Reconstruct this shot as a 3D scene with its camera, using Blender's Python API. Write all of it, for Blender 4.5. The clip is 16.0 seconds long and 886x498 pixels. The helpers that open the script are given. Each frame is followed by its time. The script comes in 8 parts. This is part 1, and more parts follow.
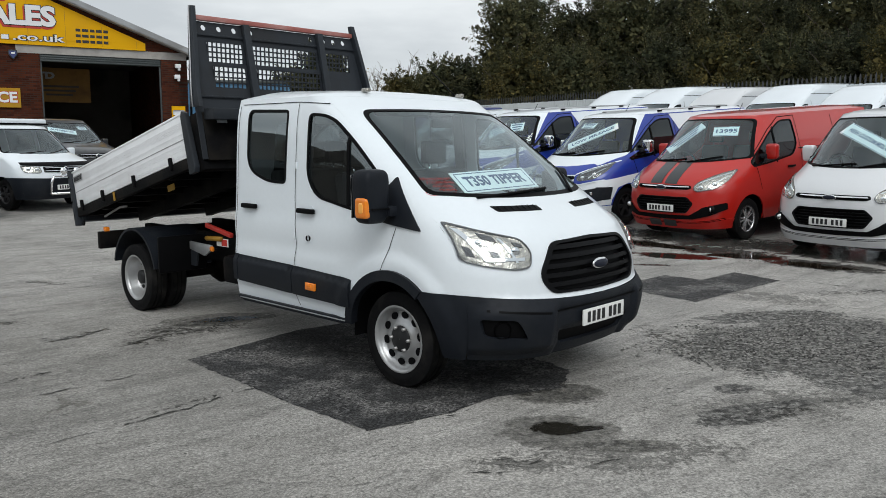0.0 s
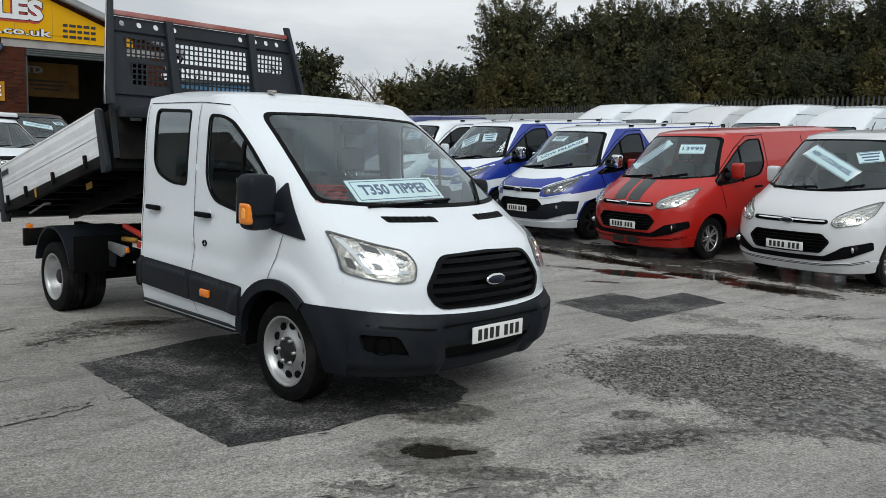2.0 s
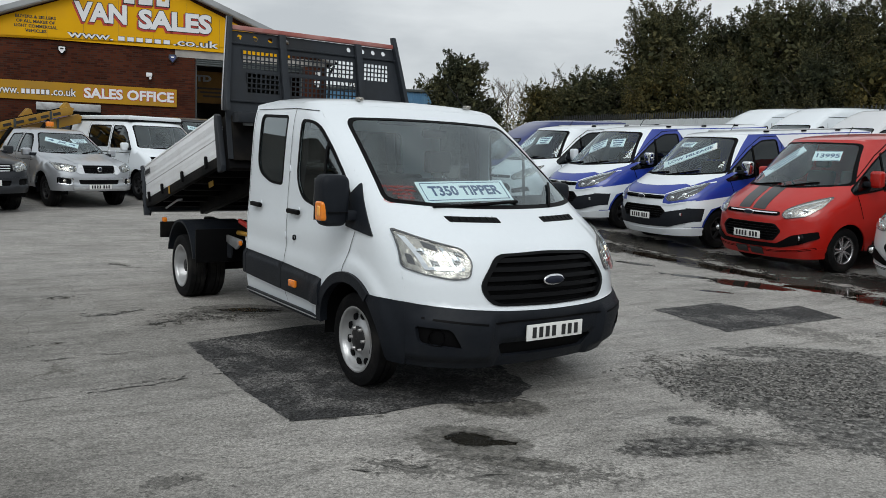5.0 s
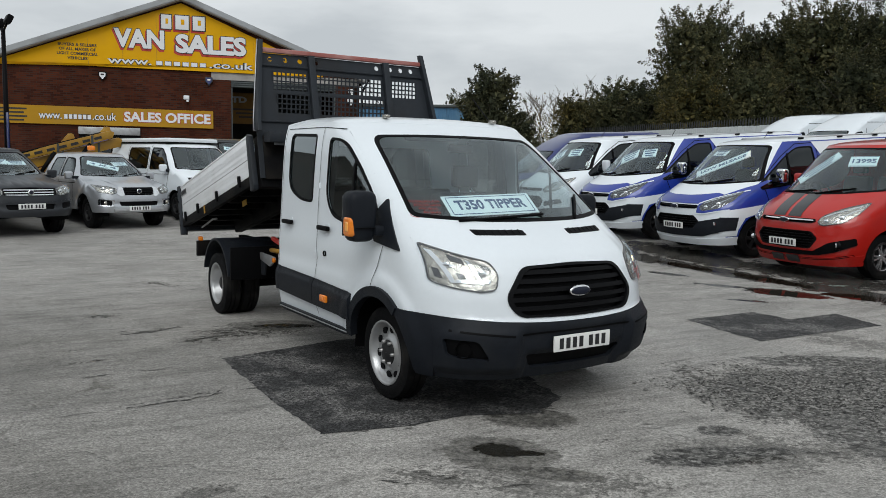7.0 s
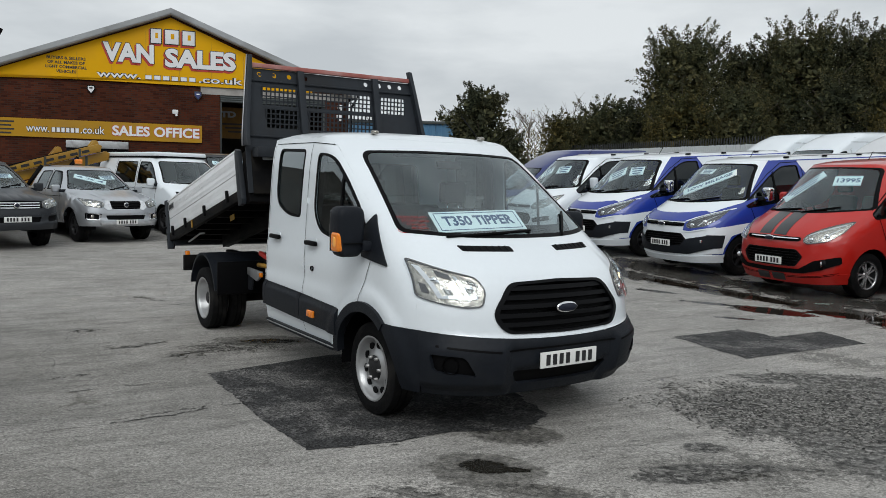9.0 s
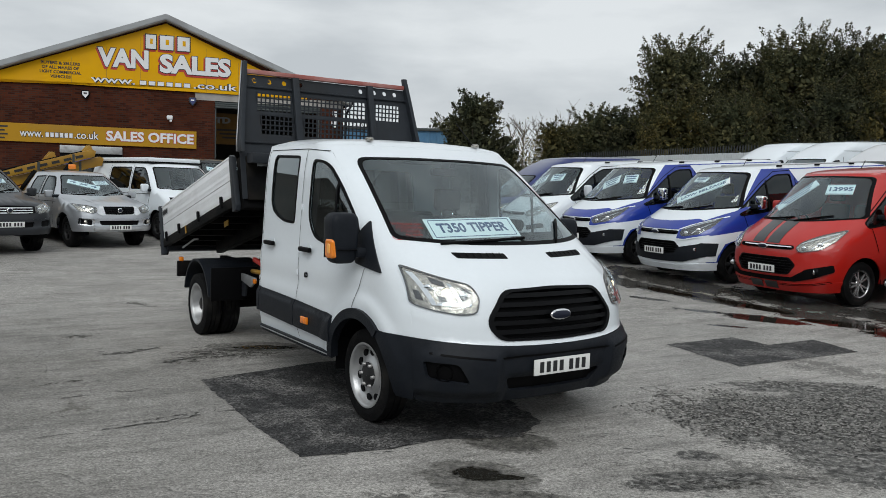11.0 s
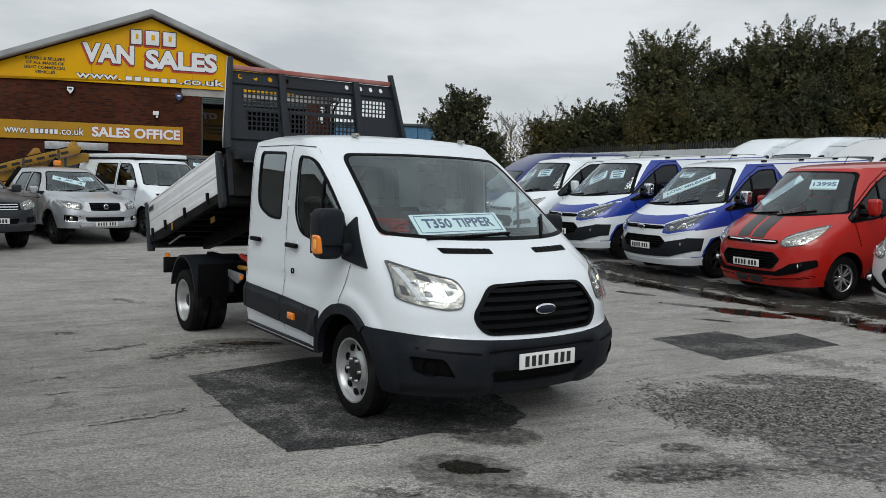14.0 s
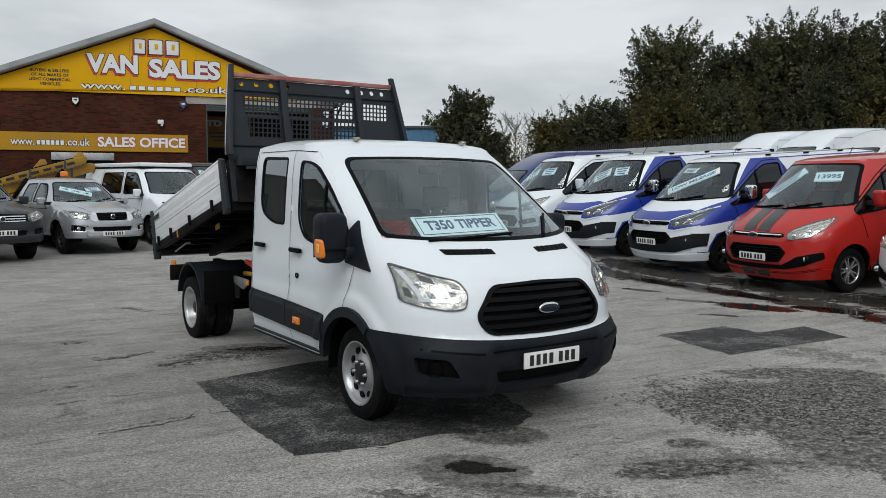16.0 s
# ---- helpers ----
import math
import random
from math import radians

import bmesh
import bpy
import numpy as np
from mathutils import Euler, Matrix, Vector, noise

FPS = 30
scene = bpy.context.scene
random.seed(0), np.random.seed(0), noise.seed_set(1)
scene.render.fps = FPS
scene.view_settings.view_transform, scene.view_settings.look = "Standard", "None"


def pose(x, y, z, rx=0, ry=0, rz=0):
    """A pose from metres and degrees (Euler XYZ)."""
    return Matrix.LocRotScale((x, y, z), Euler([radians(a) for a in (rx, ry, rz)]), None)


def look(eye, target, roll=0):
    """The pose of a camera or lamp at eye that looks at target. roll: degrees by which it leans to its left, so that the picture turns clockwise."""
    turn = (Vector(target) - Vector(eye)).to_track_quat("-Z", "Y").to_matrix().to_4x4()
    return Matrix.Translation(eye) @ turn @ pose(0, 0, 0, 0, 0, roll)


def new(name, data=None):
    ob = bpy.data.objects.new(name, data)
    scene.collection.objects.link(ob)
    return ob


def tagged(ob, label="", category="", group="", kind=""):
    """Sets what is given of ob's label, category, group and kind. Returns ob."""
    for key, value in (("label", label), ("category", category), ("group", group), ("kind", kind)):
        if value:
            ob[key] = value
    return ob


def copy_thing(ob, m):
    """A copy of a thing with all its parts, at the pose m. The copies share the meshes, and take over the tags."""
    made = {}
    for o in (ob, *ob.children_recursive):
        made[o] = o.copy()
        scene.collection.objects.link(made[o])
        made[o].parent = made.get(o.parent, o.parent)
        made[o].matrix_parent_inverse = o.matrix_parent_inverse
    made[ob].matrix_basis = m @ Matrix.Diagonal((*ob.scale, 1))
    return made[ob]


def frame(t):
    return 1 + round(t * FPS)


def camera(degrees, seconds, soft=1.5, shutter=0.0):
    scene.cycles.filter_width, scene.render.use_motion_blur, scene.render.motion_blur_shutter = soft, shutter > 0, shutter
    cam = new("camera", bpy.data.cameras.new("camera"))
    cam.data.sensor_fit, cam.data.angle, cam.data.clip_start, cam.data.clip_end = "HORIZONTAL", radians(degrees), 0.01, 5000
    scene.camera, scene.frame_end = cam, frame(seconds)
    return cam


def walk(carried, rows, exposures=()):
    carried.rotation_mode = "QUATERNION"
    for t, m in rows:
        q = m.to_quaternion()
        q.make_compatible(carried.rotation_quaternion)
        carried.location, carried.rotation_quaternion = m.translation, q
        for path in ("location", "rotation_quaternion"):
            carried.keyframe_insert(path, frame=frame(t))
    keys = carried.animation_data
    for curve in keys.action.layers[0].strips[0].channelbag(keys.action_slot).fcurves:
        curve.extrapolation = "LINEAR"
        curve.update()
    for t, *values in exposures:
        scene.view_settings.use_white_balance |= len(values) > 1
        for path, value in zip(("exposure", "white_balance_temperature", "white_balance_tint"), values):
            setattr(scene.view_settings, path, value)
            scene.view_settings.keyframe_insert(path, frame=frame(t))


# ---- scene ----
cam = camera(57.8, 16.0, 0.65)
PATH = [
    (0, (0.738, -0.108, 1.737), (0.49, 1.859, 1.471), -0.0),
    (0.5, (0.839, 0.067, 1.731), (0.604, 2.038, 1.484), -0.2),
    (1, (0.994, 0.169, 1.733), (0.749, 2.138, 1.486), -0.5),
    (1.5, (1.298, 0.187, 1.742), (1.029, 2.151, 1.476), 0.3),
    (2, (1.454, 0.199, 1.745), (1.202, 2.167, 1.5), 2.0),
    (2.5, (1.61, 0.355, 1.726), (1.276, 2.316, 1.52), 2.8),
    (3, (1.792, 0.435, 1.735), (1.297, 2.361, 1.522), 2.9),
    (3.5, (2.023, 0.34, 1.748), (1.46, 2.243, 1.498), 2.8),
    (4, (2.062, 0.221, 1.758), (1.485, 2.12, 1.505), 2.7),
    (6.5, (2.199, 0.02, 1.76), (1.502, 1.882, 1.537), 1.6),
    (7, (2.201, 0.028, 1.762), (1.495, 1.888, 1.548), 1.1),
    (7.5, (2.2, 0.026, 1.763), (1.494, 1.884, 1.548), 0.8),
    (8, (2.209, 0.023, 1.763), (1.507, 1.885, 1.56), 0.6),
    (8.5, (2.21, 0.022, 1.761), (1.52, 1.89, 1.574), 1.2),
    (11, (2.211, 0.017, 1.762), (1.543, 1.896, 1.606), 1.8),
    (11.5, (2.223, -0.008, 1.766), (1.551, 1.869, 1.609), 1.8),
    (12, (2.222, 0.003, 1.762), (1.551, 1.876, 1.56), 1.6),
    (12.5, (2.216, 0.035, 1.76), (1.546, 1.908, 1.555), 1.4),
    (13, (2.226, 0.021, 1.76), (1.555, 1.896, 1.577), 1.5),
    (13.5, (2.228, 0.011, 1.76), (1.566, 1.891, 1.592), 1.7),
    (14, (2.239, -0.009, 1.764), (1.599, 1.879, 1.598), 1.7),
    (14.5, (2.226, 0.017, 1.761), (1.578, 1.903, 1.605), 1.3),
    (15, (2.241, -0.008, 1.767), (1.59, 1.876, 1.612), 1.0),
    (15.5, (2.256, -0.013, 1.764), (1.598, 1.87, 1.611), 0.5),
    (16, (2.283, -0.017, 1.767), (1.625, 1.864, 1.604), 0.3),
]
walk(cam, [(t, look(eye, target, roll)) for t, eye, target, roll in PATH],
     [(0.0, 0.11), (2.0, 0.06), (3.0, -0.02), (8.0, -0.03), (12.0, -0.03), (16.0, -0.06)])

# ---- sky, sun ----
world = bpy.data.worlds.new("overcast_sky")
scene.world = world
world.use_nodes = True
wt = world.node_tree
wt.nodes.clear()
w_out = wt.nodes.new("ShaderNodeOutputWorld")
w_bg = wt.nodes.new("ShaderNodeBackground")
w_sky = wt.nodes.new("ShaderNodeTexSky")
w_sky.sky_type, w_sky.sun_disc = "NISHITA", False
w_sky.sun_elevation, w_sky.sun_rotation = radians(46), radians(200)
w_hsv = wt.nodes.new("ShaderNodeHueSaturation")
w_hsv.inputs["Saturation"].default_value = 0.25
w_geo = wt.nodes.new("ShaderNodeTexCoord")
w_map = wt.nodes.new("ShaderNodeMapping")
w_map.inputs["Scale"].default_value = (1.3, 1.3, 4.5)
w_noise = wt.nodes.new("ShaderNodeTexNoise")
w_noise.inputs["Scale"].default_value, w_noise.inputs["Detail"].default_value = 2.6, 7
w_noise.inputs["Roughness"].default_value = 0.5
w_ramp = wt.nodes.new("ShaderNodeValToRGB")
w_ramp.color_ramp.elements[0].position, w_ramp.color_ramp.elements[0].color = 0.37, (5.35, 5.8, 6.15, 1)
w_ramp.color_ramp.elements[1].position, w_ramp.color_ramp.elements[1].color = 0.62, (7.9, 8.35, 8.6, 1)
w_mix = wt.nodes.new("ShaderNodeMix")
w_mix.data_type = "RGBA"
w_mix.inputs["Factor"].default_value = 0.88
wt.links.new(w_sky.outputs[0], w_hsv.inputs["Color"])
wt.links.new(w_geo.outputs["Generated"], w_map.inputs["Vector"])
wt.links.new(w_map.outputs[0], w_noise.inputs["Vector"])
wt.links.new(w_noise.outputs["Fac"], w_ramp.inputs["Fac"])
wt.links.new(w_hsv.outputs[0], w_mix.inputs[6])
wt.links.new(w_ramp.outputs[0], w_mix.inputs[7])
wt.links.new(w_mix.outputs[2], w_bg.inputs["Color"])
w_bg.inputs["Strength"].default_value = 0.1
wt.links.new(w_bg.outputs[0], w_out.inputs["Surface"])

sun_data = bpy.data.lights.new("sun", "SUN")
sun_data.energy, sun_data.angle, sun_data.color = 1.6, radians(40), (0.98, 1.0, 0.99)
sun = new("sun", sun_data)
sun.rotation_euler = (radians(44), 0, radians(20))

# ---- materials ----


def material(name, color, rough=0.5, metal=0.0, spec=0.5, coat=0.0, grain=0.0, scale=8.0, bump=0.0, bump_scale=60.0, stain=None, stain_scale=1.2, emit=0.0):
    """A principled surface, with grain (fine brightness variation), stains (a second colour at a larger scale) and relief."""
    m = bpy.data.materials.new(name)
    m.use_nodes = True
    nt = m.node_tree
    b = nt.nodes["Principled BSDF"]
    b.inputs["Base Color"].default_value = (*color, 1)
    b.inputs["Roughness"].default_value, b.inputs["Metallic"].default_value = rough, metal
    b.inputs["Specular IOR Level"].default_value, b.inputs["Coat Weight"].default_value = spec, coat
    b.inputs["Coat Roughness"].default_value = 0.04
    if emit:
        b.inputs["Emission Color"].default_value, b.inputs["Emission Strength"].default_value = (*color, 1), emit
    pos = nt.nodes.new("ShaderNodeTexCoord")
    col = None
    if grain or stain:
        n1 = nt.nodes.new("ShaderNodeTexNoise")
        n1.inputs["Scale"].default_value, n1.inputs["Detail"].default_value = scale, 6
        nt.links.new(pos.outputs["Object"], n1.inputs["Vector"])
        mx = nt.nodes.new("ShaderNodeMix")
        mx.data_type = "RGBA"
        nt.links.new(n1.outputs["Fac"], mx.inputs["Factor"])
        mx.inputs[6].default_value = (*[c * (1 - grain) for c in color], 1)
        mx.inputs[7].default_value = (*[min(1, c * (1 + grain)) for c in color], 1)
        col = mx.outputs[2]
        if stain:
            n2 = nt.nodes.new("ShaderNodeTexNoise")
            n2.inputs["Scale"].default_value, n2.inputs["Detail"].default_value = stain_scale, 5
            nt.links.new(pos.outputs["Object"], n2.inputs["Vector"])
            rp = nt.nodes.new("ShaderNodeValToRGB")
            rp.color_ramp.elements[0].position, rp.color_ramp.elements[1].position = 0.48, 0.68
            nt.links.new(n2.outputs["Fac"], rp.inputs["Fac"])
            m2 = nt.nodes.new("ShaderNodeMix")
            m2.data_type = "RGBA"
            nt.links.new(rp.outputs["Color"], m2.inputs["Factor"])
            nt.links.new(col, m2.inputs[6])
            m2.inputs[7].default_value = (*stain, 1)
            col = m2.outputs[2]
        nt.links.new(col, b.inputs["Base Color"])
    if bump:
        n3 = nt.nodes.new("ShaderNodeTexNoise")
        n3.inputs["Scale"].default_value, n3.inputs["Detail"].default_value = bump_scale, 5
        nt.links.new(pos.outputs["Object"], n3.inputs["Vector"])
        bp = nt.nodes.new("ShaderNodeBump")
        bp.inputs["Strength"].default_value, bp.inputs["Distance"].default_value = bump, 0.01
        nt.links.new(n3.outputs["Fac"], bp.inputs["Height"])
        nt.links.new(bp.outputs[0], b.inputs["Normal"])
    return m


def glass_material(name, tint, ior=1.5):
    """A thin pane: tinted see-through, with a real reflection."""
    m = bpy.data.materials.new(name)
    m.use_nodes = True
    nt = m.node_tree
    nt.nodes.clear()
    out, mix = nt.nodes.new("ShaderNodeOutputMaterial"), nt.nodes.new("ShaderNodeMixShader")
    tr, gl, lw = nt.nodes.new("ShaderNodeBsdfTransparent"), nt.nodes.new("ShaderNodeBsdfGlossy"), nt.nodes.new("ShaderNodeLayerWeight")
    pw, fr = nt.nodes.new("ShaderNodeMath"), nt.nodes.new("ShaderNodeMath")
    tr.inputs["Color"].default_value = (*tint, 1)
    gl.inputs["Color"].default_value = (0.90, 0.98, 1.0, 1)
    gl.inputs["Roughness"].default_value, lw.inputs["Blend"].default_value = 0.015, 0.5
    f0 = ((ior - 1) / (ior + 1)) ** 2
    pw.operation, pw.inputs[1].default_value = "POWER", 4.0
    fr.operation, fr.inputs[1].default_value, fr.inputs[2].default_value = "MULTIPLY_ADD", 1 - f0, f0
    nt.links.new(lw.outputs["Facing"], pw.inputs[0])
    nt.links.new(pw.outputs[0], fr.inputs[0])
    nt.links.new(fr.outputs[0], mix.inputs[0])
    nt.links.new(tr.outputs[0], mix.inputs[1])
    nt.links.new(gl.outputs[0], mix.inputs[2])
    nt.links.new(mix.outputs[0], out.inputs["Surface"])
    return m


def paint(name, color, metal=0.0):
    return material(name, color, 0.32, metal, 0.5, 0.7, 0.03, 30, stain=tuple(c * 0.96 for c in color), stain_scale=0.9)


M_WHITE = paint("white_paint", (0.735, 0.780, 0.815))
M_RED = paint("red_paint", (0.43, 0.012, 0.007))
M_BLUE = paint("blue_paint", (0.013, 0.038, 0.29))
M_NAVY = paint("navy_paint", (0.014, 0.026, 0.13))
M_SILVER = paint("silver_paint", (0.66, 0.67, 0.685), 0.12)
M_PEWTER = paint("pewter_paint", (0.50, 0.52, 0.55), 0.7)
M_STEELGREY = material("dark_grey_paint", (0.022, 0.025, 0.030), 0.4, 0.1, 0.35, 0.25, 0.05, 30, stain=(0.026, 0.028, 0.032), stain_scale=0.9)
M_BLACKPAINT = paint("black_paint", (0.015, 0.016, 0.018))
M_PLASTIC = material("black_plastic", (0.010, 0.0122, 0.0165), 0.5, spec=0.15, grain=0.25, scale=25, bump=0.15, bump_scale=400, stain=(0.017, 0.019, 0.022), stain_scale=3)
M_GRILLE = material("grille_plastic", (0.004, 0.0042, 0.005), 0.45, spec=0.1, grain=0.2, scale=30)
M_SEAL = material("black_rubber_seal", (0.004, 0.004, 0.0045), 0.5, spec=0.06, grain=0.2, scale=30)
M_TYRE = material("tyre_rubber", (0.007, 0.007, 0.0075), 0.75, spec=0.07, grain=0.3, scale=30, bump=0.3, bump_scale=120, stain=(0.022, 0.021, 0.02), stain_scale=5)
M_RIM = material("silver_wheel_paint", (0.42, 0.425, 0.43), 0.34, 0.6, grain=0.1, scale=20, stain=(0.36, 0.35, 0.34), stain_scale=7)
M_ALLOY = material("grey_alloy", (0.55, 0.55, 0.56), 0.25, 0.8, grain=0.1, scale=20)
M_HUB = material("dark_hub_steel", (0.016, 0.016, 0.017), 0.5, 0.0, 0.3, grain=0.3, scale=40)
M_CHROME = material("chrome", (0.85, 0.86, 0.87), 0.08, 1.0)
M_REFLECTOR = material("lamp_reflector", (0.43, 0.41, 0.37), 0.24, 0.9, grain=0.6, scale=30, bump=0.9, bump_scale=28)
M_LAMPDARK = material("lamp_housing", (0.07, 0.07, 0.075), 0.3)
M_LAMPON = material("lit_bulb", (1.0, 0.80, 0.50), 0.3, emit=2.2)
M_AMBER = material("amber_lens", (0.80, 0.22, 0.015), 0.2, coat=0.6, grain=0.15, scale=30)
M_AMBERFACET = material("amber_facet", (0.95, 0.42, 0.07), 0.15, coat=0.6)
M_PLATE = material("plate_white", (0.76, 0.76, 0.74), 0.35, grain=0.04, scale=20)
M_INK = material("black_ink", (0.015, 0.015, 0.017), 0.5)
M_BADGE = material("badge_blue", (0.010, 0.013, 0.026), 0.32, 0.0, 0.3)
M_SEAT = material("dark_seat_cloth", (0.022, 0.024, 0.028), 0.85, grain=0.3, scale=40, bump=0.3, bump_scale=300)
M_TRIM = material("cab_trim", (0.026, 0.028, 0.032), 0.7, grain=0.2, scale=20)
M_LINER = material("cab_headliner", (0.26, 0.28, 0.29), 0.9, grain=0.08, scale=20)
M_GLASS = glass_material("clear_glass", (0.82, 0.95, 0.97), 1.95)
M_TINT = glass_material("tinted_glass", (0.06, 0.065, 0.07), 1.6)
M_DOORGLASS = glass_material("door_glass", (0.62, 0.67, 0.68), 2.4)
M_PRIVACY = glass_material("privacy_glass", (0.25, 0.27, 0.27), 2.9)
M_LENS = glass_material("lamp_lens", (0.93, 0.95, 0.96))
M_CARD = material("white_card", (0.74, 0.80, 0.80), 0.45, grain=0.04, scale=12)
M_NAVYINK = material("navy_ink", (0.03, 0.06, 0.15), 0.5)
M_REDINK = material("red_ink", (0.36, 0.03, 0.025), 0.5)
M_CHASSIS = material("black_chassis_steel", (0.006, 0.006, 0.0065), 0.6, 0.0, 0.05, grain=0.4, scale=15, bump=0.2, bump_scale=80, stain=(0.018, 0.016, 0.014), stain_scale=3)
M_TIPGREY = material("dark_grey_steel_paint", (0.022, 0.026, 0.032), 0.5, 0.0, 0.22, grain=0.2, scale=12, bump=0.08, bump_scale=60, stain=(0.02, 0.021, 0.023), stain_scale=2.5)
M_ALU = material("white_aluminium_side", (0.82, 0.83, 0.845), 0.42, 0.0, grain=0.05, scale=12, stain=(0.72, 0.72, 0.73), stain_scale=2.0)
M_REDSTEEL = material("red_oxide_bar", (0.30, 0.09, 0.075), 0.55, grain=0.25, scale=15, stain=(0.40, 0.2, 0.18), stain_scale=3)
M_REDHOIST = material("red_hoist_paint", (0.45, 0.03, 0.02), 0.45, grain=0.2, scale=15)
M_YELLOWPAINT = material("yellow_machine_paint", (0.30, 0.155, 0.010), 0.45, grain=0.12, scale=10, stain=(0.45, 0.27, 0.03), stain_scale=2)


def leaf_material(name, dark, mean, turned):
    """Dull leaves, each of its own shade, with some that have turned."""
    m = material(name, mean, 0.7, spec=0.12)
    nt = m.node_tree
    geo, rp, pos, n, mx = (nt.nodes.new("ShaderNode" + k) for k in ("NewGeometry", "ValToRGB", "TexCoord", "TexNoise", "Mix"))
    el = rp.color_ramp.elements
    el[0].position, el[0].color = 0.0, (*dark, 1)
    el[1].position, el[1].color = 0.97, (*turned, 1)
    e = el.new(0.6)
    e.color = (*mean, 1)
    n.inputs["Scale"].default_value, n.inputs["Detail"].default_value = 0.55, 4
    mx.data_type, mx.blend_type = "RGBA", "MULTIPLY"
    mx.inputs["Factor"].default_value = 1.0
    r2 = nt.nodes.new("ShaderNodeValToRGB")
    r2.color_ramp.elements[0].position, r2.color_ramp.elements[0].color = 0.35, (0.7, 0.75, 0.75, 1)
    r2.color_ramp.elements[1].position, r2.color_ramp.elements[1].color = 0.65, (1.35, 1.15, 1.0, 1)
    nt.links.new(geo.outputs["Random Per Island"], rp.inputs["Fac"])
    nt.links.new(pos.outputs["Object"], n.inputs["Vector"])
    nt.links.new(n.outputs["Fac"], r2.inputs["Fac"])
    nt.links.new(rp.outputs["Color"], mx.inputs[6])
    nt.links.new(r2.outputs["Color"], mx.inputs[7])
    nt.links.new(mx.outputs[2], nt.nodes["Principled BSDF"].inputs["Base Color"])
    return m


M_LEAF = leaf_material("autumn_leaf", (0.032, 0.038, 0.021), (0.062, 0.070, 0.038), (0.12, 0.12, 0.058))
M_LEAFDARK = leaf_material("dark_leaf", (0.020, 0.025, 0.015), (0.042, 0.049, 0.029), (0.09, 0.095, 0.05))
M_LEAFBROWN = leaf_material("brown_leaf", (0.026, 0.030, 0.013), (0.060, 0.060, 0.026), (0.13, 0.115, 0.042))
M_LEAFYELLOW = leaf_material("yellowing_leaf", (0.07, 0.07, 0.03), (0.16, 0.15, 0.06), (0.30, 0.25, 0.10))
M_BARK = material("bark", (0.07, 0.058, 0.045), 0.85, grain=0.4, scale=10, bump=0.5, bump_scale=20)
M_TWIG = material("pale_twig", (0.13, 0.11, 0.085), 0.85, grain=0.3, scale=10)
M_FENCESHEET = material("pale_fence_sheet", (0.50, 0.53, 0.54), 0.5, grain=0.1, scale=3, stain=(0.38, 0.4, 0.4), stain_scale=0.8)
M_FENCEPALE = material("dark_fence_steel", (0.04, 0.042, 0.045), 0.6, grain=0.2, scale=10)
M_SHEETBLUE = material("blue_cladding", (0.06, 0.17, 0.30), 0.5, grain=0.15, scale=4, stain=(0.09, 0.2, 0.3), stain_scale=1)
M_SIGNYELLOW = material("sign_yellow", (0.66, 0.345, 0.002), 0.6, spec=0.12, grain=0.05, scale=2, stain=(0.62, 0.32, 0.01), stain_scale=0.6)
M_OFFICESIGN = material("weathered_sign_yellow", (0.40, 0.215, 0.018), 0.7, spec=0.1, grain=0.06, scale=2, stain=(0.34, 0.19, 0.033), stain_scale=0.7)
# bay sign: the shade inside the bay is put into this brown
M_SHADEDSIGN = material("shaded_brown_sign", (0.32, 0.17, 0.045), 0.8, grain=0.3, scale=5, stain=(0.2, 0.11, 0.04), stain_scale=1.5)
M_SIGNWHITE = material("sign_white", (0.70, 0.70, 0.71), 0.6, spec=0.2, grain=0.03, scale=6)
M_SIGNRED = material("sign_red", (0.42, 0.03, 0.02), 0.45, grain=0.05, scale=6)
M_ROOFEDGE = material("grey_roof_edge", (0.30, 0.31, 0.32), 0.55, grain=0.15, scale=4, stain=(0.2, 0.2, 0.2), stain_scale=1)
M_CONCRETE = material("concrete_lintel", (0.33, 0.31, 0.29), 0.85, grain=0.2, scale=6, bump=0.3, bump_scale=40, stain=(0.2, 0.19, 0.18), stain_scale=1)
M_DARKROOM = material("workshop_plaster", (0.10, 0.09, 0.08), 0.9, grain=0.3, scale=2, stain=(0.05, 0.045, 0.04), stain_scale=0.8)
M_SHUTTER = material("roller_shutter", (0.06, 0.07, 0.07), 0.5, 0.4, grain=0.2, scale=6)
M_GALV = material("galvanised_steel", (0.42, 0.43, 0.44), 0.45, 0.6, grain=0.2, scale=12, stain=(0.3, 0.3, 0.3), stain_scale=4)


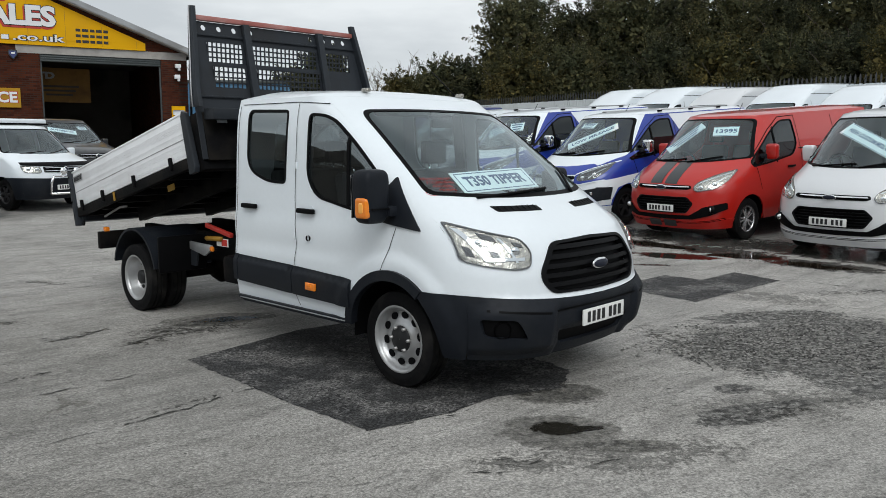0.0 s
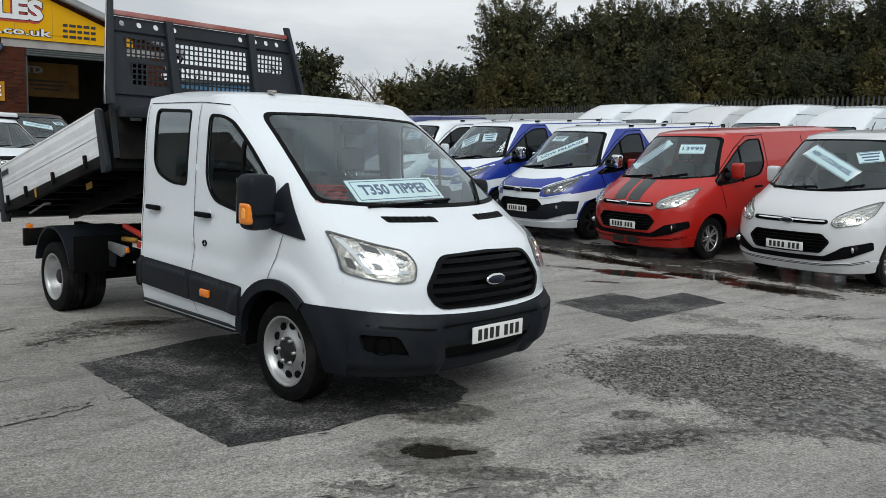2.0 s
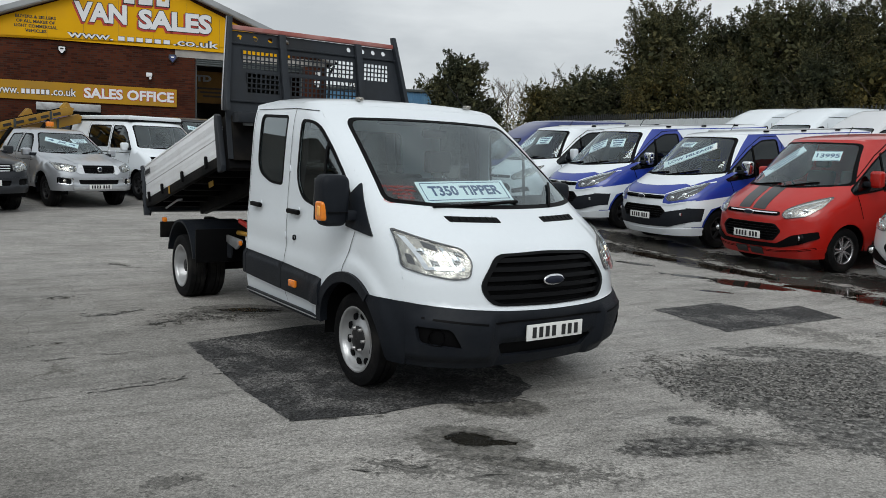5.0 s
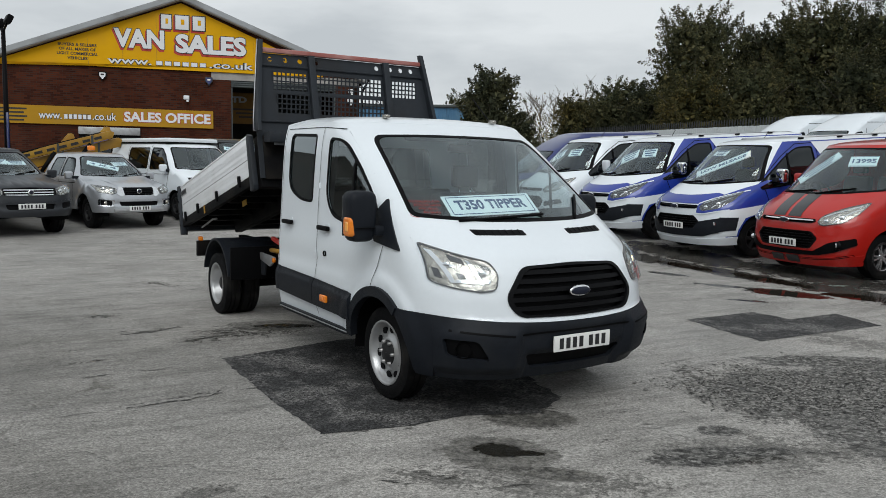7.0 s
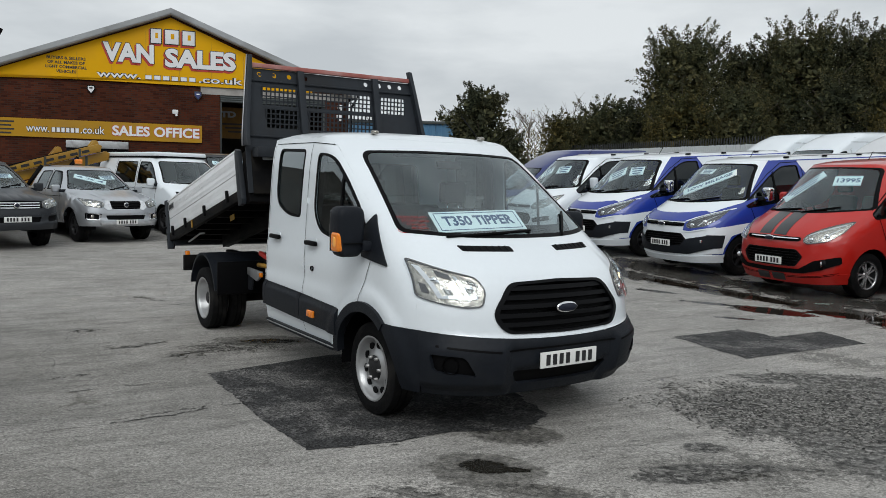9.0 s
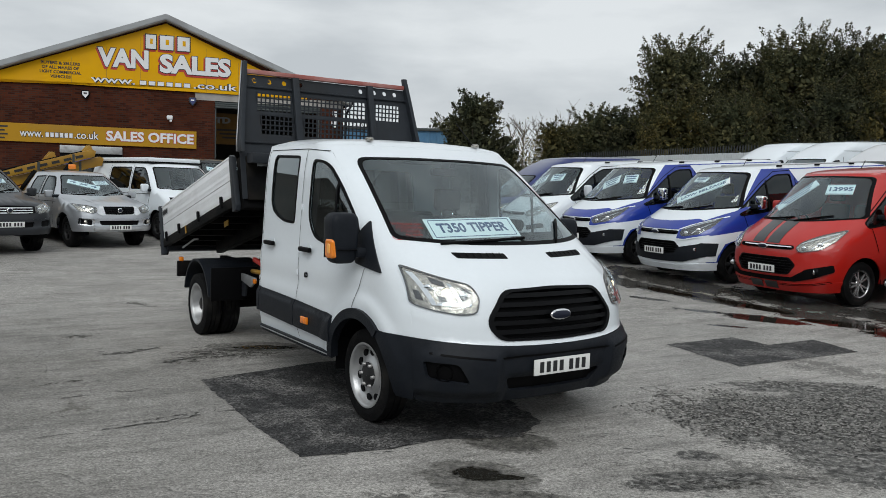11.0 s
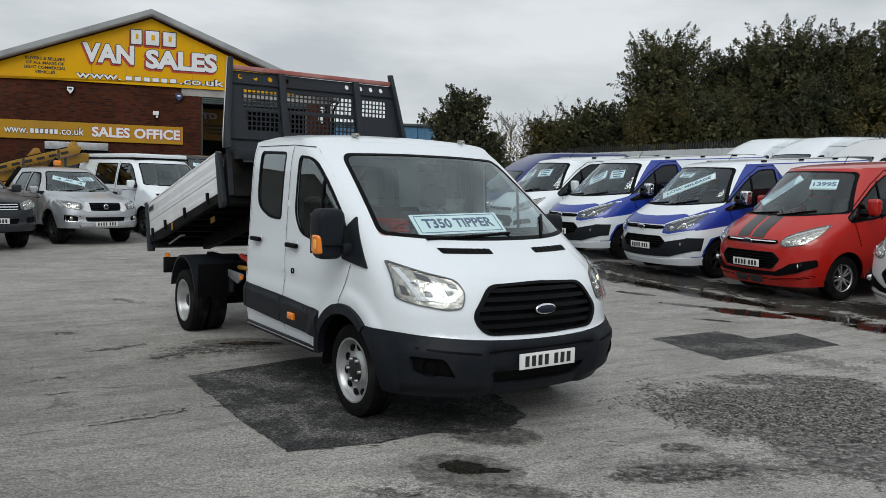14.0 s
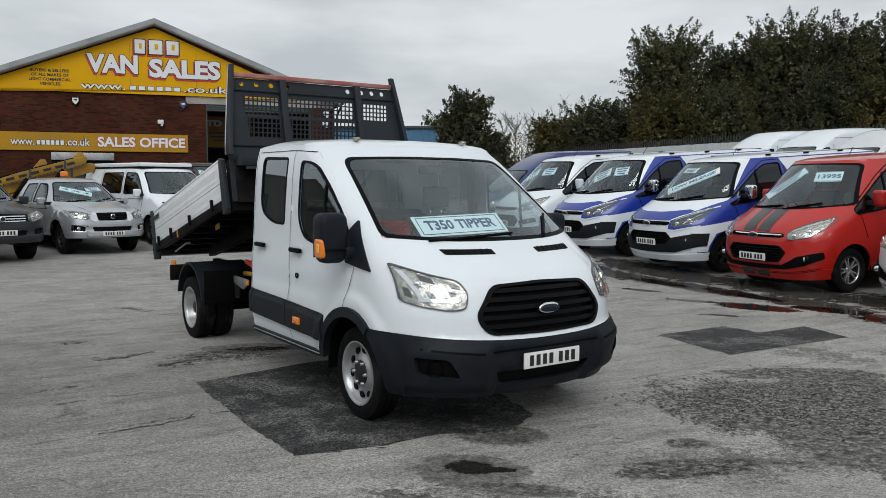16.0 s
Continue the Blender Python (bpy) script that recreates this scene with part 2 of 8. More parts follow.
def brick_material():
    m = bpy.data.materials.new("red_brick")
    m.use_nodes = True
    nt = m.node_tree
    b = nt.nodes["Principled BSDF"]
    b.inputs["Roughness"].default_value, b.inputs["Specular IOR Level"].default_value = 0.95, 0.04
    pos, br = nt.nodes.new("ShaderNodeTexCoord"), nt.nodes.new("ShaderNodeTexBrick")
    br.inputs["Scale"].default_value = 1.0
    br.inputs["Brick Width"].default_value, br.inputs["Row Height"].default_value = 0.225, 0.075
    br.inputs["Mortar Size"].default_value, br.inputs["Bias"].default_value = 0.009, -0.2
    br.inputs["Color1"].default_value, br.inputs["Color2"].default_value = (0.090, 0.026, 0.014, 1), (0.030, 0.011, 0.009, 1)
    br.inputs["Mortar"].default_value = (0.050, 0.034, 0.027, 1)
    n = nt.nodes.new("ShaderNodeTexNoise")
    n.inputs["Scale"].default_value, n.inputs["Detail"].default_value = 0.7, 6
    mx = nt.nodes.new("ShaderNodeMix")
    mx.data_type, mx.blend_type = "RGBA", "MULTIPLY"
    mx.inputs["Factor"].default_value = 0.75
    rp = nt.nodes.new("ShaderNodeValToRGB")
    rp.color_ramp.elements[0].position, rp.color_ramp.elements[0].color = 0.3, (0.5, 0.48, 0.46, 1)
    rp.color_ramp.elements[1].position = 0.65
    bp = nt.nodes.new("ShaderNodeBump")
    bp.inputs["Strength"].default_value, bp.inputs["Distance"].default_value = 0.6, 0.008
    bp.invert = True
    nt.links.new(pos.outputs["Object"], br.inputs["Vector"])
    nt.links.new(pos.outputs["Object"], n.inputs["Vector"])
    nt.links.new(n.outputs["Fac"], rp.inputs["Fac"])
    nt.links.new(br.outputs["Color"], mx.inputs[6])
    nt.links.new(rp.outputs["Color"], mx.inputs[7])
    nt.links.new(mx.outputs[2], b.inputs["Base Color"])
    nt.links.new(br.outputs["Fac"], bp.inputs["Height"])
    nt.links.new(bp.outputs[0], b.inputs["Normal"])
    return m


M_BRICK = brick_material()


def yard_material():
    """Worn pale concrete: mottled at three scales, with dark damp cracks and a stony relief."""
    m = bpy.data.materials.new("worn_yard_concrete")
    m.use_nodes = True
    nt = m.node_tree
    b = nt.nodes["Principled BSDF"]
    pos = nt.nodes.new("ShaderNodeTexCoord")

    def noise_of(scale, detail, rough=0.55):
        n = nt.nodes.new("ShaderNodeTexNoise")
        n.inputs["Scale"].default_value, n.inputs["Detail"].default_value, n.inputs["Roughness"].default_value = scale, detail, rough
        nt.links.new(pos.outputs["Object"], n.inputs["Vector"])
        return n.outputs["Fac"]

    def ramp(src, a, ca, z, cz):
        r = nt.nodes.new("ShaderNodeValToRGB")
        r.color_ramp.elements[0].position, r.color_ramp.elements[0].color = a, (*ca, 1)
        r.color_ramp.elements[1].position, r.color_ramp.elements[1].color = z, (*cz, 1)
        nt.links.new(src, r.inputs["Fac"])
        return r.outputs["Color"]

    def mul(a, c, f=1.0, kind="MULTIPLY"):
        x = nt.nodes.new("ShaderNodeMix")
        x.data_type, x.blend_type = "RGBA", kind
        x.inputs["Factor"].default_value = f
        nt.links.new(a, x.inputs[6])
        nt.links.new(c, x.inputs[7])
        return x.outputs[2]

    def math_of(op, a, c, clamp=False):
        x = nt.nodes.new("ShaderNodeMath")
        x.operation, x.use_clamp = op, clamp
        for k, v in enumerate((a, c)):
            if isinstance(v, (int, float)):
                x.inputs[k].default_value = v
            else:
                nt.links.new(v, x.inputs[k])
        return x.outputs[0]

    rag = math_of("SUBTRACT", math_of("ADD", math_of("MULTIPLY", noise_of(4.5, 10, 0.75), 0.8), math_of("MULTIPLY", noise_of(21, 9, 0.8), 0.5)), 0.15)

    def area(spots, ragged, soft=0.3):
        """How deep a point lies in one of some ragged ovals (x, y, radii, turn): 0 to 1."""
        best = None
        for cx, cy, rx, ry, rot in spots:
            mp = nt.nodes.new("ShaderNodeMapping")
            mp.vector_type = "TEXTURE"
            mp.inputs["Location"].default_value, mp.inputs["Rotation"].default_value, mp.inputs["Scale"].default_value = (cx, cy, 0), (0, 0, radians(rot)), (rx, ry, 1)
            nt.links.new(pos.outputs["Object"], mp.inputs["Vector"])
            ln = nt.nodes.new("ShaderNodeVectorMath")
            ln.operation = "LENGTH"
            nt.links.new(mp.outputs[0], ln.inputs[0])
            best = ln.outputs["Value"] if best is None else math_of("MINIMUM", best, ln.outputs["Value"])
        field = math_of("ADD", best, math_of("MULTIPLY", math_of("SUBTRACT", rag, 0.5), ragged))
        return math_of("MULTIPLY", math_of("SUBTRACT", 1.0, field), 1.0 / soft, True)

    def blend(f, a, c):
        x = nt.nodes.new("ShaderNodeMix")
        x.data_type = "RGBA"
        nt.links.new(f, x.inputs["Factor"])
        nt.links.new(a, x.inputs[6])
        if isinstance(c, tuple):
            x.inputs[7].default_value = (*c, 1)
        else:
            nt.links.new(c, x.inputs[7])
        return x.outputs[2]

    def brushed(turn, long, wide, scale, detail, rough, low, dark, high, light):
        """Marks drawn out in one direction."""
        mp = nt.nodes.new("ShaderNodeMapping")
        mp.vector_type = "TEXTURE"
        mp.inputs["Rotation"].default_value, mp.inputs["Scale"].default_value = (0, 0, radians(turn)), (long, wide, 1)
        n = nt.nodes.new("ShaderNodeTexNoise")
        n.inputs["Scale"].default_value, n.inputs["Detail"].default_value, n.inputs["Roughness"].default_value = scale, detail, rough
        nt.links.new(pos.outputs["Object"], mp.inputs["Vector"])
        nt.links.new(mp.outputs[0], n.inputs["Vector"])
        return ramp(n.outputs["Fac"], low, (dark, dark, dark), high, (light, light, light))

    def grains(scale, lo, hi):
        """Little stones of uneven brightness."""
        vo = nt.nodes.new("ShaderNodeTexVoronoi")
        vo.inputs["Scale"].default_value = scale
        nt.links.new(pos.outputs["Object"], vo.inputs["Vector"])
        return ramp(vo.outputs["Color"], 0.15, (lo, lo, lo), 0.85, (hi, hi, hi))

    # trowelled skin of the concrete: cloudy, finely brushed and pitted
    big = ramp(noise_of(0.35, 5), 0.35, (0.250, 0.240, 0.226), 0.68, (0.328, 0.314, 0.296))
    skin = mul(big, ramp(noise_of(1.7, 9, 0.7), 0.36, (0.84, 0.84, 0.835), 0.62, (1.10, 1.10, 1.10)))
    skin = mul(skin, brushed(48, 3.2, 0.55, 3.0, 8, 0.72, 0.36, 0.74, 0.52, 1.05))
    skin = mul(skin, brushed(35, 0.075, 0.035, 1.0, 6, 0.75, 0.32, 0.5, 0.48, 1.07))
    skin = mul(skin, ramp(noise_of(48, 6, 0.8), 0.38, (0.58, 0.58, 0.57), 0.60, (1.32, 1.32, 1.32)))
    skin = mul(skin, grains(110, 0.72, 1.28))
    pits = ramp(noise_of(27, 5, 0.65), 0.29, (0.3, 0.3, 0.29), 0.34, (1, 1, 1))
    skin = mul(skin, pits)
    # where the skin has scaled off the darker aggregate shows
    bare = mul(mul(ramp(noise_of(2.6, 8, 0.7), 0.35, (0.075, 0.072, 0.066), 0.65, (0.175, 0.168, 0.156)), grains(75, 0.55, 1.5)), ramp(noise_of(48, 7, 0.85), 0.42, (0.55, 0.55, 0.54), 0.6, (1.3, 1.3, 1.3)))
    ragged = math_of("ADD", math_of("MULTIPLY", rag, 0.7), math_of("MULTIPLY", noise_of(19, 8, 0.75), 0.3))
    scaling = area([(2.4, 5.3, 1.6, 0.8, 20), (1.3, 4.3, 1.4, 0.5, 15), (3.1, 7.0, 2.2, 1.6, 30), (2.2, 3.6, 1.8, 0.5, 20), (3.2, 9.2, 2.0, 0.8, -30), (-2.6, 6.9, 1.2, 0.6, 40), (0.9, 5.3, 0.7, 0.4, 20), (5.0, 8.4, 1.6, 0.8, 0), (-0.4, 3.4, 0.5, 0.2, 60), (0.7, 4.1, 0.9, 0.35, 10), (2.6, 9.9, 1.6, 0.8, 0)], 2.6, 0.9)
    off_field = math_of("ADD", ragged, math_of("MULTIPLY", scaling, 0.135))
    off = ramp(off_field, 0.60, (0, 0, 0), 0.617, (1, 1, 1))
    flecks = math_of("MULTIPLY", brushed(20, 0.22, 0.09, 1.0, 9, 0.8, 0.575, 0.0, 0.60, 1.0), math_of("ADD", math_of("MULTIPLY", scaling, 0.7), 0.3))
    off = math_of("MAXIMUM", off, flecks)
    col = blend(math_of("MULTIPLY", off, 0.8), blend(scaling, skin, mul(skin, ramp(rag, 0.3, (1.02, 1.02, 1.01), 0.6, (1.18, 1.175, 1.165)))), bare)
    # darker in two ragged ovals towards the left of the yard
    left_tone = area([(-4.4, 4.6, 4.6, 3.6, 30), (-1.8, 2.8, 2.6, 1.7, 20)], 0.6, 0.8)
    col = blend(math_of("MULTIPLY", left_tone, 0.75), col, mul(col, ramp(rag, 0.3, (0.42, 0.415, 0.40), 0.7, (0.72, 0.715, 0.70))))

    def warped(scale, amount, vor):
        wn = nt.nodes.new("ShaderNodeTexNoise")
        wn.inputs["Scale"].default_value, wn.inputs["Detail"].default_value = scale, 7
        nt.links.new(pos.outputs["Object"], wn.inputs["Vector"])
        add = nt.nodes.new("ShaderNodeMix")
        add.data_type, add.blend_type = "RGBA", "ADD"
        add.inputs["Factor"].default_value = amount
        nt.links.new(pos.outputs["Object"], add.inputs[6])
        nt.links.new(wn.outputs["Color"], add.inputs[7])
        vo = nt.nodes.new("ShaderNodeTexVoronoi")
        vo.feature = "DISTANCE_TO_EDGE"
        vo.inputs["Scale"].default_value = vor
        nt.links.new(add.outputs[2], vo.inputs["Vector"])
        return vo.outputs["Distance"]

    # map cracking in crumbled places, and a few long cracks
    crack = ramp(warped(1.6, 0.9, 0.42), 0.002, (0.0, 0.0, 0.0), 0.009, (1, 1, 1))
    gate = ramp(noise_of(0.55, 4), 0.57, (1, 1, 1), 0.63, (0, 0, 0))
    crack2 = mul(crack, gate, 1.0, "ADD")
    col = mul(col, ramp(crack2, 0.0, (0.6, 0.59, 0.57), 1.0, (1, 1, 1)))
    craze = mul(ramp(warped(9.0, 0.30, 7.5), 0.02, (0.0, 0.0, 0.0), 0.09, (1, 1, 1)), ramp(noise_of(14, 9, 0.8), 0.40, (0, 0, 0), 0.46, (1, 1, 1)))
    crumble = area([(-1.55, 4.9, 0.6, 0.03, 57), (-3.42, 6.5, 0.38, 0.09, 68), (-2.68, 6.5, 0.42, 0.17, 65), (-2.45, 6.9, 0.6, 0.3, 30), (-4.4, 6.85, 0.3, 0.1, 48), (-3.05, 5.25, 0.3, 0.05, 60), (2.2, 5.1, 0.6, 0.12, 28), (1.9, 7.0, 0.35, 0.6, 20), (0.75, 5.45, 0.35, 0.12, 40), (-5.4, 9.0, 0.5, 0.1, -15), (4.4, 9.6, 0.9, 0.2, 20)], 2.6, 0.45)
    craze2 = math_of("ADD", craze, math_of("SUBTRACT", 1.0, crumble), True)
    col = mul(col, ramp(craze2, 0.0, (0.14, 0.135, 0.12), 1.0, (1, 1, 1)))
    # worn grit, damp hollows, the wet strip before the vans and its puddles
    grit = area([(2.8, 6.85, 0.95, 0.72, 55), (3.5, 7.0, 1.0, 1.25, 0), (3.4, 5.9, 0.7, 0.5, 0), (3.0, 8.1, 0.8, 0.25, 20), (2.2, 5.22, 0.5, 0.09, 25), (1.95, 4.95, 0.3, 0.10, 25), (2.1, 5.62, 0.17, 0.10, 25)], 2.3, 0.10)
    gritty = mul(ramp(noise_of(13, 9, 0.9), 0.44, (0.012, 0.0116, 0.0108), 0.57, (0.21, 0.203, 0.19)), grains(30, 0.4, 1.7))
    grit_edge_shade = math_of("MULTIPLY", math_of("MULTIPLY", grit, math_of("SUBTRACT", 1.0, grit)), 4.0)
    col = blend(math_of("MULTIPLY", grit, 0.95), col, gritty)
    # shadow of the step at the grit's edge, painted into the colour
    col = blend(math_of("MULTIPLY", grit_edge_shade, 0.6), col, (0.028, 0.027, 0.025))
    damp = area([(0.85, 4.6, 0.37, 0.30, 15), (1.25, 4.42, 0.3, 0.10, 10), (-2.45, 7.3, 0.55, 0.28, 27), (0.85, 5.35, 0.35, 0.22, 20)], 1.7, 0.10)
    damp = math_of("MULTIPLY", damp, ramp(noise_of(14, 9, 0.85), 0.42, (1, 1, 1), 0.56, (0.55, 0.55, 0.55)))
    deep = area([(0.83, 4.65, 0.17, 0.13, 10), (1.00, 4.67, 0.14, 0.05, 10), (-2.36, 7.3, 0.34, 0.13, 27)], 2.0, 0.13)
    wet = area([(0.6, 15.2, 1.5, 0.42, -42), (2.0, 14.0, 1.3, 0.38, -42), (3.5, 12.9, 1.1, 0.42, -40), (4.6, 11.6, 0.9, 0.4, -35), (3.2, 14.4, 1.8, 0.7, -45), (-0.6, 16.4, 1.6, 0.5, -45), (5.2, 12.9, 1.8, 0.8, -45), (-1.6, 17.6, 1.8, 0.6, -45), (2.75, 12.3, 0.62, 0.32, -20), (1.9, 12.6, 0.42, 0.12, -10), (1.0, 13.5, 0.4, 0.12, -20), (1.2, 16.0, 2.2, 0.7, -45), (2.3, 11.4, 0.3, 0.08, 0)], 2.7, 0.08)
    pool = area([(2.75, 12.25, 0.55, 0.26, -20), (3.75, 12.35, 0.6, 0.26, -20), (2.6, 13.5, 0.9, 0.2, -42), (4.5, 11.6, 0.6, 0.24, -35), (1.2, 14.6, 0.8, 0.2, -42)], 1.5, 0.10)
    col = blend(math_of("MULTIPLY", damp, 0.88), col, mul(gritty, ramp(rag, 0.3, (0.40, 0.39, 0.36), 0.7, (0.75, 0.74, 0.70))))
    col = blend(math_of("MULTIPLY", deep, 0.93), col, (0.009, 0.0078, 0.005))
    col = blend(math_of("MULTIPLY", wet, 0.82), col, mul(bare, ramp(rag, 0.4, (0.10, 0.092, 0.083), 0.6, (0.42, 0.39, 0.35))))
    col = blend(pool, col, (0.02, 0.015, 0.011))
    b.inputs["Specular IOR Level"].default_value = 0.25
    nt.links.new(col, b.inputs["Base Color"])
    rr = ramp(noise_of(0.9, 6), 0.38, (0.6, 0.6, 0.6), 0.6, (0.85, 0.85, 0.85))
    rr = blend(wet, rr, (0.14, 0.14, 0.14))
    rr = blend(deep, rr, (0.25, 0.25, 0.25))
    rr = blend(pool, rr, (0.03, 0.03, 0.03))
    nt.links.new(rr, b.inputs["Roughness"])
    dry = math_of("SUBTRACT", 1.0, math_of("MAXIMUM", pool, math_of("MULTIPLY", wet, 0.85)))
    bp = nt.nodes.new("ShaderNodeBump")
    bp.inputs["Distance"].default_value = 0.006
    nt.links.new(math_of("MULTIPLY", dry, 0.55), bp.inputs["Strength"])
    nt.links.new(noise_of(45, 6, 0.7), bp.inputs["Height"])
    bp2 = nt.nodes.new("ShaderNodeBump")
    bp2.inputs["Distance"].default_value = 0.012
    nt.links.new(math_of("MULTIPLY", dry, 0.6), bp2.inputs["Strength"])
    nt.links.new(math_of("SUBTRACT", mul(crack2, craze2), math_of("MULTIPLY", off, 0.4)), bp2.inputs["Height"])
    nt.links.new(bp.outputs[0], bp2.inputs["Normal"])
    nt.links.new(bp2.outputs[0], b.inputs["Normal"])
    return m


M_YARD = yard_material()


def tarmac_material():
    """Dark repair tarmac: coarse pale chippings in black binder, worn paler in places."""
    m = material("dark_tarmac_patch", (0.05, 0.05, 0.05), 0.8, spec=0.3, bump=0.9, bump_scale=90)
    nt = m.node_tree
    b = nt.nodes["Principled BSDF"]
    pos = nt.nodes.new("ShaderNodeTexCoord")
    cols = []
    for scale, rough, a, ca, z, cz in ((36, 0.95, 0.42, (0.024, 0.024, 0.0245), 0.60, (0.075, 0.074, 0.072)), (1.9, 0.75, 0.48, (0.7, 0.7, 0.71), 0.58, (2.2, 2.15, 2.1)), (7, 0.7, 0.35, (0.7, 0.7, 0.7), 0.6, (1.15, 1.15, 1.15))):
        n, r = nt.nodes.new("ShaderNodeTexNoise"), nt.nodes.new("ShaderNodeValToRGB")
        n.inputs["Scale"].default_value, n.inputs["Detail"].default_value, n.inputs["Roughness"].default_value = scale, 8, rough
        r.color_ramp.elements[0].position, r.color_ramp.elements[0].color = a, (*ca, 1)
        r.color_ramp.elements[1].position, r.color_ramp.elements[1].color = z, (*cz, 1)
        nt.links.new(pos.outputs["Object"], n.inputs["Vector"])
        nt.links.new(n.outputs["Fac"], r.inputs["Fac"])
        cols.append(r.outputs["Color"])
    vo, vr = nt.nodes.new("ShaderNodeTexVoronoi"), nt.nodes.new("ShaderNodeValToRGB")
    vo.inputs["Scale"].default_value = 75
    vr.color_ramp.elements[0].position, vr.color_ramp.elements[0].color = 0.25, (0.35, 0.35, 0.35, 1)
    vr.color_ramp.elements[1].position, vr.color_ramp.elements[1].color = 0.9, (2.1, 2.1, 2.1, 1)
    nt.links.new(pos.outputs["Object"], vo.inputs["Vector"])
    nt.links.new(vo.outputs["Color"], vr.inputs["Fac"])
    cols.append(vr.outputs["Color"])
    out = cols[0]
    for c in cols[1:]:
        x = nt.nodes.new("ShaderNodeMix")
        x.data_type, x.blend_type = "RGBA", "MULTIPLY"
        x.inputs["Factor"].default_value = 1.0
        nt.links.new(out, x.inputs[6])
        nt.links.new(c, x.inputs[7])
        out = x.outputs[2]
    nt.links.new(out, b.inputs["Base Color"])
    return m


M_TARMAC = tarmac_material()
M_STONE = material("loose_stone", (0.25, 0.243, 0.228), 0.85, grain=0.4, scale=25)
isle, isle_ramp = M_STONE.node_tree.nodes.new("ShaderNodeNewGeometry"), M_STONE.node_tree.nodes.new("ShaderNodeValToRGB")
isle_ramp.color_ramp.elements[0].color, isle_ramp.color_ramp.elements[1].color = (0.010, 0.0097, 0.009, 1), (0.27, 0.26, 0.243, 1)
M_STONE.node_tree.links.new(isle.outputs["Random Per Island"], isle_ramp.inputs["Fac"])
M_STONE.node_tree.links.new(isle_ramp.outputs["Color"], M_STONE.node_tree.nodes["Principled BSDF"].inputs["Base Color"])
M_CRACK = material("damp_crack", (0.022, 0.021, 0.018), 0.6, grain=0.4, scale=30, bump=0.5, bump_scale=60)

# ---- mesh helpers ----
import collections

from mathutils import geometry


def thing(name, m, label, category, group="", kind=""):
    """An empty at the base of a thing."""
    ob = new(name)
    ob.empty_display_size = 0.2
    ob.matrix_world = m
    return tagged(ob, label, category, group, kind)


FACETED = set()


def part(name, bm, mat, parent=None, label="", smooth=True):
    """Links a bmesh as one mesh object under a thing or part."""
    me = bpy.data.meshes.new(name)
    bm.to_mesh(me)
    faceted = id(bm) in FACETED
    FACETED.discard(id(bm))
    bm.free()
    me.materials.append(mat)
    if smooth:
        me.shade_smooth()
        if faceted:
            me.set_sharp_from_angle(angle=radians(20))
    ob = new(name, me)
    if parent:
        ob.parent = parent
    return tagged(ob, label)


def sharp(ob, degrees=35):
    """Keeps edges crisp on a smooth-shaded part."""
    ob.data.set_sharp_from_angle(angle=radians(degrees))
    return ob


def box(bm, c, s, bevel=0.0, rot=None, seg=2):
    """A box at c of size s with rounded edges, added to bm."""
    FACETED.add(id(bm))
    m = Matrix.Translation(c) @ (rot.to_4x4() if rot else Matrix.Identity(4)) @ Matrix.Diagonal((*s, 1))
    r = bmesh.ops.create_cube(bm, size=1, matrix=m)
    if bevel:
        es = list({e for v in r["verts"] for e in v.link_edges})
        bmesh.ops.bevel(bm, geom=es, offset=bevel, segments=seg, affect="EDGES", profile=0.6)
    return bm


def boxed(c, s, bevel=0.0, rot=None, seg=2):
    return box(bmesh.new(), c, s, bevel, rot, seg)


def prism(pts, y0, y1, bevel=0.0):
    """A slab: the outline pts in x, z, from y0 to y1."""
    bm = bmesh.new()
    FACETED.add(id(bm))
    a = [bm.verts.new((x, y0, z)) for x, z in pts]
    c = [bm.verts.new((x, y1, z)) for x, z in pts]
    bm.faces.new(a)
    bm.faces.new(c[::-1])
    n = len(pts)
    for i in range(n):
        bm.faces.new((a[i], c[i], c[(i + 1) % n], a[(i + 1) % n]))
    bmesh.ops.recalc_face_normals(bm, faces=bm.faces)
    if bevel:
        bmesh.ops.bevel(bm, geom=list(bm.edges), offset=bevel, segments=2, affect="EDGES", profile=0.6)
    return bm


def soft_box(c, s, e=0.45, seg=20, taper=0.0):
    """A pillow-like rounded block at c of size s; taper narrows it downwards."""
    bm = bmesh.new()
    bmesh.ops.create_uvsphere(bm, u_segments=seg + 4, v_segments=seg - 4, radius=1.0)
    for v in bm.verts:
        p = [math.copysign(abs(k) ** e, k) for k in v.co]
        k = 1 - taper * (1 - p[2]) / 2
        v.co = (c[0] + p[0] * s[0] / 2 * k, c[1] + p[1] * s[1] / 2 * k, c[2] + p[2] * s[2] / 2)
    return bm


def lathe(profile, seg=40, y=0.0):
    """Turns (radius, y) points about the y axis."""
    bm = bmesh.new()
    rings = []
    for r, yy in profile:
        rings.append([bm.verts.new((r * math.cos(2 * math.pi * k / seg), yy + y, r * math.sin(2 * math.pi * k / seg))) for k in range(seg)])
    for a, b in zip(rings, rings[1:]):
        for k in range(seg):
            bm.faces.new((a[k], a[(k + 1) % seg], b[(k + 1) % seg], b[k]))
    bmesh.ops.recalc_face_normals(bm, faces=bm.faces)
    return bm


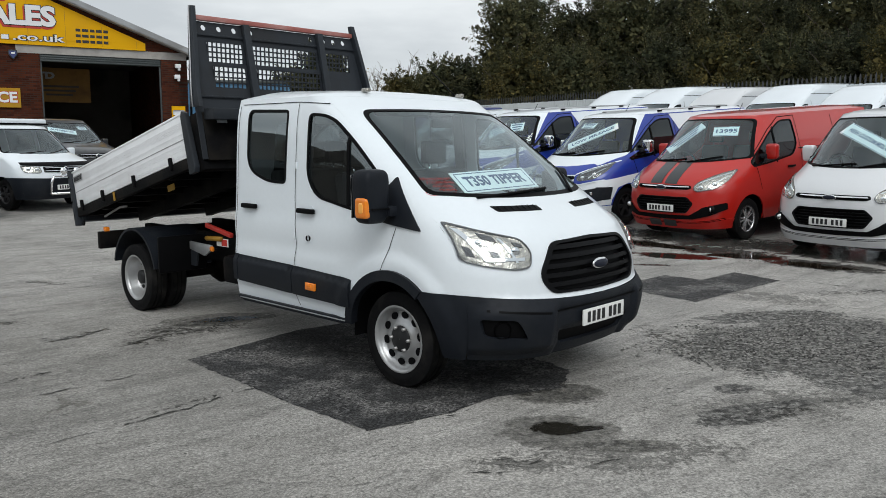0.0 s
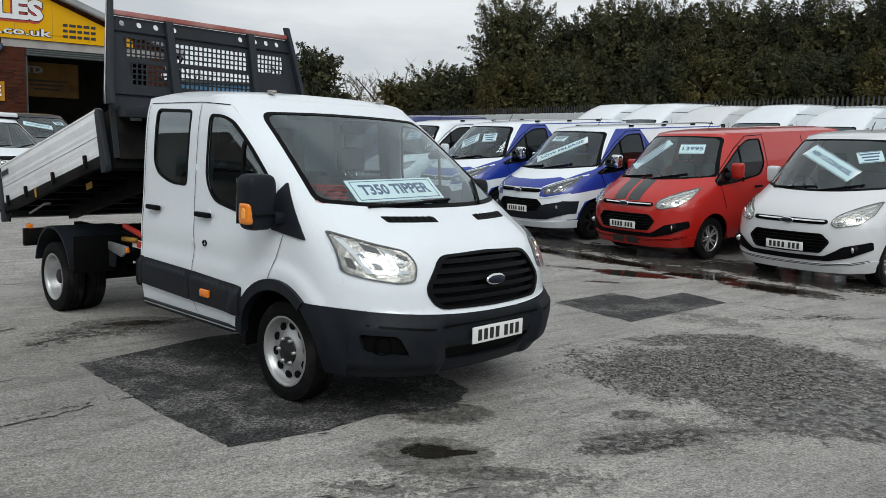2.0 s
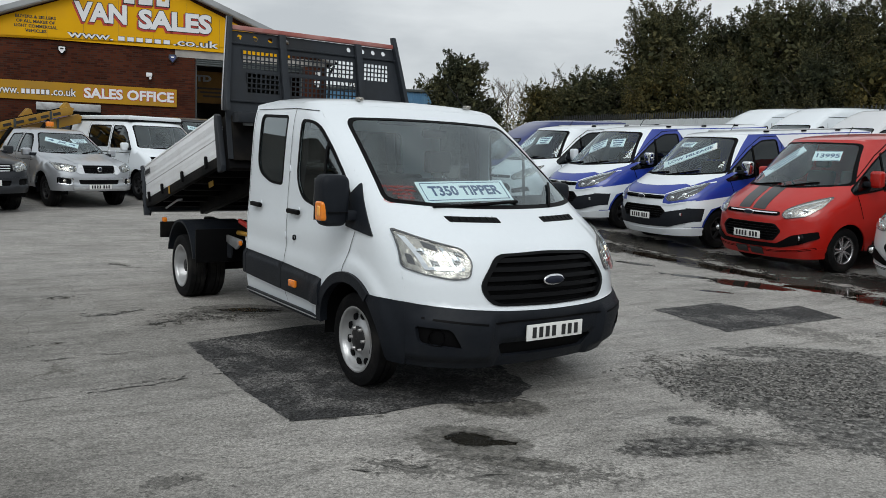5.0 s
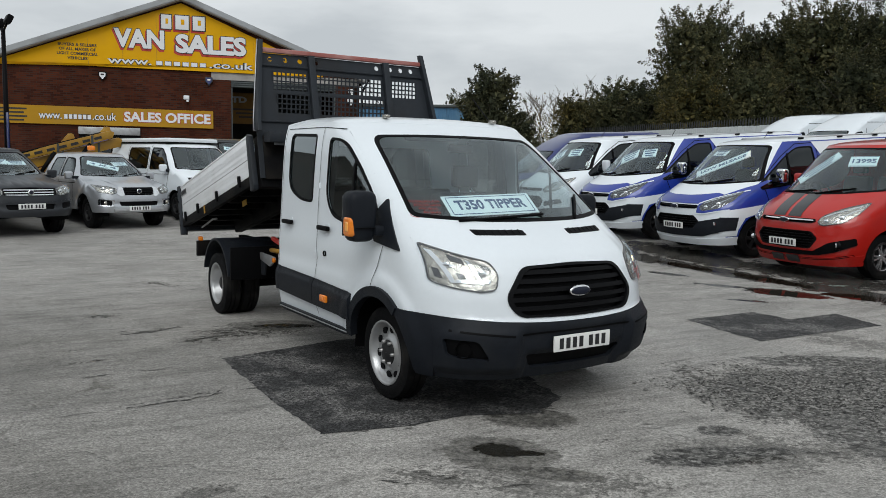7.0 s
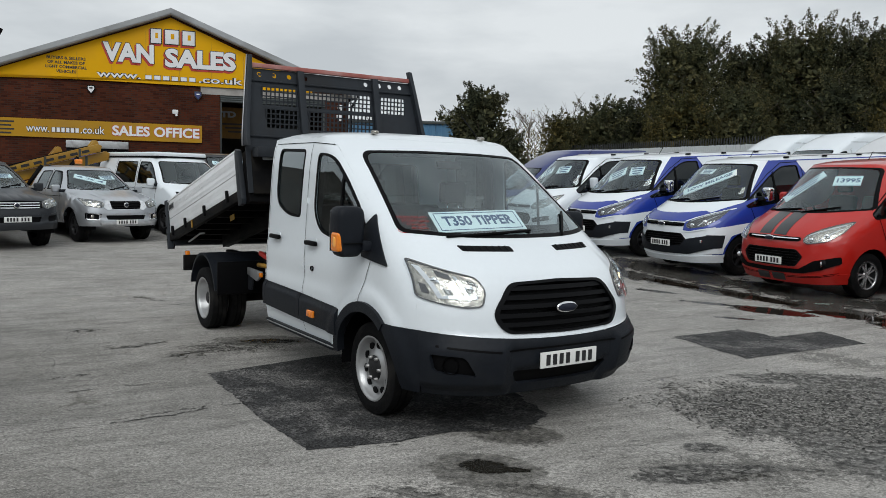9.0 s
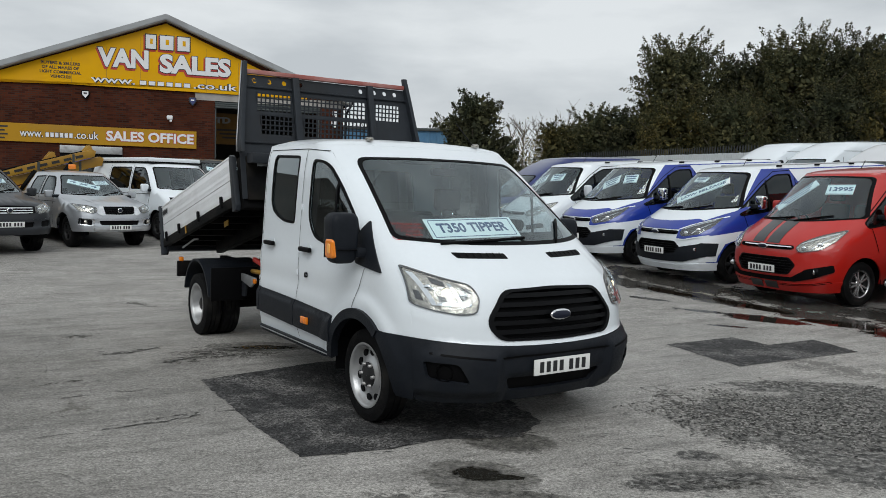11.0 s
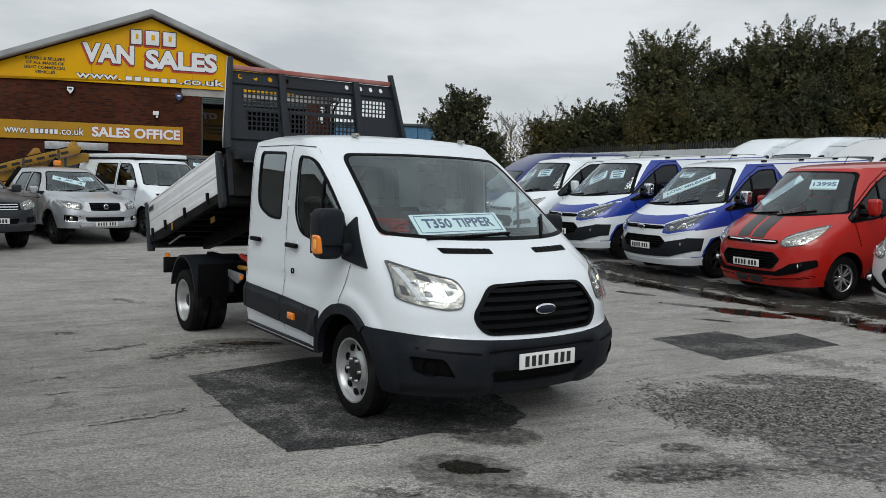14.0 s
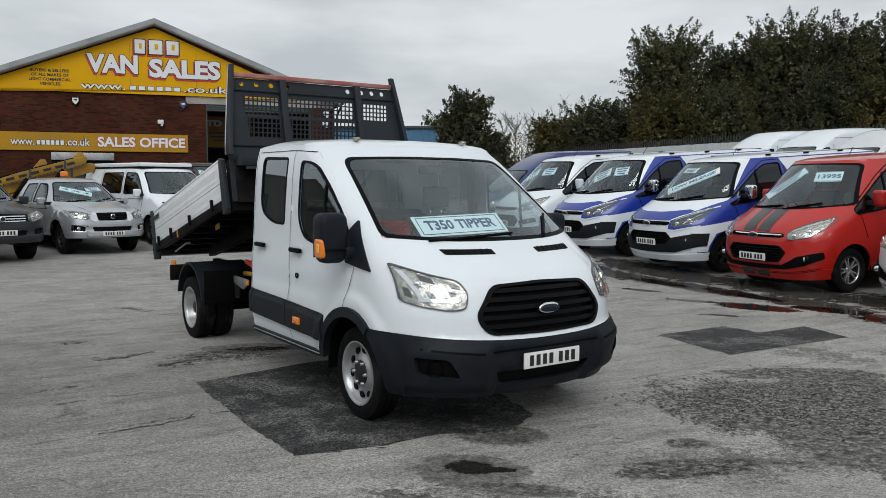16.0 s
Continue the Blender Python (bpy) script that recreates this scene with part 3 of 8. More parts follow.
def tube(pts, r, seg=8, taper=1.0, bm=None):
    """A round bar along pts."""
    bm = bm or bmesh.new()
    rings = []
    n = len(pts)
    for i, p in enumerate(pts):
        p = Vector(p)
        t = (Vector(pts[min(i + 1, n - 1)]) - Vector(pts[max(i - 1, 0)])).normalized()
        u = t.orthogonal().normalized()
        if i and rings:
            u = (last - t * last.dot(t)).normalized()
        last = u
        v = t.cross(u)
        rr = r * (1 + (taper - 1) * i / max(1, n - 1))
        rings.append([bm.verts.new(p + rr * (math.cos(2 * math.pi * k / seg) * u + math.sin(2 * math.pi * k / seg) * v)) for k in range(seg)])
    for a, b in zip(rings, rings[1:]):
        for k in range(seg):
            bm.faces.new((a[k], a[(k + 1) % seg], b[(k + 1) % seg], b[k]))
    bm.faces.new(rings[0][::-1])
    bm.faces.new(rings[-1])
    return bm


def rounded(poly, r=0.05, k=5):
    """The outline poly with its corners rounded; a corner may be (x, y, its own radius)."""
    out = []
    n = len(poly)
    for i in range(n):
        p, a, b = Vector(poly[i][:2]), Vector(poly[i - 1][:2]), Vector(poly[(i + 1) % n][:2])
        rr = poly[i][2] if len(poly[i]) > 2 else r
        d = min(rr, (a - p).length * 0.48, (b - p).length * 0.48)
        if d < 1e-4:
            out.append(tuple(p))
            continue
        q0, q1 = p + (a - p).normalized() * d, p + (b - p).normalized() * d
        for j in range(k + 1):
            s = j / k
            v = q0 * (1 - s) ** 2 + p * 2 * s * (1 - s) + q1 * s * s
            out.append((v.x, v.y))
    return out


def dense(poly, step):
    out = []
    n = len(poly)
    for i in range(n):
        a, b = Vector(poly[i][:2]), Vector(poly[(i + 1) % n][:2])
        c = max(1, math.ceil((b - a).length / step))
        out += [tuple(a.lerp(b, j / c)) for j in range(c)]
    return out


def inside(p, poly):
    x, y = p
    c = False
    n = len(poly)
    for i in range(n):
        x0, y0 = poly[i]
        x1, y1 = poly[i - 1]
        if (y0 > y) != (y1 > y) and x < (x1 - x0) * (y - y0) / (y1 - y0) + x0:
            c = not c
    return c


def patch(name, outline, fn, mat, parent, holes=(), step=0.06, thick=0.0, away=(0, 0, 0), label="", smooth=True, exact_normals=True):
    """A curved panel: the flat outline, less its holes, laid onto the surface fn(a, b), its face turned from the point away."""
    outline = dense(outline, step)
    holes = [dense(h, step) for h in holes]
    pts, edges = [], []
    for loop in [outline, *holes]:
        s = len(pts)
        pts += loop
        edges += [(s + i, s + (i + 1) % len(loop)) for i in range(len(loop))]
    near = {}
    for q in pts:
        near.setdefault((math.floor(q[0] / step), math.floor(q[1] / step)), []).append(q)
    xs, ys = [p[0] for p in outline], [p[1] for p in outline]
    x = min(xs) + step * 0.5
    row = 0
    while x < max(xs):
        y = min(ys) + step * (0.5 if row % 2 else 0.9)
        while y < max(ys):
            cell = (math.floor(x / step), math.floor(y / step))
            if all((x - q[0]) ** 2 + (y - q[1]) ** 2 > (0.62 * step) ** 2 for i in (-1, 0, 1) for j in (-1, 0, 1) for q in near.get((cell[0] + i, cell[1] + j), ())):
                pts.append((x, y))
            y += step
        x += step
        row += 1
    vs, _, fs, *_ = geometry.delaunay_2d_cdt([Vector(p) for p in pts], edges, [], 0, 1e-5)
    keep = []
    for f in fs:
        c = (sum(vs[i].x for i in f) / 3, sum(vs[i].y for i in f) / 3)
        if inside(c, outline) and not any(inside(c, h) for h in holes):
            keep.append(f)
    used = sorted({i for f in keep for i in f})
    slot = {i: k for k, i in enumerate(used)}
    flat = [(vs[i].x, vs[i].y) for i in used]
    co = np.array([fn(x, y) for x, y in flat], float)
    tri = np.array([[slot[i] for i in f] for f in keep])
    fnorm = np.cross(co[tri[:, 1]] - co[tri[:, 0]], co[tri[:, 2]] - co[tri[:, 0]])
    mids = co[tri].mean(axis=1) - np.array(away, float)
    if float((fnorm * mids).sum()) < 0:
        tri, fnorm = tri[:, ::-1], -fnorm
    vn = np.zeros_like(co)
    for k in range(3):
        np.add.at(vn, tri[:, k], fnorm)
    vn /= np.maximum(1e-12, np.linalg.norm(vn, axis=1))[:, None]
    e = 0.006
    du = np.array([np.subtract(fn(x + e, y), fn(x - e, y)) for x, y in flat])
    dv = np.array([np.subtract(fn(x, y + e), fn(x, y - e)) for x, y in flat])
    exact = np.cross(du, dv)
    size = np.linalg.norm(exact, axis=1)
    exact /= np.maximum(1e-12, size)[:, None]
    exact *= np.where((exact * vn).sum(axis=1) < 0, -1.0, 1.0)[:, None]
    good = (size > 2e-5) & ((exact * vn).sum(axis=1) > 0.55)
    if exact_normals:
        vn[good] = exact[good]
    faces = [tuple(int(i) for i in t) for t in tri]
    loops = [vn[i] for t in faces for i in t]
    points = [tuple(p) for p in co]
    if thick:
        n = len(points)
        points += [tuple(p) for p in co - vn * thick]
        count = collections.Counter()
        for t in faces:
            for i in range(3):
                count[(t[i], t[(i + 1) % 3])] += 1
        front = list(faces)
        for t in front:
            faces.append((t[2] + n, t[1] + n, t[0] + n))
            loops += [-vn[t[2]], -vn[t[1]], -vn[t[0]]]
        for (i, j) in list(count):
            if not count.get((j, i)):
                faces.append((j, i, i + n, j + n))
                rim = np.cross(np.subtract(points[i], points[j]), np.subtract(points[i + n], points[i]))
                rim = rim / max(1e-12, np.linalg.norm(rim))
                loops += [rim] * 4
    me = bpy.data.meshes.new(name)
    me.from_pydata(points, [], faces)
    me.materials.append(mat)
    if smooth:
        me.shade_smooth()
        me.normals_split_custom_set([tuple(v) for v in loops])
    ob = new(name, me)
    if parent:
        ob.parent = parent
    return tagged(ob, label)


def words(name, text, size, mat, parent, m, bold=0.0, deep=0.004, width=None, align="CENTER", shear=0.0, label=""):
    """Lettering as a mesh of its own; width: the length to which the line is set."""
    cu = bpy.data.curves.new(name, "FONT")
    cu.body, cu.size, cu.align_x, cu.align_y = text, size, align, "CENTER"
    cu.extrude, cu.offset, cu.shear = deep, bold, shear
    cu.resolution_u = 3
    tmp = new("tmp", cu)
    me = bpy.data.meshes.new_from_object(tmp)
    bpy.data.objects.remove(tmp)
    me.materials.clear()
    me.materials.append(mat)
    if width:
        xs = [v.co.x for v in me.vertices]
        k = width / max(1e-6, max(xs) - min(xs))
        for v in me.vertices:
            v.co.x *= k
    ob = new(name, me)
    ob.parent = parent
    ob.matrix_local = m
    return tagged(ob, label)


def bars(widths, h, gap, t=0.003):
    """Plain upright bars side by side, standing for signs that are not spelled out; in x, z, centred."""
    bm = bmesh.new()
    total = sum(widths) + gap * (len(widths) - 1)
    x = -total / 2
    for w in widths:
        box(bm, (x + w / 2, 0, 0), (w, t, h))
        x += w + gap
    return bm


RISE_R, RISE_Z = (0, 12, 15, 17, 20, 25, 30, 37, 60, 400), (0, 0, 0.05, 0.08, 0.14, 0.45, 0.75, 0.9, 1.2, 1.8)


def lie(x, y):
    """The height of the yard, which rises a little away from the truck."""
    r, az = math.hypot(x - 1.5, y), math.degrees(math.atan2(x - 1.5, y))
    k = max(0.0, min(1.0, (az + 16) / 12)) * max(0.0, min(1.0, (95 - az) / 40))
    return float(np.interp(r, RISE_R, RISE_Z)) + k * float(np.interp(r, (15.5, 17, 19, 26, 60), (0, 0.06, 0.15, 0.17, 0.17)))


def blob(name, cx, cy, rx, ry, rot, mat, label, category, z=0.004, wild=0.3, seed=1, n=56, corners=None):
    """A flat stain, patch or puddle with an uneven outline, lying on the yard."""
    rnd = random.Random(seed)
    pts = []
    off = rnd.random() * 50
    if corners:
        base = dense(corners, 0.035)
        for x, y in base:
            wild_here = wild * (1 + 2.2 * max(0.0, x)) if corners[0][0] < 0 else wild
            k = wild_here * noise.noise(Vector((x * 2.3, y * 2.3, off))) + wild_here * 0.7 * noise.noise(Vector((x * 9, y * 9, off))) + wild_here * 0.6 * noise.noise(Vector((x * 28, y * 28, off)))
            pts.append((x + k, y + k * 0.7))
    else:
        for i in range(n):
            a = 2 * math.pi * i / n
            k = 1 + wild * noise.noise(Vector((math.cos(a) * 1.3, math.sin(a) * 1.3, off))) * 1.6 + wild * 0.5 * noise.noise(Vector((math.cos(a) * 5, math.sin(a) * 5, off)))
            u, v = rx * k * math.cos(a), ry * k * math.sin(a)
            c, s = math.cos(radians(rot)), math.sin(radians(rot))
            pts.append((cx + c * u - s * v, cy + s * u + c * v))
    return tagged(patch(name, pts, lambda x, y: (x, y, lie(x, y) + z), mat, None, step=0.35, away=(cx, cy, -5)), label, category, kind="structure")

class Shell:
    """A vehicle skin: at each height a plan outline with straight flanks and a rounded nose."""
    def __init__(self, nose, width, corner, power, relief=None, face=None):
        self.relief, self.face = relief, face
        self.tabs = [np.array(t, float) for t in (nose, width, corner, power)]

    def at(self, z):
        zs = (z - 0.05, z - 0.025, z, z + 0.025, z + 0.05)
        return [float(np.interp(zs, t[:, 0], t[:, 1]).mean()) for t in self.tabs]

    def front(self, y, z, out=0.0):
        xc, w, l, n = self.at(z)
        q = min(abs(y) / w, 1.0)
        x = xc - l + l * max(0.0, 1 - q ** n) ** (1 / n)
        return self.push(x, y, z, out + (self.face(y, z) if self.face else 0.0))

    def side(self, x, z, sgn=-1, out=0.0):
        xc, w, l, n = self.at(z)
        q = min(max(0.0, (x - xc + l) / l), 1.0)
        y = sgn * w * max(0.0, 1 - q ** n) ** (1 / n)
        return self.push(x, y, z, out + (self.relief(x, z) if self.relief else 0.0))

    def push(self, x, y, z, out):
        if not out:
            return (x, y, z)
        xc, w, l, n = self.at(z)
        q = max(0.0, (x - xc + l) / l)
        gx, gy = (q ** (n - 1) / l if q > 0 else 0.0), (min(abs(y) / w, 1) ** (n - 1) / w) * (1 if y >= 0 else -1)
        g = math.hypot(gx, gy) or 1.0
        return (x + out * gx / g, y + out * gy / g, z)

SPLIT = 0.94


def flank_edge(sh, z):
    """Where flank and front meet: x, y at height z."""
    xc, w, l, n = sh.at(z)
    return xc - l + l * (1 - SPLIT ** n) ** (1 / n), SPLIT * w


def arch_points(x, r, z0, zc, n=14):
    """Points of a wheel arch from behind the wheel to before it, above z0."""
    a0 = math.asin(max(-1, min(1, (z0 - zc) / r)))
    return [(x - r * math.cos(a), zc + r * math.sin(a)) for a in np.linspace(a0, math.pi - a0, n)]


def make_wheel(parent, x, y, r, rim_r, width, style, sgn, name="wheel"):
    """A wheel with its tyre and rim; sgn: the side that faces out."""
    w = new(name)
    w.parent = parent
    w.matrix_local = pose(x, y, r)
    h = width / 2
    b = r - 0.012
    prof = [(rim_r - 0.005, -h * 0.86), (rim_r + 0.03, -h), (r - 0.05, -h), (b - 0.006, -h * 0.86), (b, -h * 0.7), (b, -0.3 * h), (b - 0.012, -0.27 * h), (b - 0.012, -0.2 * h), (b, -0.17 * h), (b, 0.17 * h),
            (b - 0.012, 0.2 * h), (b - 0.012, 0.27 * h), (b, 0.3 * h), (b, h * 0.7), (b - 0.006, h * 0.86), (r - 0.05, h), (rim_r + 0.03, h), (rim_r - 0.005, h * 0.86)]
    prof = [(rr + (0.012 if rr > r - 0.03 else 0), yy) for rr, yy in prof]
    sharp(part("tyre", lathe(prof, 44), M_TYRE, w, "black tyre"), 50)
    o = sgn
    if style == "steel":
        p = [(rim_r + 0.004, o * h * 0.95), (rim_r - 0.012, o * h * 0.98), (rim_r - 0.02, o * h * 0.7), (rim_r * 0.84, o * h * 0.36), (rim_r * 0.79, o * h * 0.32), (rim_r * 0.54, o * h * 0.46), (rim_r * 0.47, o * h * 0.60), (rim_r * 0.43, o * h * 0.66), (rim_r * 0.36, o * h * 0.62), (0.002, o * h * 0.62)]
        rim = part("rim", lathe(p, 48), M_RIM, w, "silver steel rim with round vents")
        # the dark of each vent is a black disc set on the rim
        for k in range(10):
            a = 2 * math.pi * k / 10 + 0.2
            bm = bmesh.new()
            m = Matrix.Rotation(-a, 4, "Y") @ Matrix.Translation((rim_r * 0.72, o * h * 0.37, 0)) @ Matrix.Rotation(radians(90), 4, "X") @ Matrix.Diagonal((0.025, 0.031, 1, 1))
            bmesh.ops.create_cone(bm, cap_ends=True, segments=14, radius1=1, radius2=1, depth=0.022, matrix=m)
            part("vent_shade", bm, M_SEAL, rim, smooth=False)
        hub = part("hub", lathe([(rim_r * 0.41, o * h * 0.5), (rim_r * 0.40, o * h * 0.68), (rim_r * 0.28, o * h * 0.71), (rim_r * 0.2, o * h * 0.8), (0.002, o * h * 0.82)], 24), M_HUB, w, "dark hub")
        for k in range(6):
            a = 2 * math.pi * k / 6
            part("wheel_nut", lathe([(0.002, o * h * 0.92), (0.012, o * h * 0.92), (0.014, o * h * 0.6)], 8), M_RIM, hub).location = (rim_r * 0.36 * math.cos(a), 0, rim_r * 0.36 * math.sin(a))
    elif style == "dish":
        p = [(rim_r + 0.004, o * h * 0.95), (rim_r - 0.012, o * h * 0.97), (rim_r - 0.02, o * h * 0.6), (rim_r - 0.03, -o * h * 0.2), (rim_r - 0.045, -o * h * 0.45), (rim_r * 0.62, -o * h * 0.7), (rim_r * 0.45, -o * h * 0.6), (0.002, -o * h * 0.6)]
        rim = part("rim", lathe(p, 44), M_RIM, w, "deep-dished silver steel rim")
        # dark discs paint the shade of the vents in the dish
        for k in range(8):
            a = 2 * math.pi * k / 8
            bm = bmesh.new()
            bmesh.ops.create_cone(bm, cap_ends=True, segments=12, radius1=0.02, radius2=0.02, depth=0.012, matrix=Matrix.Translation((rim_r * 0.75 * math.cos(a), -o * h * 0.52, rim_r * 0.75 * math.sin(a))) @ Matrix.Rotation(radians(90), 4, "X"))
            part("vent_shade", bm, M_HUB, rim, smooth=False)
        part("hub", lathe([(0.075, -o * h * 0.6), (0.07, o * h * 0.35), (0.05, o * h * 0.45), (0.002, o * h * 0.45)], 24), M_HUB, w, "dark hub")
    else:
        part("rim", lathe([(rim_r + 0.004, o * h * 0.95), (rim_r - 0.014, o * h * 0.97), (rim_r - 0.02, o * h * 0.6), (rim_r - 0.035, o * h * 0.1), (rim_r - 0.08, -o * h * 0.1), (0.002, -o * h * 0.1)], 40), M_HUB, w, "dark inner rim")
        mat = M_ALLOY if style == "alloy" else M_HUB
        for k in range(10 if style == "alloy" else 6):
            a = 2 * math.pi * (k // 2) / 5 + (0.2 if k % 2 else -0.2) if style == "alloy" else 2 * math.pi * k / 6
            bm = boxed((rim_r * 0.54, o * h * 0.6, 0), (rim_r * 0.86, 0.035, 0.03 if style == "alloy" else 0.06), 0.008)
            bmesh.ops.rotate(bm, verts=bm.verts, cent=(0, 0, 0), matrix=Matrix.Rotation(-a, 3, "Y"))
            part("spoke", bm, mat, w, "alloy spoke")
        part("hub", lathe([(0.06, o * h * 0.5), (0.055, o * h * 0.72), (0.002, o * h * 0.74)], 20), mat, w)
        part("rim_lip", lathe([(rim_r + 0.004, o * h * 0.9), (rim_r - 0.016, o * h * 0.98), (rim_r - 0.022, o * h * 0.7)], 40), mat, w)
    return w


def strip(name, sh, pts, w, mat, parent, side=True, sgn=-1, out=0.005):
    """A narrow line along pts on the skin (a shut line, the painted shade of a crease or an edge of colour)."""
    bm = bmesh.new()
    d = []
    for a, b in zip(pts, pts[1:]):
        c = max(1, math.ceil(math.dist(a, b) / 0.08))
        d += [(a[0] + (b[0] - a[0]) * j / c, a[1] + (b[1] - a[1]) * j / c) for j in range(c)]
    d.append(tuple(pts[-1]))
    d = [p for i, p in enumerate(d) if i == 0 or (Vector(p) - Vector(d[i - 1])).length > 1e-5]
    rows = []
    for i, p in enumerate(d):
        t = Vector(d[min(i + 1, len(d) - 1)]) - Vector(d[max(i - 1, 0)])
        t.normalize()
        n = Vector((-t.y, t.x)) * w / 2
        f = (lambda a, b, o: sh.side(a, b, sgn, o)) if side else (lambda a, b, o: sh.front(a, b, o))
        rows.append([bm.verts.new(f(p[0] + n.x, p[1] + n.y, out)), bm.verts.new(f(p[0] - n.x, p[1] - n.y, out))])
    for a, b in zip(rows, rows[1:]):
        bm.faces.new((a[0], a[1], b[1], b[0]))
    return part(name, bm, mat, parent)


def make_plate(parent, x, y, z, lean=0.0, tilt=0.0):
    """A front number plate, its characters as bars."""
    p = part("number_plate", boxed((0, 0, 0), (0.012, 0.52, 0.111), 0.004), M_PLATE, parent, "white number plate")
    p.matrix_local = pose(x, y, z, 0, lean, tilt)
    for i, yy in enumerate((-0.195, -0.135, -0.075, -0.015, 0.075, 0.135, 0.195)):
        part("character_bar", boxed((0.0085, yy, 0), (0.004, 0.034, 0.074), 0.0), M_INK, p, smooth=False)
    return p


def make_seat(parent, x, y, z, h=0.62, w=0.5):
    seat = part("seat", boxed((x, y, z), (0.5, w, 0.16), 0.06, seg=3), M_SEAT, parent, "dark cloth seat")
    part("backrest", boxed((x - 0.3, y, z + 0.34), (0.14, w, h), 0.06, Euler((0, radians(-10), 0)).to_matrix(), 3), M_SEAT, seat)
    part("headrest", boxed((x - 0.38, y, z + 0.34 + h / 2 + 0.14), (0.1, 0.26, 0.2), 0.04, seg=3), M_SEAT, seat)
    for s in (-0.06, 0.06):
        part("headrest_post", tube([(x - 0.37, y + s, z + 0.3 + h / 2), (x - 0.38, y + s, z + 0.38 + h / 2)], 0.008, 6), M_CHROME, seat)


def vehicle(name, m, s, label, category, group=""):
    """A van, truck cab or pickup out of its measures s."""
    root = thing(name, m, label, category, group)
    sh, xr, zt = s["shell"], s["rear"], s["top"]
    paint_of = s["paint"]
    arch_r, wheel_r = s["arch"], s["wheel_r"]
    sill, bump_z, low = s["sill"], s["bump_side"], s["low"]
    axles = [0.0] + ([-s["base"]] if s.get("rear_arch", True) else [])
    mid = (xr / 2, 0, 1.0)
    step = s.get("step", 0.08)
    # flanks
    for sgn, nm in ((-1, "side_panel"), (1, "side_panel")):
        pts = [(xr, sill)]
        for ax in sorted(axles):
            pts += arch_points(ax, arch_r, sill if ax < 0 else sill, wheel_r)
        ex = flank_edge(sh, bump_z)[0]
        last = pts[-1]
        pts = pts[:-1]
        pts = [p for p in pts if not (p[0] > 0 and p[1] < bump_z)]
        pts.append((math.sqrt(max(0.0, arch_r ** 2 - (bump_z - wheel_r) ** 2)) if bump_z < wheel_r + arch_r else 0.0, bump_z))
        pts += [(flank_edge(sh, z)[0], z) for z in np.linspace(bump_z, zt, 22)]
        for p in s.get("rear_top", [(xr, zt)]):
            pts.append(p)
        holes = [w for w, _, _ in s["windows"]]
        patch(nm, pts, lambda a, b: sh.side(a, b, sgn), s.get("side_paint", paint_of), root, holes, step, 0.02, mid)
        for w, mat, wname in s["windows"]:
            patch(wname, w, lambda a, b: sh.side(a, b, sgn, -0.008), mat, root, (), step, 0, mid, "dark window glass")
            cx, cz = sum(p[0] for p in w) / len(w), sum(p[1] for p in w) / len(w)
            grow = []
            for i, p in enumerate(w):
                t = Vector(w[(i + 1) % len(w)]) - Vector(w[i - 1])
                n = Vector((t.y, -t.x)).normalized()
                if n.dot(Vector((p[0] - cx, p[1] - cz))) < 0:
                    n = -n
                grow.append((p[0] - n.x * 0.022, p[1] - n.y * 0.022))
            patch("window_seal", w, lambda a, b: sh.side(a, b, sgn, 0.003), M_SEAL, root, [grow], step, 0.006, mid, "black rubber seal")
        # bumper return in front of the wheel
        x0 = math.sqrt(max(0.01, arch_r ** 2 - (bump_z - wheel_r) ** 2))
        bp = [(x0, bump_z)] + [(flank_edge(sh, z)[0], z) for z in np.linspace(bump_z, low, 6)] + [(x, z) for x, z in arch_points(0, arch_r, max(low, wheel_r * 0.6), wheel_r, 18) if x > 0 and z < bump_z][::-1]
        patch("bumper_end", bp, lambda a, b: sh.side(a, b, sgn, 0.012), s["bumper"], root, (), step, 0.02, mid)
        # wheel wells
        for ax in axles:
            bm = bmesh.new()
            ap = arch_points(ax, arch_r + 0.01, 0.3, wheel_r, 14)
            a = [bm.verts.new((x, sgn * (sh.at(0.6)[1] - 0.03), z)) for x, z in ap]
            b = [bm.verts.new((x, sgn * 0.55, z)) for x, z in ap]
            for i in range(len(ap) - 1):
                bm.faces.new((a[i], a[i + 1], b[i + 1], b[i]))
            bm.faces.new(b)
            part("wheel_well", bm, M_SEAL, root, "dark wheel well liner")
    # front: bonnet and screen surround
    zc = s["bump_front"]
    pts = [(SPLIT * sh.at(bump_z)[1], bump_z)] + [(y, zc + (bump_z - zc) * (abs(y) / (SPLIT * sh.at(bump_z)[1])) ** 2) for y in np.linspace(SPLIT * sh.at(bump_z)[1], -SPLIT * sh.at(bump_z)[1], 17)[1:]]
    pts += [(-flank_edge(sh, z)[1], z) for z in np.linspace(bump_z, zt, 22)[1:]]
    pts += [(y, zt) for y in np.linspace(-flank_edge(sh, zt)[1], flank_edge(sh, zt)[1], 7)[1:-1]]
    pts += [(flank_edge(sh, z)[1], z) for z in np.linspace(zt, bump_z, 22)[:-1]]
    holes = [s["screen"]] + [g for g, _ in s["grilles"] if g]
    patch("bonnet", pts, lambda a, b: sh.front(a, b), paint_of, root, holes, step * 0.8, 0.015, (-1, 0, 0.9))
    ws = s["screen"]
    cy, cz = 0.0, sum(p[1] for p in ws) / len(ws)
    patch("windscreen", ws, lambda a, b: sh.front(a, b, -0.004), M_GLASS, root, (), step, 0, (-1.5, 0, 0.9), "clear windscreen").visible_shadow = False
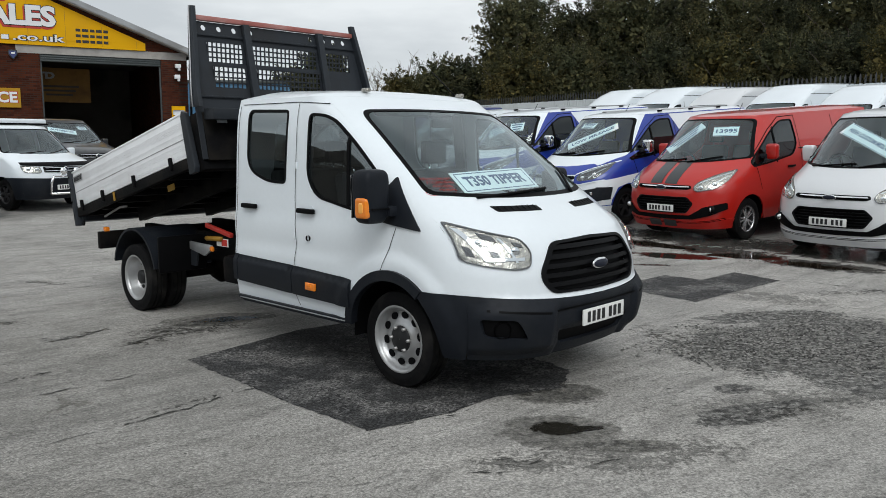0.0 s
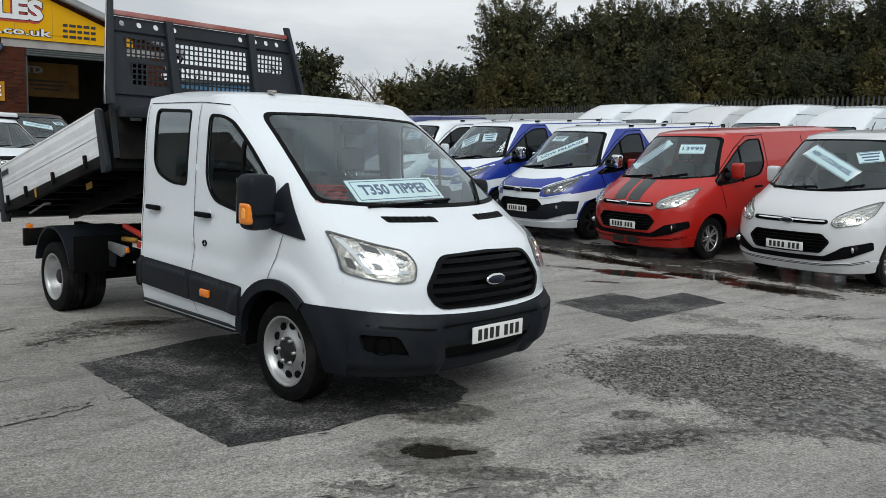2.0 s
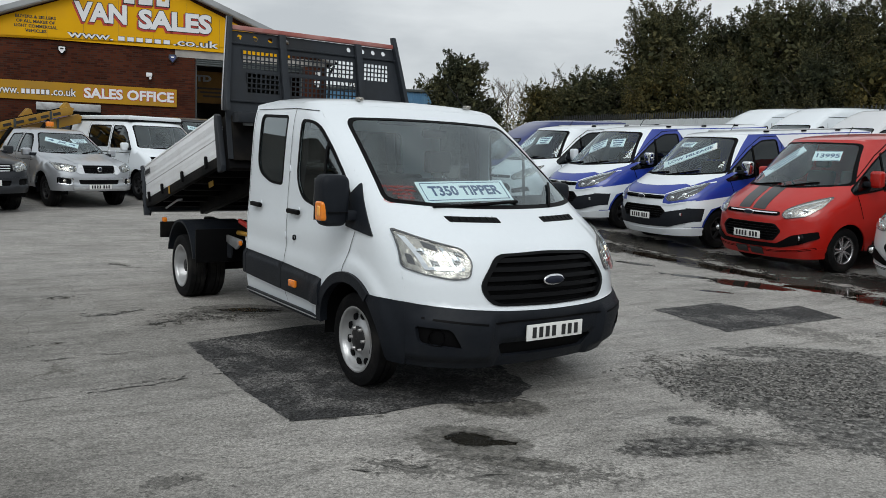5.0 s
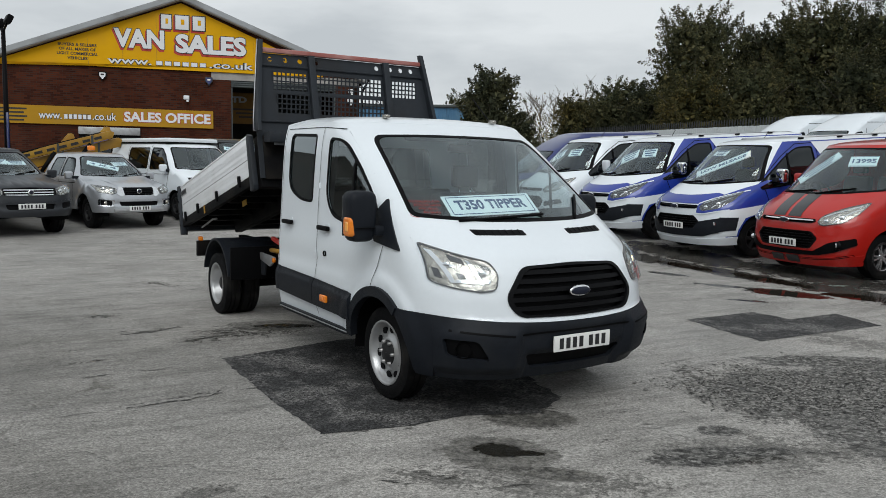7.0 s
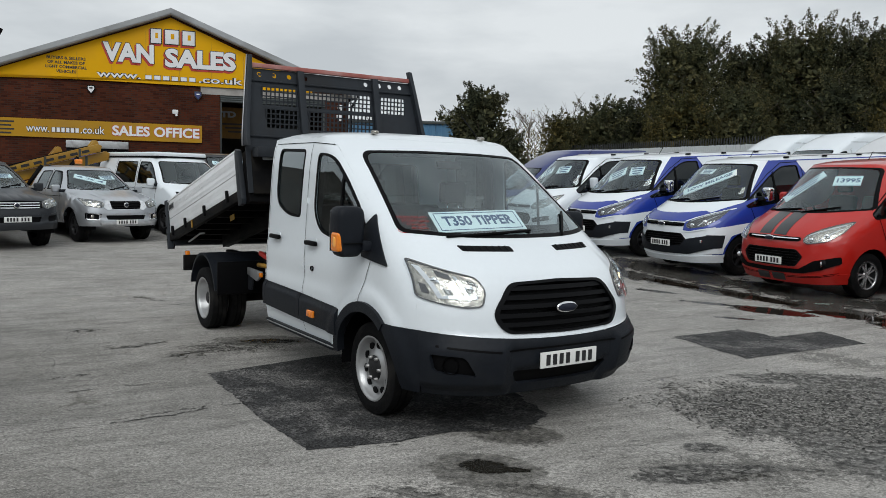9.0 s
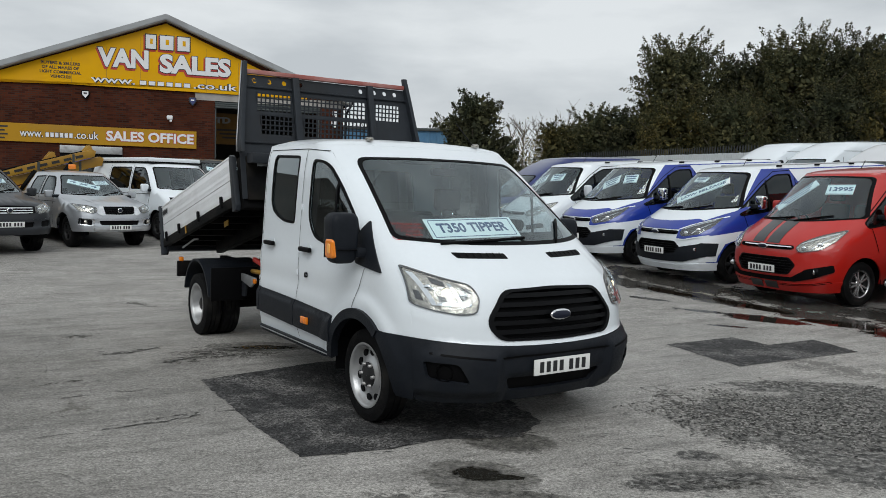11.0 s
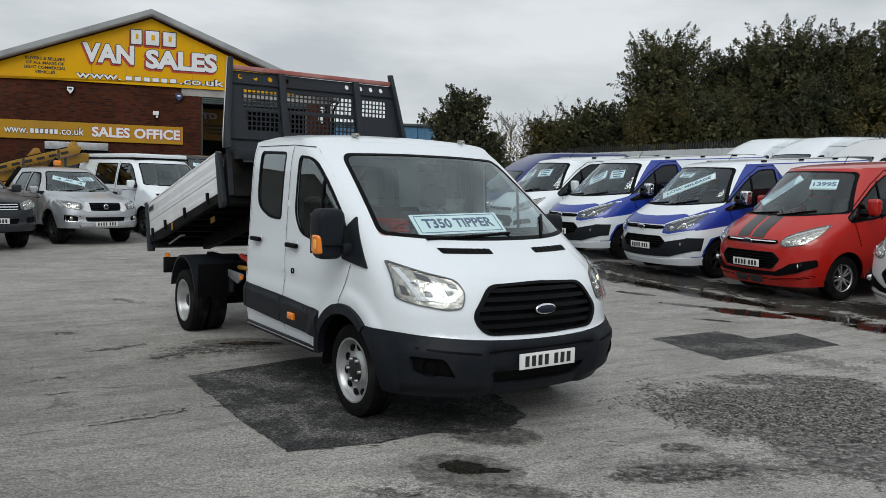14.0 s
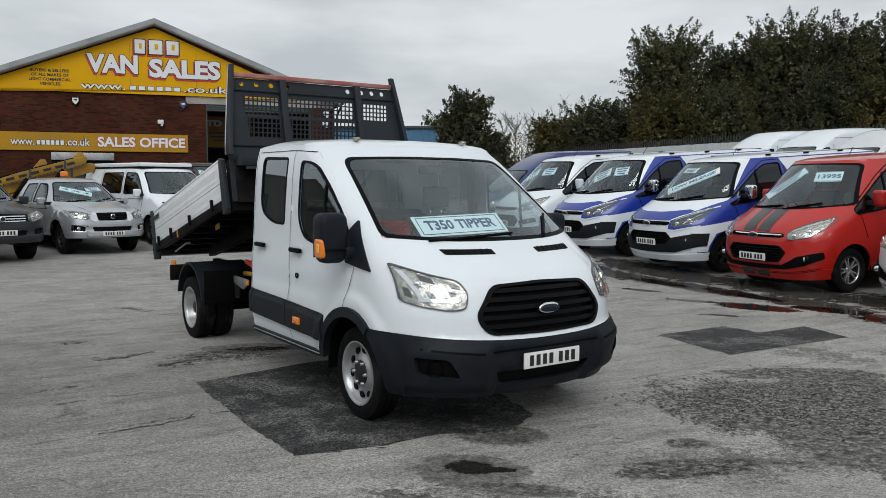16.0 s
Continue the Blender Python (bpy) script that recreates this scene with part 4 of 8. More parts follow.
    patch("windscreen_border", ws, lambda a, b: sh.front(a, b, 0.002), M_SEAL, root, [[(p[0] * 0.965, cz + (p[1] - cz) * 0.935 + 0.006) for p in ws]], step, 0.006, (-1.5, 0, 0.9), "black windscreen border")
    for g, bar_zs in s["grilles"]:
        patch("grille_back", g, lambda a, b: sh.front(a, b, -0.05), M_SEAL, root, (), step, 0, (-1, 0, 0.7), "black grille recess")
        gy = sum(abs(p[0]) for p in g) / len(g)
        gz = sum(p[1] for p in g) / len(g)
        k = s.get("grille_rim", 0.94)
        patch("grille_frame", g, lambda a, b: sh.front(a, b, 0.012), s.get("grille_mat", M_GRILLE), root, [[(p[0] * k, gz + (p[1] - gz) * (k - 0.03)) for p in g]], step * 0.6, 0.05, (-1, 0, 0.7), "dark grille frame")
        for z, hh in bar_zs:
            lim = []
            for zz in (z - hh / 2, z, z + hh / 2):
                cr = [abs(a[0] + (b[0] - a[0]) * (zz - a[1]) / (b[1] - a[1])) for a, b in zip(g, g[1:] + g[:1]) if (a[1] - zz) * (b[1] - zz) < 0]
                lim.append(min(cr) if cr else 0.1)
            lw = min(lim) * 0.97
            patch("grille_bar", [(-lw, z - hh / 2), (lw, z - hh / 2), (lw, z + hh / 2), (-lw, z + hh / 2)], lambda a, b: sh.front(a, b, s.get("bar_out", -0.004)), (s.get("bar_mat", M_GRILLE) if g is s["grilles"][0][0] else M_GRILLE), root, (), step, 0.025, (-1, 0, 0.7))
    # bumper
    pts = [(y, zc + (bump_z - zc) * (abs(y) / (SPLIT * sh.at(bump_z)[1])) ** 2) for y in np.linspace(-SPLIT * sh.at(bump_z)[1], SPLIT * sh.at(bump_z)[1], 17)]
    pts += [(flank_edge(sh, z)[1], z) for z in np.linspace(bump_z, low, 8)[1:]] + [(-flank_edge(sh, z)[1], z) for z in np.linspace(low, bump_z, 8)[:-1]]
    patch("front_bumper", pts, lambda a, b: sh.front(a, b, 0.012), s["bumper"], root, [h for h in s.get("intakes", [])], step * 0.7, 0.03, (-1, 0, 0.6), s.get("bumper_label", ""))
    for h in s.get("intakes", []):
        hc = (sum(p[0] for p in h) / len(h), sum(p[1] for p in h) / len(h))
        patch("air_intake", [(hc[0] + (p[0] - hc[0]) * 1.08, hc[1] + (p[1] - hc[1]) * 1.12) for p in h], lambda a, b: sh.front(a, b, -0.016), M_SEAL, root, (), step, 0, (-1, 0, 0.6), "black air intake")
    # headlamps
    for sgn in (-1, 1):
        hl = [(sgn * y, z) for y, z in s["lamp"]]
        body = patch("headlight", hl, lambda a, b: sh.front(a, b, 0.004), M_REFLECTOR if not s.get("lamp_dark") else M_LAMPDARK, root, (), 0.03, 0.01, (-1, 0, 0.8), "clear headlight with bright reflector")
        cy, cz = sum(p[0] for p in hl) / len(hl), sum(p[1] for p in hl) / len(hl)
        patch("lamp_surround", hl, lambda a, b: sh.front(a, b, 0.012), M_LAMPDARK, body, [[(cy + (p[0] - cy) * 0.965, cz + (p[1] - cz) * 0.93) for p in hl]], 0.03, 0.008, (-1, 0, 0.8))
        for fy, fz, rr, lit in s["bulbs"]:
            px = sh.front(sgn * fy, fz, 0.006)
            nx = Vector(sh.front(sgn * fy, fz, 1.0)) - Vector(sh.front(sgn * fy, fz, 0.0))
            bm = bmesh.new()
            mt = Matrix.Translation(px) @ nx.to_track_quat("Z", "Y").to_matrix().to_4x4()
            bmesh.ops.create_uvsphere(bm, u_segments=16, v_segments=8, radius=rr, matrix=mt @ Matrix.Diagonal((1, 1, 0.35, 1)))
            part("lit_bulb" if lit else "lamp_bowl", bm, M_LAMPON if lit else M_CHROME, body, "lit headlight bulb" if lit else "")
        for q in s.get("lamp_ribs", []):
            patch("lamp_rib", [(sgn * y, z) for y, z in q], lambda a, b: sh.front(a, b, 0.016), M_CHROME, body, (), 0.04, 0.012, (-1, 0, 0.8))
        for q in s.get("lamp_darks", []):
            patch("lamp_insert", [(sgn * y, z) for y, z in q], lambda a, b: sh.front(a, b, 0.012), M_LAMPDARK, body, (), 0.04, 0.008, (-1, 0, 0.8), "dark lamp insert")
        patch("lamp_lens", hl, lambda a, b: sh.front(a, b, 0.03), M_LENS, body, (), 0.04, 0, (-1, 0, 0.8)).visible_shadow = False
    # roof
    rx = s.get("roof_rear", xr)
    xc, w, l, n = sh.at(zt)
    crown = s["crown"]
    xs0 = xc - l
    ys = [w * math.copysign(1 - (1 - abs(k)) ** 2.2, k) for k in np.linspace(-1, 1, 45)]
    oc = [(rx, -w)] + [(xs0 + l * max(0.0, 1 - abs(y / w) ** n) ** (1 / n), y) for y in ys] + [(rx, w)]

    def roof(x, y):
        q = (max(0.0, (x - xs0) / l)) ** n + (abs(y) / w) ** n
        lengthwise = min(1.0, max(0.0, (xc - x) / 1.1)) ** 0.5 * min(1.0, max(0.0, 0.25 + (x - rx) / 0.3))
        return (x, y, zt + crown * max(0.0, 1 - min(1, q)) ** 0.55 * (0.35 + 0.65 * lengthwise))

    patch("roof", oc, roof, s.get("roof_paint", paint_of), root, (), step, 0.015, (rx / 2, 0, 0), "", True, False)
    # rear
    zs = np.linspace(sill, zt, 10)
    patch("rear_panel", [(-sh.at(z)[1], z) for z in zs] + [(sh.at(z)[1], z) for z in zs[::-1]], lambda a, b: (rx, a, b), paint_of, root, [s["rear_window"]] if s.get("rear_window") else (), 0.15, 0.02, (rx + 1, 0, 1))
    if s.get("rear_window"):
        patch("rear_window", s["rear_window"], lambda a, b: (rx + 0.004, a, b), M_DOORGLASS, root, (), 0.2, 0, (rx + 1, 0, 1))
    # cabin
    dx, dz = s["dash"]
    part("dashboard", prism([(dx + 0.1, dz - 0.05), (dx, dz), (dx - 0.32, dz - 0.02), (dx - 0.45, dz - 0.12), (dx - 0.42, dz - 0.55), (dx + 0.1, dz - 0.55)], -sh.at(dz)[1] + 0.2, sh.at(dz)[1] - 0.2, 0.02), M_TRIM, root, "dark dashboard")
    part("cab_floor", boxed(((xr - 0.55) / 2, 0, sill + 0.03), (abs(xr) - 0.65, (sh.at(0.6)[1] * 2 - 0.14) if not s.get("rear_arch", True) else 1.1, 0.04)), M_TRIM, root)
    for q in s["seats"]:
        make_seat(root, *q)
    sx, sy, sz = s["wheel_at"]
    bm = bmesh.new()
    ring = [(0.19 * math.cos(a), 0.19 * math.sin(a)) for a in np.linspace(0, 2 * math.pi, 21)]
    mt = Matrix.Translation((sx, sy, sz)) @ Matrix.Rotation(radians(-58), 4, "Y")
    tube([mt @ Vector((a, b, 0)) for a, b in ring], 0.016, 8, 1, bm)
    tube([mt @ Vector((-0.18, 0, 0)), mt @ Vector((0.18, 0, 0))], 0.02, 6, 1, bm)
    part("steering_wheel", bm, M_SEAL, root, "black steering wheel")
    # mirrors
    for sgn in (-1, 1):
        mx, my, mz, ms = s["mirror"] if sgn < 0 else s.get("mirror_far", s["mirror"])
        mir = part("door_mirror", soft_box((mx, sgn * (my + ms[1] / 2), mz), ms, 0.42, 20, 0.12), s.get("mirror_mat", M_PLASTIC), root, s.get("mirror_label", "door mirror"))
        part("mirror_arm", boxed((mx + 0.06, sgn * (my - 0.04), mz - ms[2] * 0.28), (0.1, 0.16, 0.07), 0.02), M_PLASTIC, mir)
        part("mirror_glass", boxed((mx - ms[0] / 2 - 0.001, sgn * (my + ms[1] / 2), mz), (0.004, ms[1] * 0.8, ms[2] * 0.8), 0.001), M_CHROME, mir)
        if s.get("mirror_amber"):
            lens = part("indicator", soft_box((mx + ms[0] * 0.10, sgn * (my + ms[1] - 0.03), mz - ms[2] * 0.20), (ms[0] * 0.62, 0.062, ms[2] * 0.38), 0.35), M_AMBER, mir, "amber indicator lens")
            part("indicator_core", soft_box((mx + ms[0] * 0.14, sgn * (my + ms[1] - 0.004), mz - ms[2] * 0.20), (ms[0] * 0.24, 0.02, ms[2] * 0.2), 0.5), M_AMBERFACET, lens)
            part("mirror_split", boxed((mx + ms[0] * 0.06, sgn * (my + ms[1] * 0.42), mz - ms[2] * 0.22), (ms[0] * 0.96, ms[1] * 0.8, 0.008), 0.003), M_SEAL, mir)
    # wheels
    wx = sh.at(0.45)[1] - s.get("wheel_in", 0.03) - s["wheel_w"] / 2
    for sgn in (-1, 1):
        make_wheel(root, 0, sgn * wx, wheel_r, s["rim_r"], s["wheel_w"], s["rim"], sgn)
        if s.get("rear_arch", True):
            make_wheel(root, -s["base"], sgn * wx, wheel_r, s["rim_r"], s["wheel_w"], s["rim"], sgn)
    # wipers
    if s.get("wipers", True):
        b0 = min(p[1] for p in ws)
        for y0, y1, dz1 in s.get("wiper_lines", ((-0.55, 0.1, 0.05), (0.15, 0.62, 0.08))):
            pts = [sh.front(y0 + (y1 - y0) * k, b0 + 0.015 + dz1 * k, 0.02) for k in np.linspace(0, 1, 6)]
            part("wiper", tube(pts, 0.011, 6), M_SEAL, root, "black wiper")
    # plate and badge
    pz = s["plate_z"]
    px, pn = sh.front(0, pz + 0.05, 0.03), sh.front(0, pz - 0.05, 0.03)
    make_plate(root, max(px[0], pn[0]), 0, pz)
    bz = s["badge_z"]
    bx = sh.front(0, bz, 0.03)[0]
    bm = bmesh.new()
    bmesh.ops.create_uvsphere(bm, u_segments=20, v_segments=8, radius=1, matrix=Matrix.Translation((bx, 0, bz)) @ Matrix.Diagonal((0.018, 0.100, 0.041, 1)) if s.get("badge", 0) == 0 else Matrix.Translation((bx, 0, bz)) @ Matrix.Diagonal((0.018, 0.06, 0.06, 1)))
    bd = part("badge", bm, M_CHROME, root, "chrome oval badge")
    bm = bmesh.new()
    bmesh.ops.create_uvsphere(bm, u_segments=20, v_segments=8, radius=1, matrix=Matrix.Translation((bx + 0.004, 0, bz)) @ Matrix.Diagonal((0.017, 0.091 if s.get("badge", 0) == 0 else 0.05, 0.034 if s.get("badge", 0) == 0 else 0.05, 1)))
    part("badge_face", bm, M_BADGE, bd, "dark blue badge face")
    return root


def mirrored(half):
    """A closed outline in y, z from its half with y >= 0, given from top to bottom."""
    return [(y, z) for y, z in half] + [(-y, z) for y, z in half[::-1] if abs(y) > 1e-6]


# ---- the yard ----
def ground_sheet():
    bm = bmesh.new()
    rs = [0.5, 1.5, 3, 5, 8, 11, 13, 15, 15.5, 16.2, 17, 18, 19, 20, 22.5, 25, 26, 29, 33, 37, 45, 60, 90, 150, 300, 900, 4000]
    seg = 144
    c = bm.verts.new((1.5, 0, 0))
    rings = []
    for r in rs:
        rings.append([bm.verts.new((1.5 + r * math.cos(2 * math.pi * k / seg), r * math.sin(2 * math.pi * k / seg), lie(1.5 + r * math.cos(2 * math.pi * k / seg), r * math.sin(2 * math.pi * k / seg)))) for k in range(seg)])
    for k in range(seg):
        bm.faces.new((c, rings[0][k], rings[0][(k + 1) % seg]))
        for a, b in zip(rings, rings[1:]):
            bm.faces.new((a[k], b[k], b[(k + 1) % seg], a[(k + 1) % seg]))
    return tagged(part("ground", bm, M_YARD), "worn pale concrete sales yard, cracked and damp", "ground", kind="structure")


ground_sheet()

# ---- the tipper truck ----
def ease(v, a, b):
    """0 at a, 1 at b, smooth between."""
    k = max(0.0, min(1.0, (v - a) / (b - a)))
    return k * k * (3 - 2 * k)


def cab_relief(x, z):
    """Pressed shapes of the cab's flank: a belt crease, hollow door skins with a flange below, and the flared front arch."""
    flare = 0.024 * ease(math.hypot(x, z - 0.345), 0.66, 0.54)
    door = ease(x, 0.12, -0.10)
    belt = 0.010 * ease(z, 1.20, 1.06) * (1 - 0.7 * ease(z, 1.04, 0.90)) * door
    flange = 0.009 * ease(z, 0.91, 0.81) * ease(x, -0.45, -0.65)
    return flare + belt + flange


def cab_face(y, z):
    """Pressed shapes of the front: the chin of the bumper, the step in at its middle and the swage lines of the bonnet."""
    a = abs(y)
    chin = 0.04 * ease(z, 0.70, 0.60) * ease(z, 0.33, 0.40) * ease(a, 0.45, 0.53) * ease(a, 0.985, 0.88)
    middle = -0.03 * ease(z, 0.52, 0.46) * ease(a, 0.46, 0.40)
    lip = 0.016 * ease(z, 0.60, 0.66) * ease(z, 0.735, 0.69) * ease(a, 0.95, 0.85)
    swage = 0.012 * ease(a, 0.70, 0.60) * ease(z, 1.08, 1.14) * ease(z, 1.33, 1.26)
    return chin + middle + lip + swage


TRUCK_SHELL = Shell(
    [(.25, .92), (.35, .99), (.5, 1.03), (.62, 1.04), (.75, 1.02), (.9, 1.0), (1.05, .95), (1.12, .89), (1.2, .76), (1.28, .62), (1.35, .50), (1.6, .10), (1.85, -.30), (2.0, -.555), (2.08, -.71)],
    [(.25, .95), (.4, 1.0), (.6, 1.03), (.9, 1.03), (1.2, 1.022), (1.35, 1.012), (1.6, 1.0), (1.85, .983), (2.0, .963), (2.08, .932)],
    [(.25, .7), (.9, .75), (1.1, .8), (1.35, .6), (2.08, .35)], [(.25, 2.6), (.9, 2.5), (1.35, 2.4), (2.08, 2.6)], cab_relief, cab_face)

T_REARWIN = rounded([(-1.80, 2.0, .07), (-1.235, 1.985, .05), (-1.25, 1.40, .05), (-1.50, 1.405, .1), (-1.80, 1.50, .16)], 0.06)
T_FRONTWIN = rounded([(-0.98, 1.955, .06), (-0.72, 1.94, .18), (-0.46, 1.76, .2), (-0.17, 1.52, .1), (-0.04, 1.36, .06), (-0.06, 1.20, .05), (-0.42, 1.235, .1), (-0.86, 1.31, .14), (-0.985, 1.46, .1)], 0.06)
T_SCREEN = rounded([(0.79, 1.975, .09), (0.30, 1.99, .2), (-0.30, 1.99, .2), (-0.79, 1.975, .09), (-0.895, 1.375, .05), (-0.5, 1.345, .3), (0.0, 1.338, .3), (0.5, 1.345, .3), (0.895, 1.375, .05)], 0.1)
T_GRILLE = rounded(mirrored([(0.0, 1.085), (0.43, 1.07), (0.585, 0.86), (0.50, 0.735), (0.0, 0.725)]), 0.07)
truck_spec = dict(
    shell=TRUCK_SHELL, rear=-1.96, top=2.08, crown=0.10, sill=0.43, low=0.30, bump_side=0.74, bump_front=0.695, arch=0.445, wheel_r=0.345, rim_r=0.240, wheel_w=0.2, rim="steel", base=3.954,
    rear_arch=False, paint=M_WHITE, bumper=M_PLASTIC, bumper_label="dark grey plastic bumper", windows=[(T_REARWIN, M_PRIVACY, "rear_door_window"), (T_FRONTWIN, M_DOORGLASS, "front_door_window")], screen=T_SCREEN,
    grilles=[(T_GRILLE, [(0.79, 0.03), (0.85, 0.03), (0.91, 0.03), (0.97, 0.03), (1.03, 0.03)])],
    intakes=[rounded([(-0.44, 0.475), (0.44, 0.475), (0.38, 0.375), (-0.38, 0.375)], 0.03), rounded([(-0.93, 0.60), (-0.76, 0.59), (-0.68, 0.45), (-0.90, 0.48)], 0.03), rounded([(0.93, 0.60), (0.76, 0.59), (0.68, 0.45), (0.90, 0.48)], 0.03)],
    lamp=rounded([(0.945, 1.215, .02), (0.80, 1.15, .1), (0.63, 1.105, .03), (0.595, 1.02, .04), (0.63, 0.918, .03), (0.72, 0.902, .05), (0.88, 0.93, .08), (0.965, 0.965, .03)], 0.04),
    bulbs=[(0.785, 1.045, 0.03, True), (0.70, 1.02, 0.034, False), (0.87, 1.07, 0.03, False)],
    lamp_ribs=[[(0.93, 1.175), (0.90, 1.165), (0.845, 0.965), (0.87, 0.965)], [(0.765, 1.11), (0.745, 1.105), (0.70, 0.955), (0.715, 0.955)], [(0.845, 0.985), (0.845, 0.965), (0.66, 0.965), (0.655, 0.985)], [(0.90, 1.10), (0.90, 1.085), (0.83, 1.06), (0.83, 1.075)]],
    lamp_darks=[[(0.845, 1.145), (0.78, 1.115), (0.775, 1.085), (0.84, 1.105)], [(0.835, 1.03), (0.80, 1.02), (0.79, 0.99), (0.83, 0.99)], [(0.695, 1.085), (0.645, 1.065), (0.64, 1.045), (0.69, 1.06)], [(0.935, 1.06), (0.91, 1.05), (0.905, 0.99), (0.935, 1.0)]],
    dash=(0.30, 1.30), seats=[(-0.55, -0.52, 0.85), (-0.55, 0.35, 0.85, 0.62, 0.75), (-1.45, 0.0, 0.85, 0.62, 1.5)], wheel_at=(-0.12, -0.45, 1.3),
    mirror=(-0.06, 1.055, 1.365, (0.19, 0.23, 0.37)), mirror_far=(-0.14, 0.985, 1.345, (0.17, 0.20, 0.33)), mirror_amber=True, mirror_label="large black mirror with amber indicator", plate_z=0.545, badge_z=0.895, wheel_in=0.02,
    rear_window=rounded([(-0.6, 1.9), (0.6, 1.9), (0.65, 1.4), (-0.65, 1.4)], 0.08), step=0.04,
    wiper_lines=((-0.62, 0.12, 0.035), (0.42, 0.70, 0.16)))
TRUCK_M = pose(0.305, 6.155, 0, 0, 0, -36.1)
truck = vehicle("tipper_truck", TRUCK_M, truck_spec, "white double-cab tipper truck with raised dark grey body", "truck")

SH = TRUCK_SHELL
MID = (-1, 0, 1)


def on_side(name, pts, mat, out=0.015, thick=0.012, sgn=-1, label="", step=0.07, parent=None):
    return patch(name, pts, lambda a, b: SH.side(a, b, sgn, out), mat, parent or truck, (), step, thick, MID, label)


for sgn in (-1, 1):
    for x0, x1, t0, t1, u0, u1 in ((-1.95, -1.895, 0.788, 0.786, 0.565, 0.565), (-1.885, -1.13, 0.783, 0.765, 0.563, 0.54), (-1.118, -0.42, 0.765, 0.735, 0.54, 0.525)):
        def proud(x, z):
            top = t0 + (t1 - t0) * (x - x0) / (x1 - x0)
            return SH.side(x, z, sgn, 0.034 - 0.024 * ease(z, top - 0.055, top))
        patch("side_moulding", rounded([(x0, t0), (x1, t1), (x1, u1), (x0, u0)], 0.012), proud, M_PLASTIC, truck, (), 0.035, 0.035, MID, "dark grey plastic door moulding")
    ring = [(-0.5 * math.cos(a), 0.345 + 0.505 * math.sin(a)) for a in np.linspace(0.12, math.pi - 0.9, 22)]
    inner = [(-0.43 * math.cos(a), 0.345 + 0.43 * math.sin(a)) for a in np.linspace(math.pi - 0.9, 0.12, 22)]
    on_side("wheel_arch_trim", ring + inner, M_PLASTIC, 0.024, 0.06, sgn, "dark grey wheel arch trim")
    on_side("mirror_triangle", rounded([(-0.03, 1.50), (0.27, 1.135), (-0.10, 1.175), (-0.10, 1.36)], 0.02), M_PLASTIC, 0.012, 0.012, sgn, "black mirror triangle")
    for seam in ([(-1.115, 2.035), (-1.12, 1.3), (-1.09, 0.95), (-1.12, 0.76)], [(-1.12, 0.54), (-1.075, 0.45)], [(0.04, 1.15), (-0.02, 1.0), (-0.09, 0.84)], [(-1.90, 2.04), (-1.115, 2.04), (-0.80, 2.02)], [(-1.925, 2.03), (-1.935, 0.79)]):
        strip("shut_line", SH, seam, 0.0055, M_SEAL, truck, True, sgn)
    on_side("window_divider", [(-0.515, 1.79), (-0.49, 1.772), (-0.47, 1.25), (-0.495, 1.25)], M_SEAL, 0.004, 0.01, sgn)
    for hx in (-1.72, -0.95):
        cup = on_side("handle_recess", rounded([(hx - 0.05, 1.245), (hx + 0.06, 1.245), (hx + 0.06, 1.185), (hx - 0.05, 1.185)], 0.025), M_WHITE, 0.004, 0.004, sgn)
        p = SH.side(hx, 1.205, sgn, 0.03)
        part("door_handle", boxed(p, (0.21, 0.035, 0.04), 0.016, seg=3), M_SEAL, truck, "black door handle")
    p = SH.side(-0.935, 0.995, sgn, 0.004)
    part("lock_cap", lathe([(0.022, -0.01), (0.022, 0.008), (0.002, 0.01)], 16), M_SEAL, truck).location = p
    p = SH.side(-0.86, 0.63, sgn, 0.045)
    part("side_marker", boxed(p, (0.12, 0.025, 0.06), 0.012, seg=3), M_AMBER, truck, "amber side marker")
    p = SH.side(-0.86, 0.63, sgn, 0.058)
    part("side_marker_lens", boxed(p, (0.05, 0.012, 0.03), 0.006), M_AMBER, truck)
    part("side_step", prism([(-1.93, 0.43), (-0.46, 0.43), (-0.46, 0.40), (-0.55, 0.385), (-1.84, 0.385), (-1.93, 0.405)], sgn * 0.93, sgn * 1.045, 0.006), M_PLASTIC, truck, "black side step")
    part("step_ridge", boxed((-1.2, sgn * 1.046, 0.412), (1.4, 0.01, 0.008), 0.002), M_GALV, truck)
    for hz in (1.55, 1.0):
        p = SH.side(-1.112, hz, sgn, 0.006)
        part("hinge", boxed(p, (0.018, 0.012, 0.05), 0.004), M_WHITE, truck)
    # bonnet vents and edge lines
    vent = patch("bonnet_vent", rounded([(sgn * 0.60, 1.298), (sgn * 0.20, 1.290), (sgn * 0.20, 1.258), (sgn * 0.585, 1.264)], 0.008), lambda a, b: SH.front(a, b, 0.006), M_SEAL, truck, (), 0.05, 0.01, (-1, 0, 0.9), "black bonnet air vent")
    for k in range(7):
        y = 0.24 + 0.052 * k
        part("vent_fin", boxed(Vector(SH.front(sgn * y, 1.278, 0.008)), (0.06, 0.006, 0.006), 0.001, Euler((0, radians(33), 0)).to_matrix()), M_GRILLE, vent)
    fog = SH.front(sgn * 0.83, 0.525, -0.025)
    part("fog_lamp", lathe([(0.002, 0.03), (0.04, 0.025), (0.052, 0.01), (0.055, -0.03)], 18), M_SEAL, truck, "dark round fog lamp blank").matrix_local = pose(*fog, 0, 0, -58 * sgn - (180 if sgn > 0 else 0) + (0 if sgn > 0 else 0) - 0)
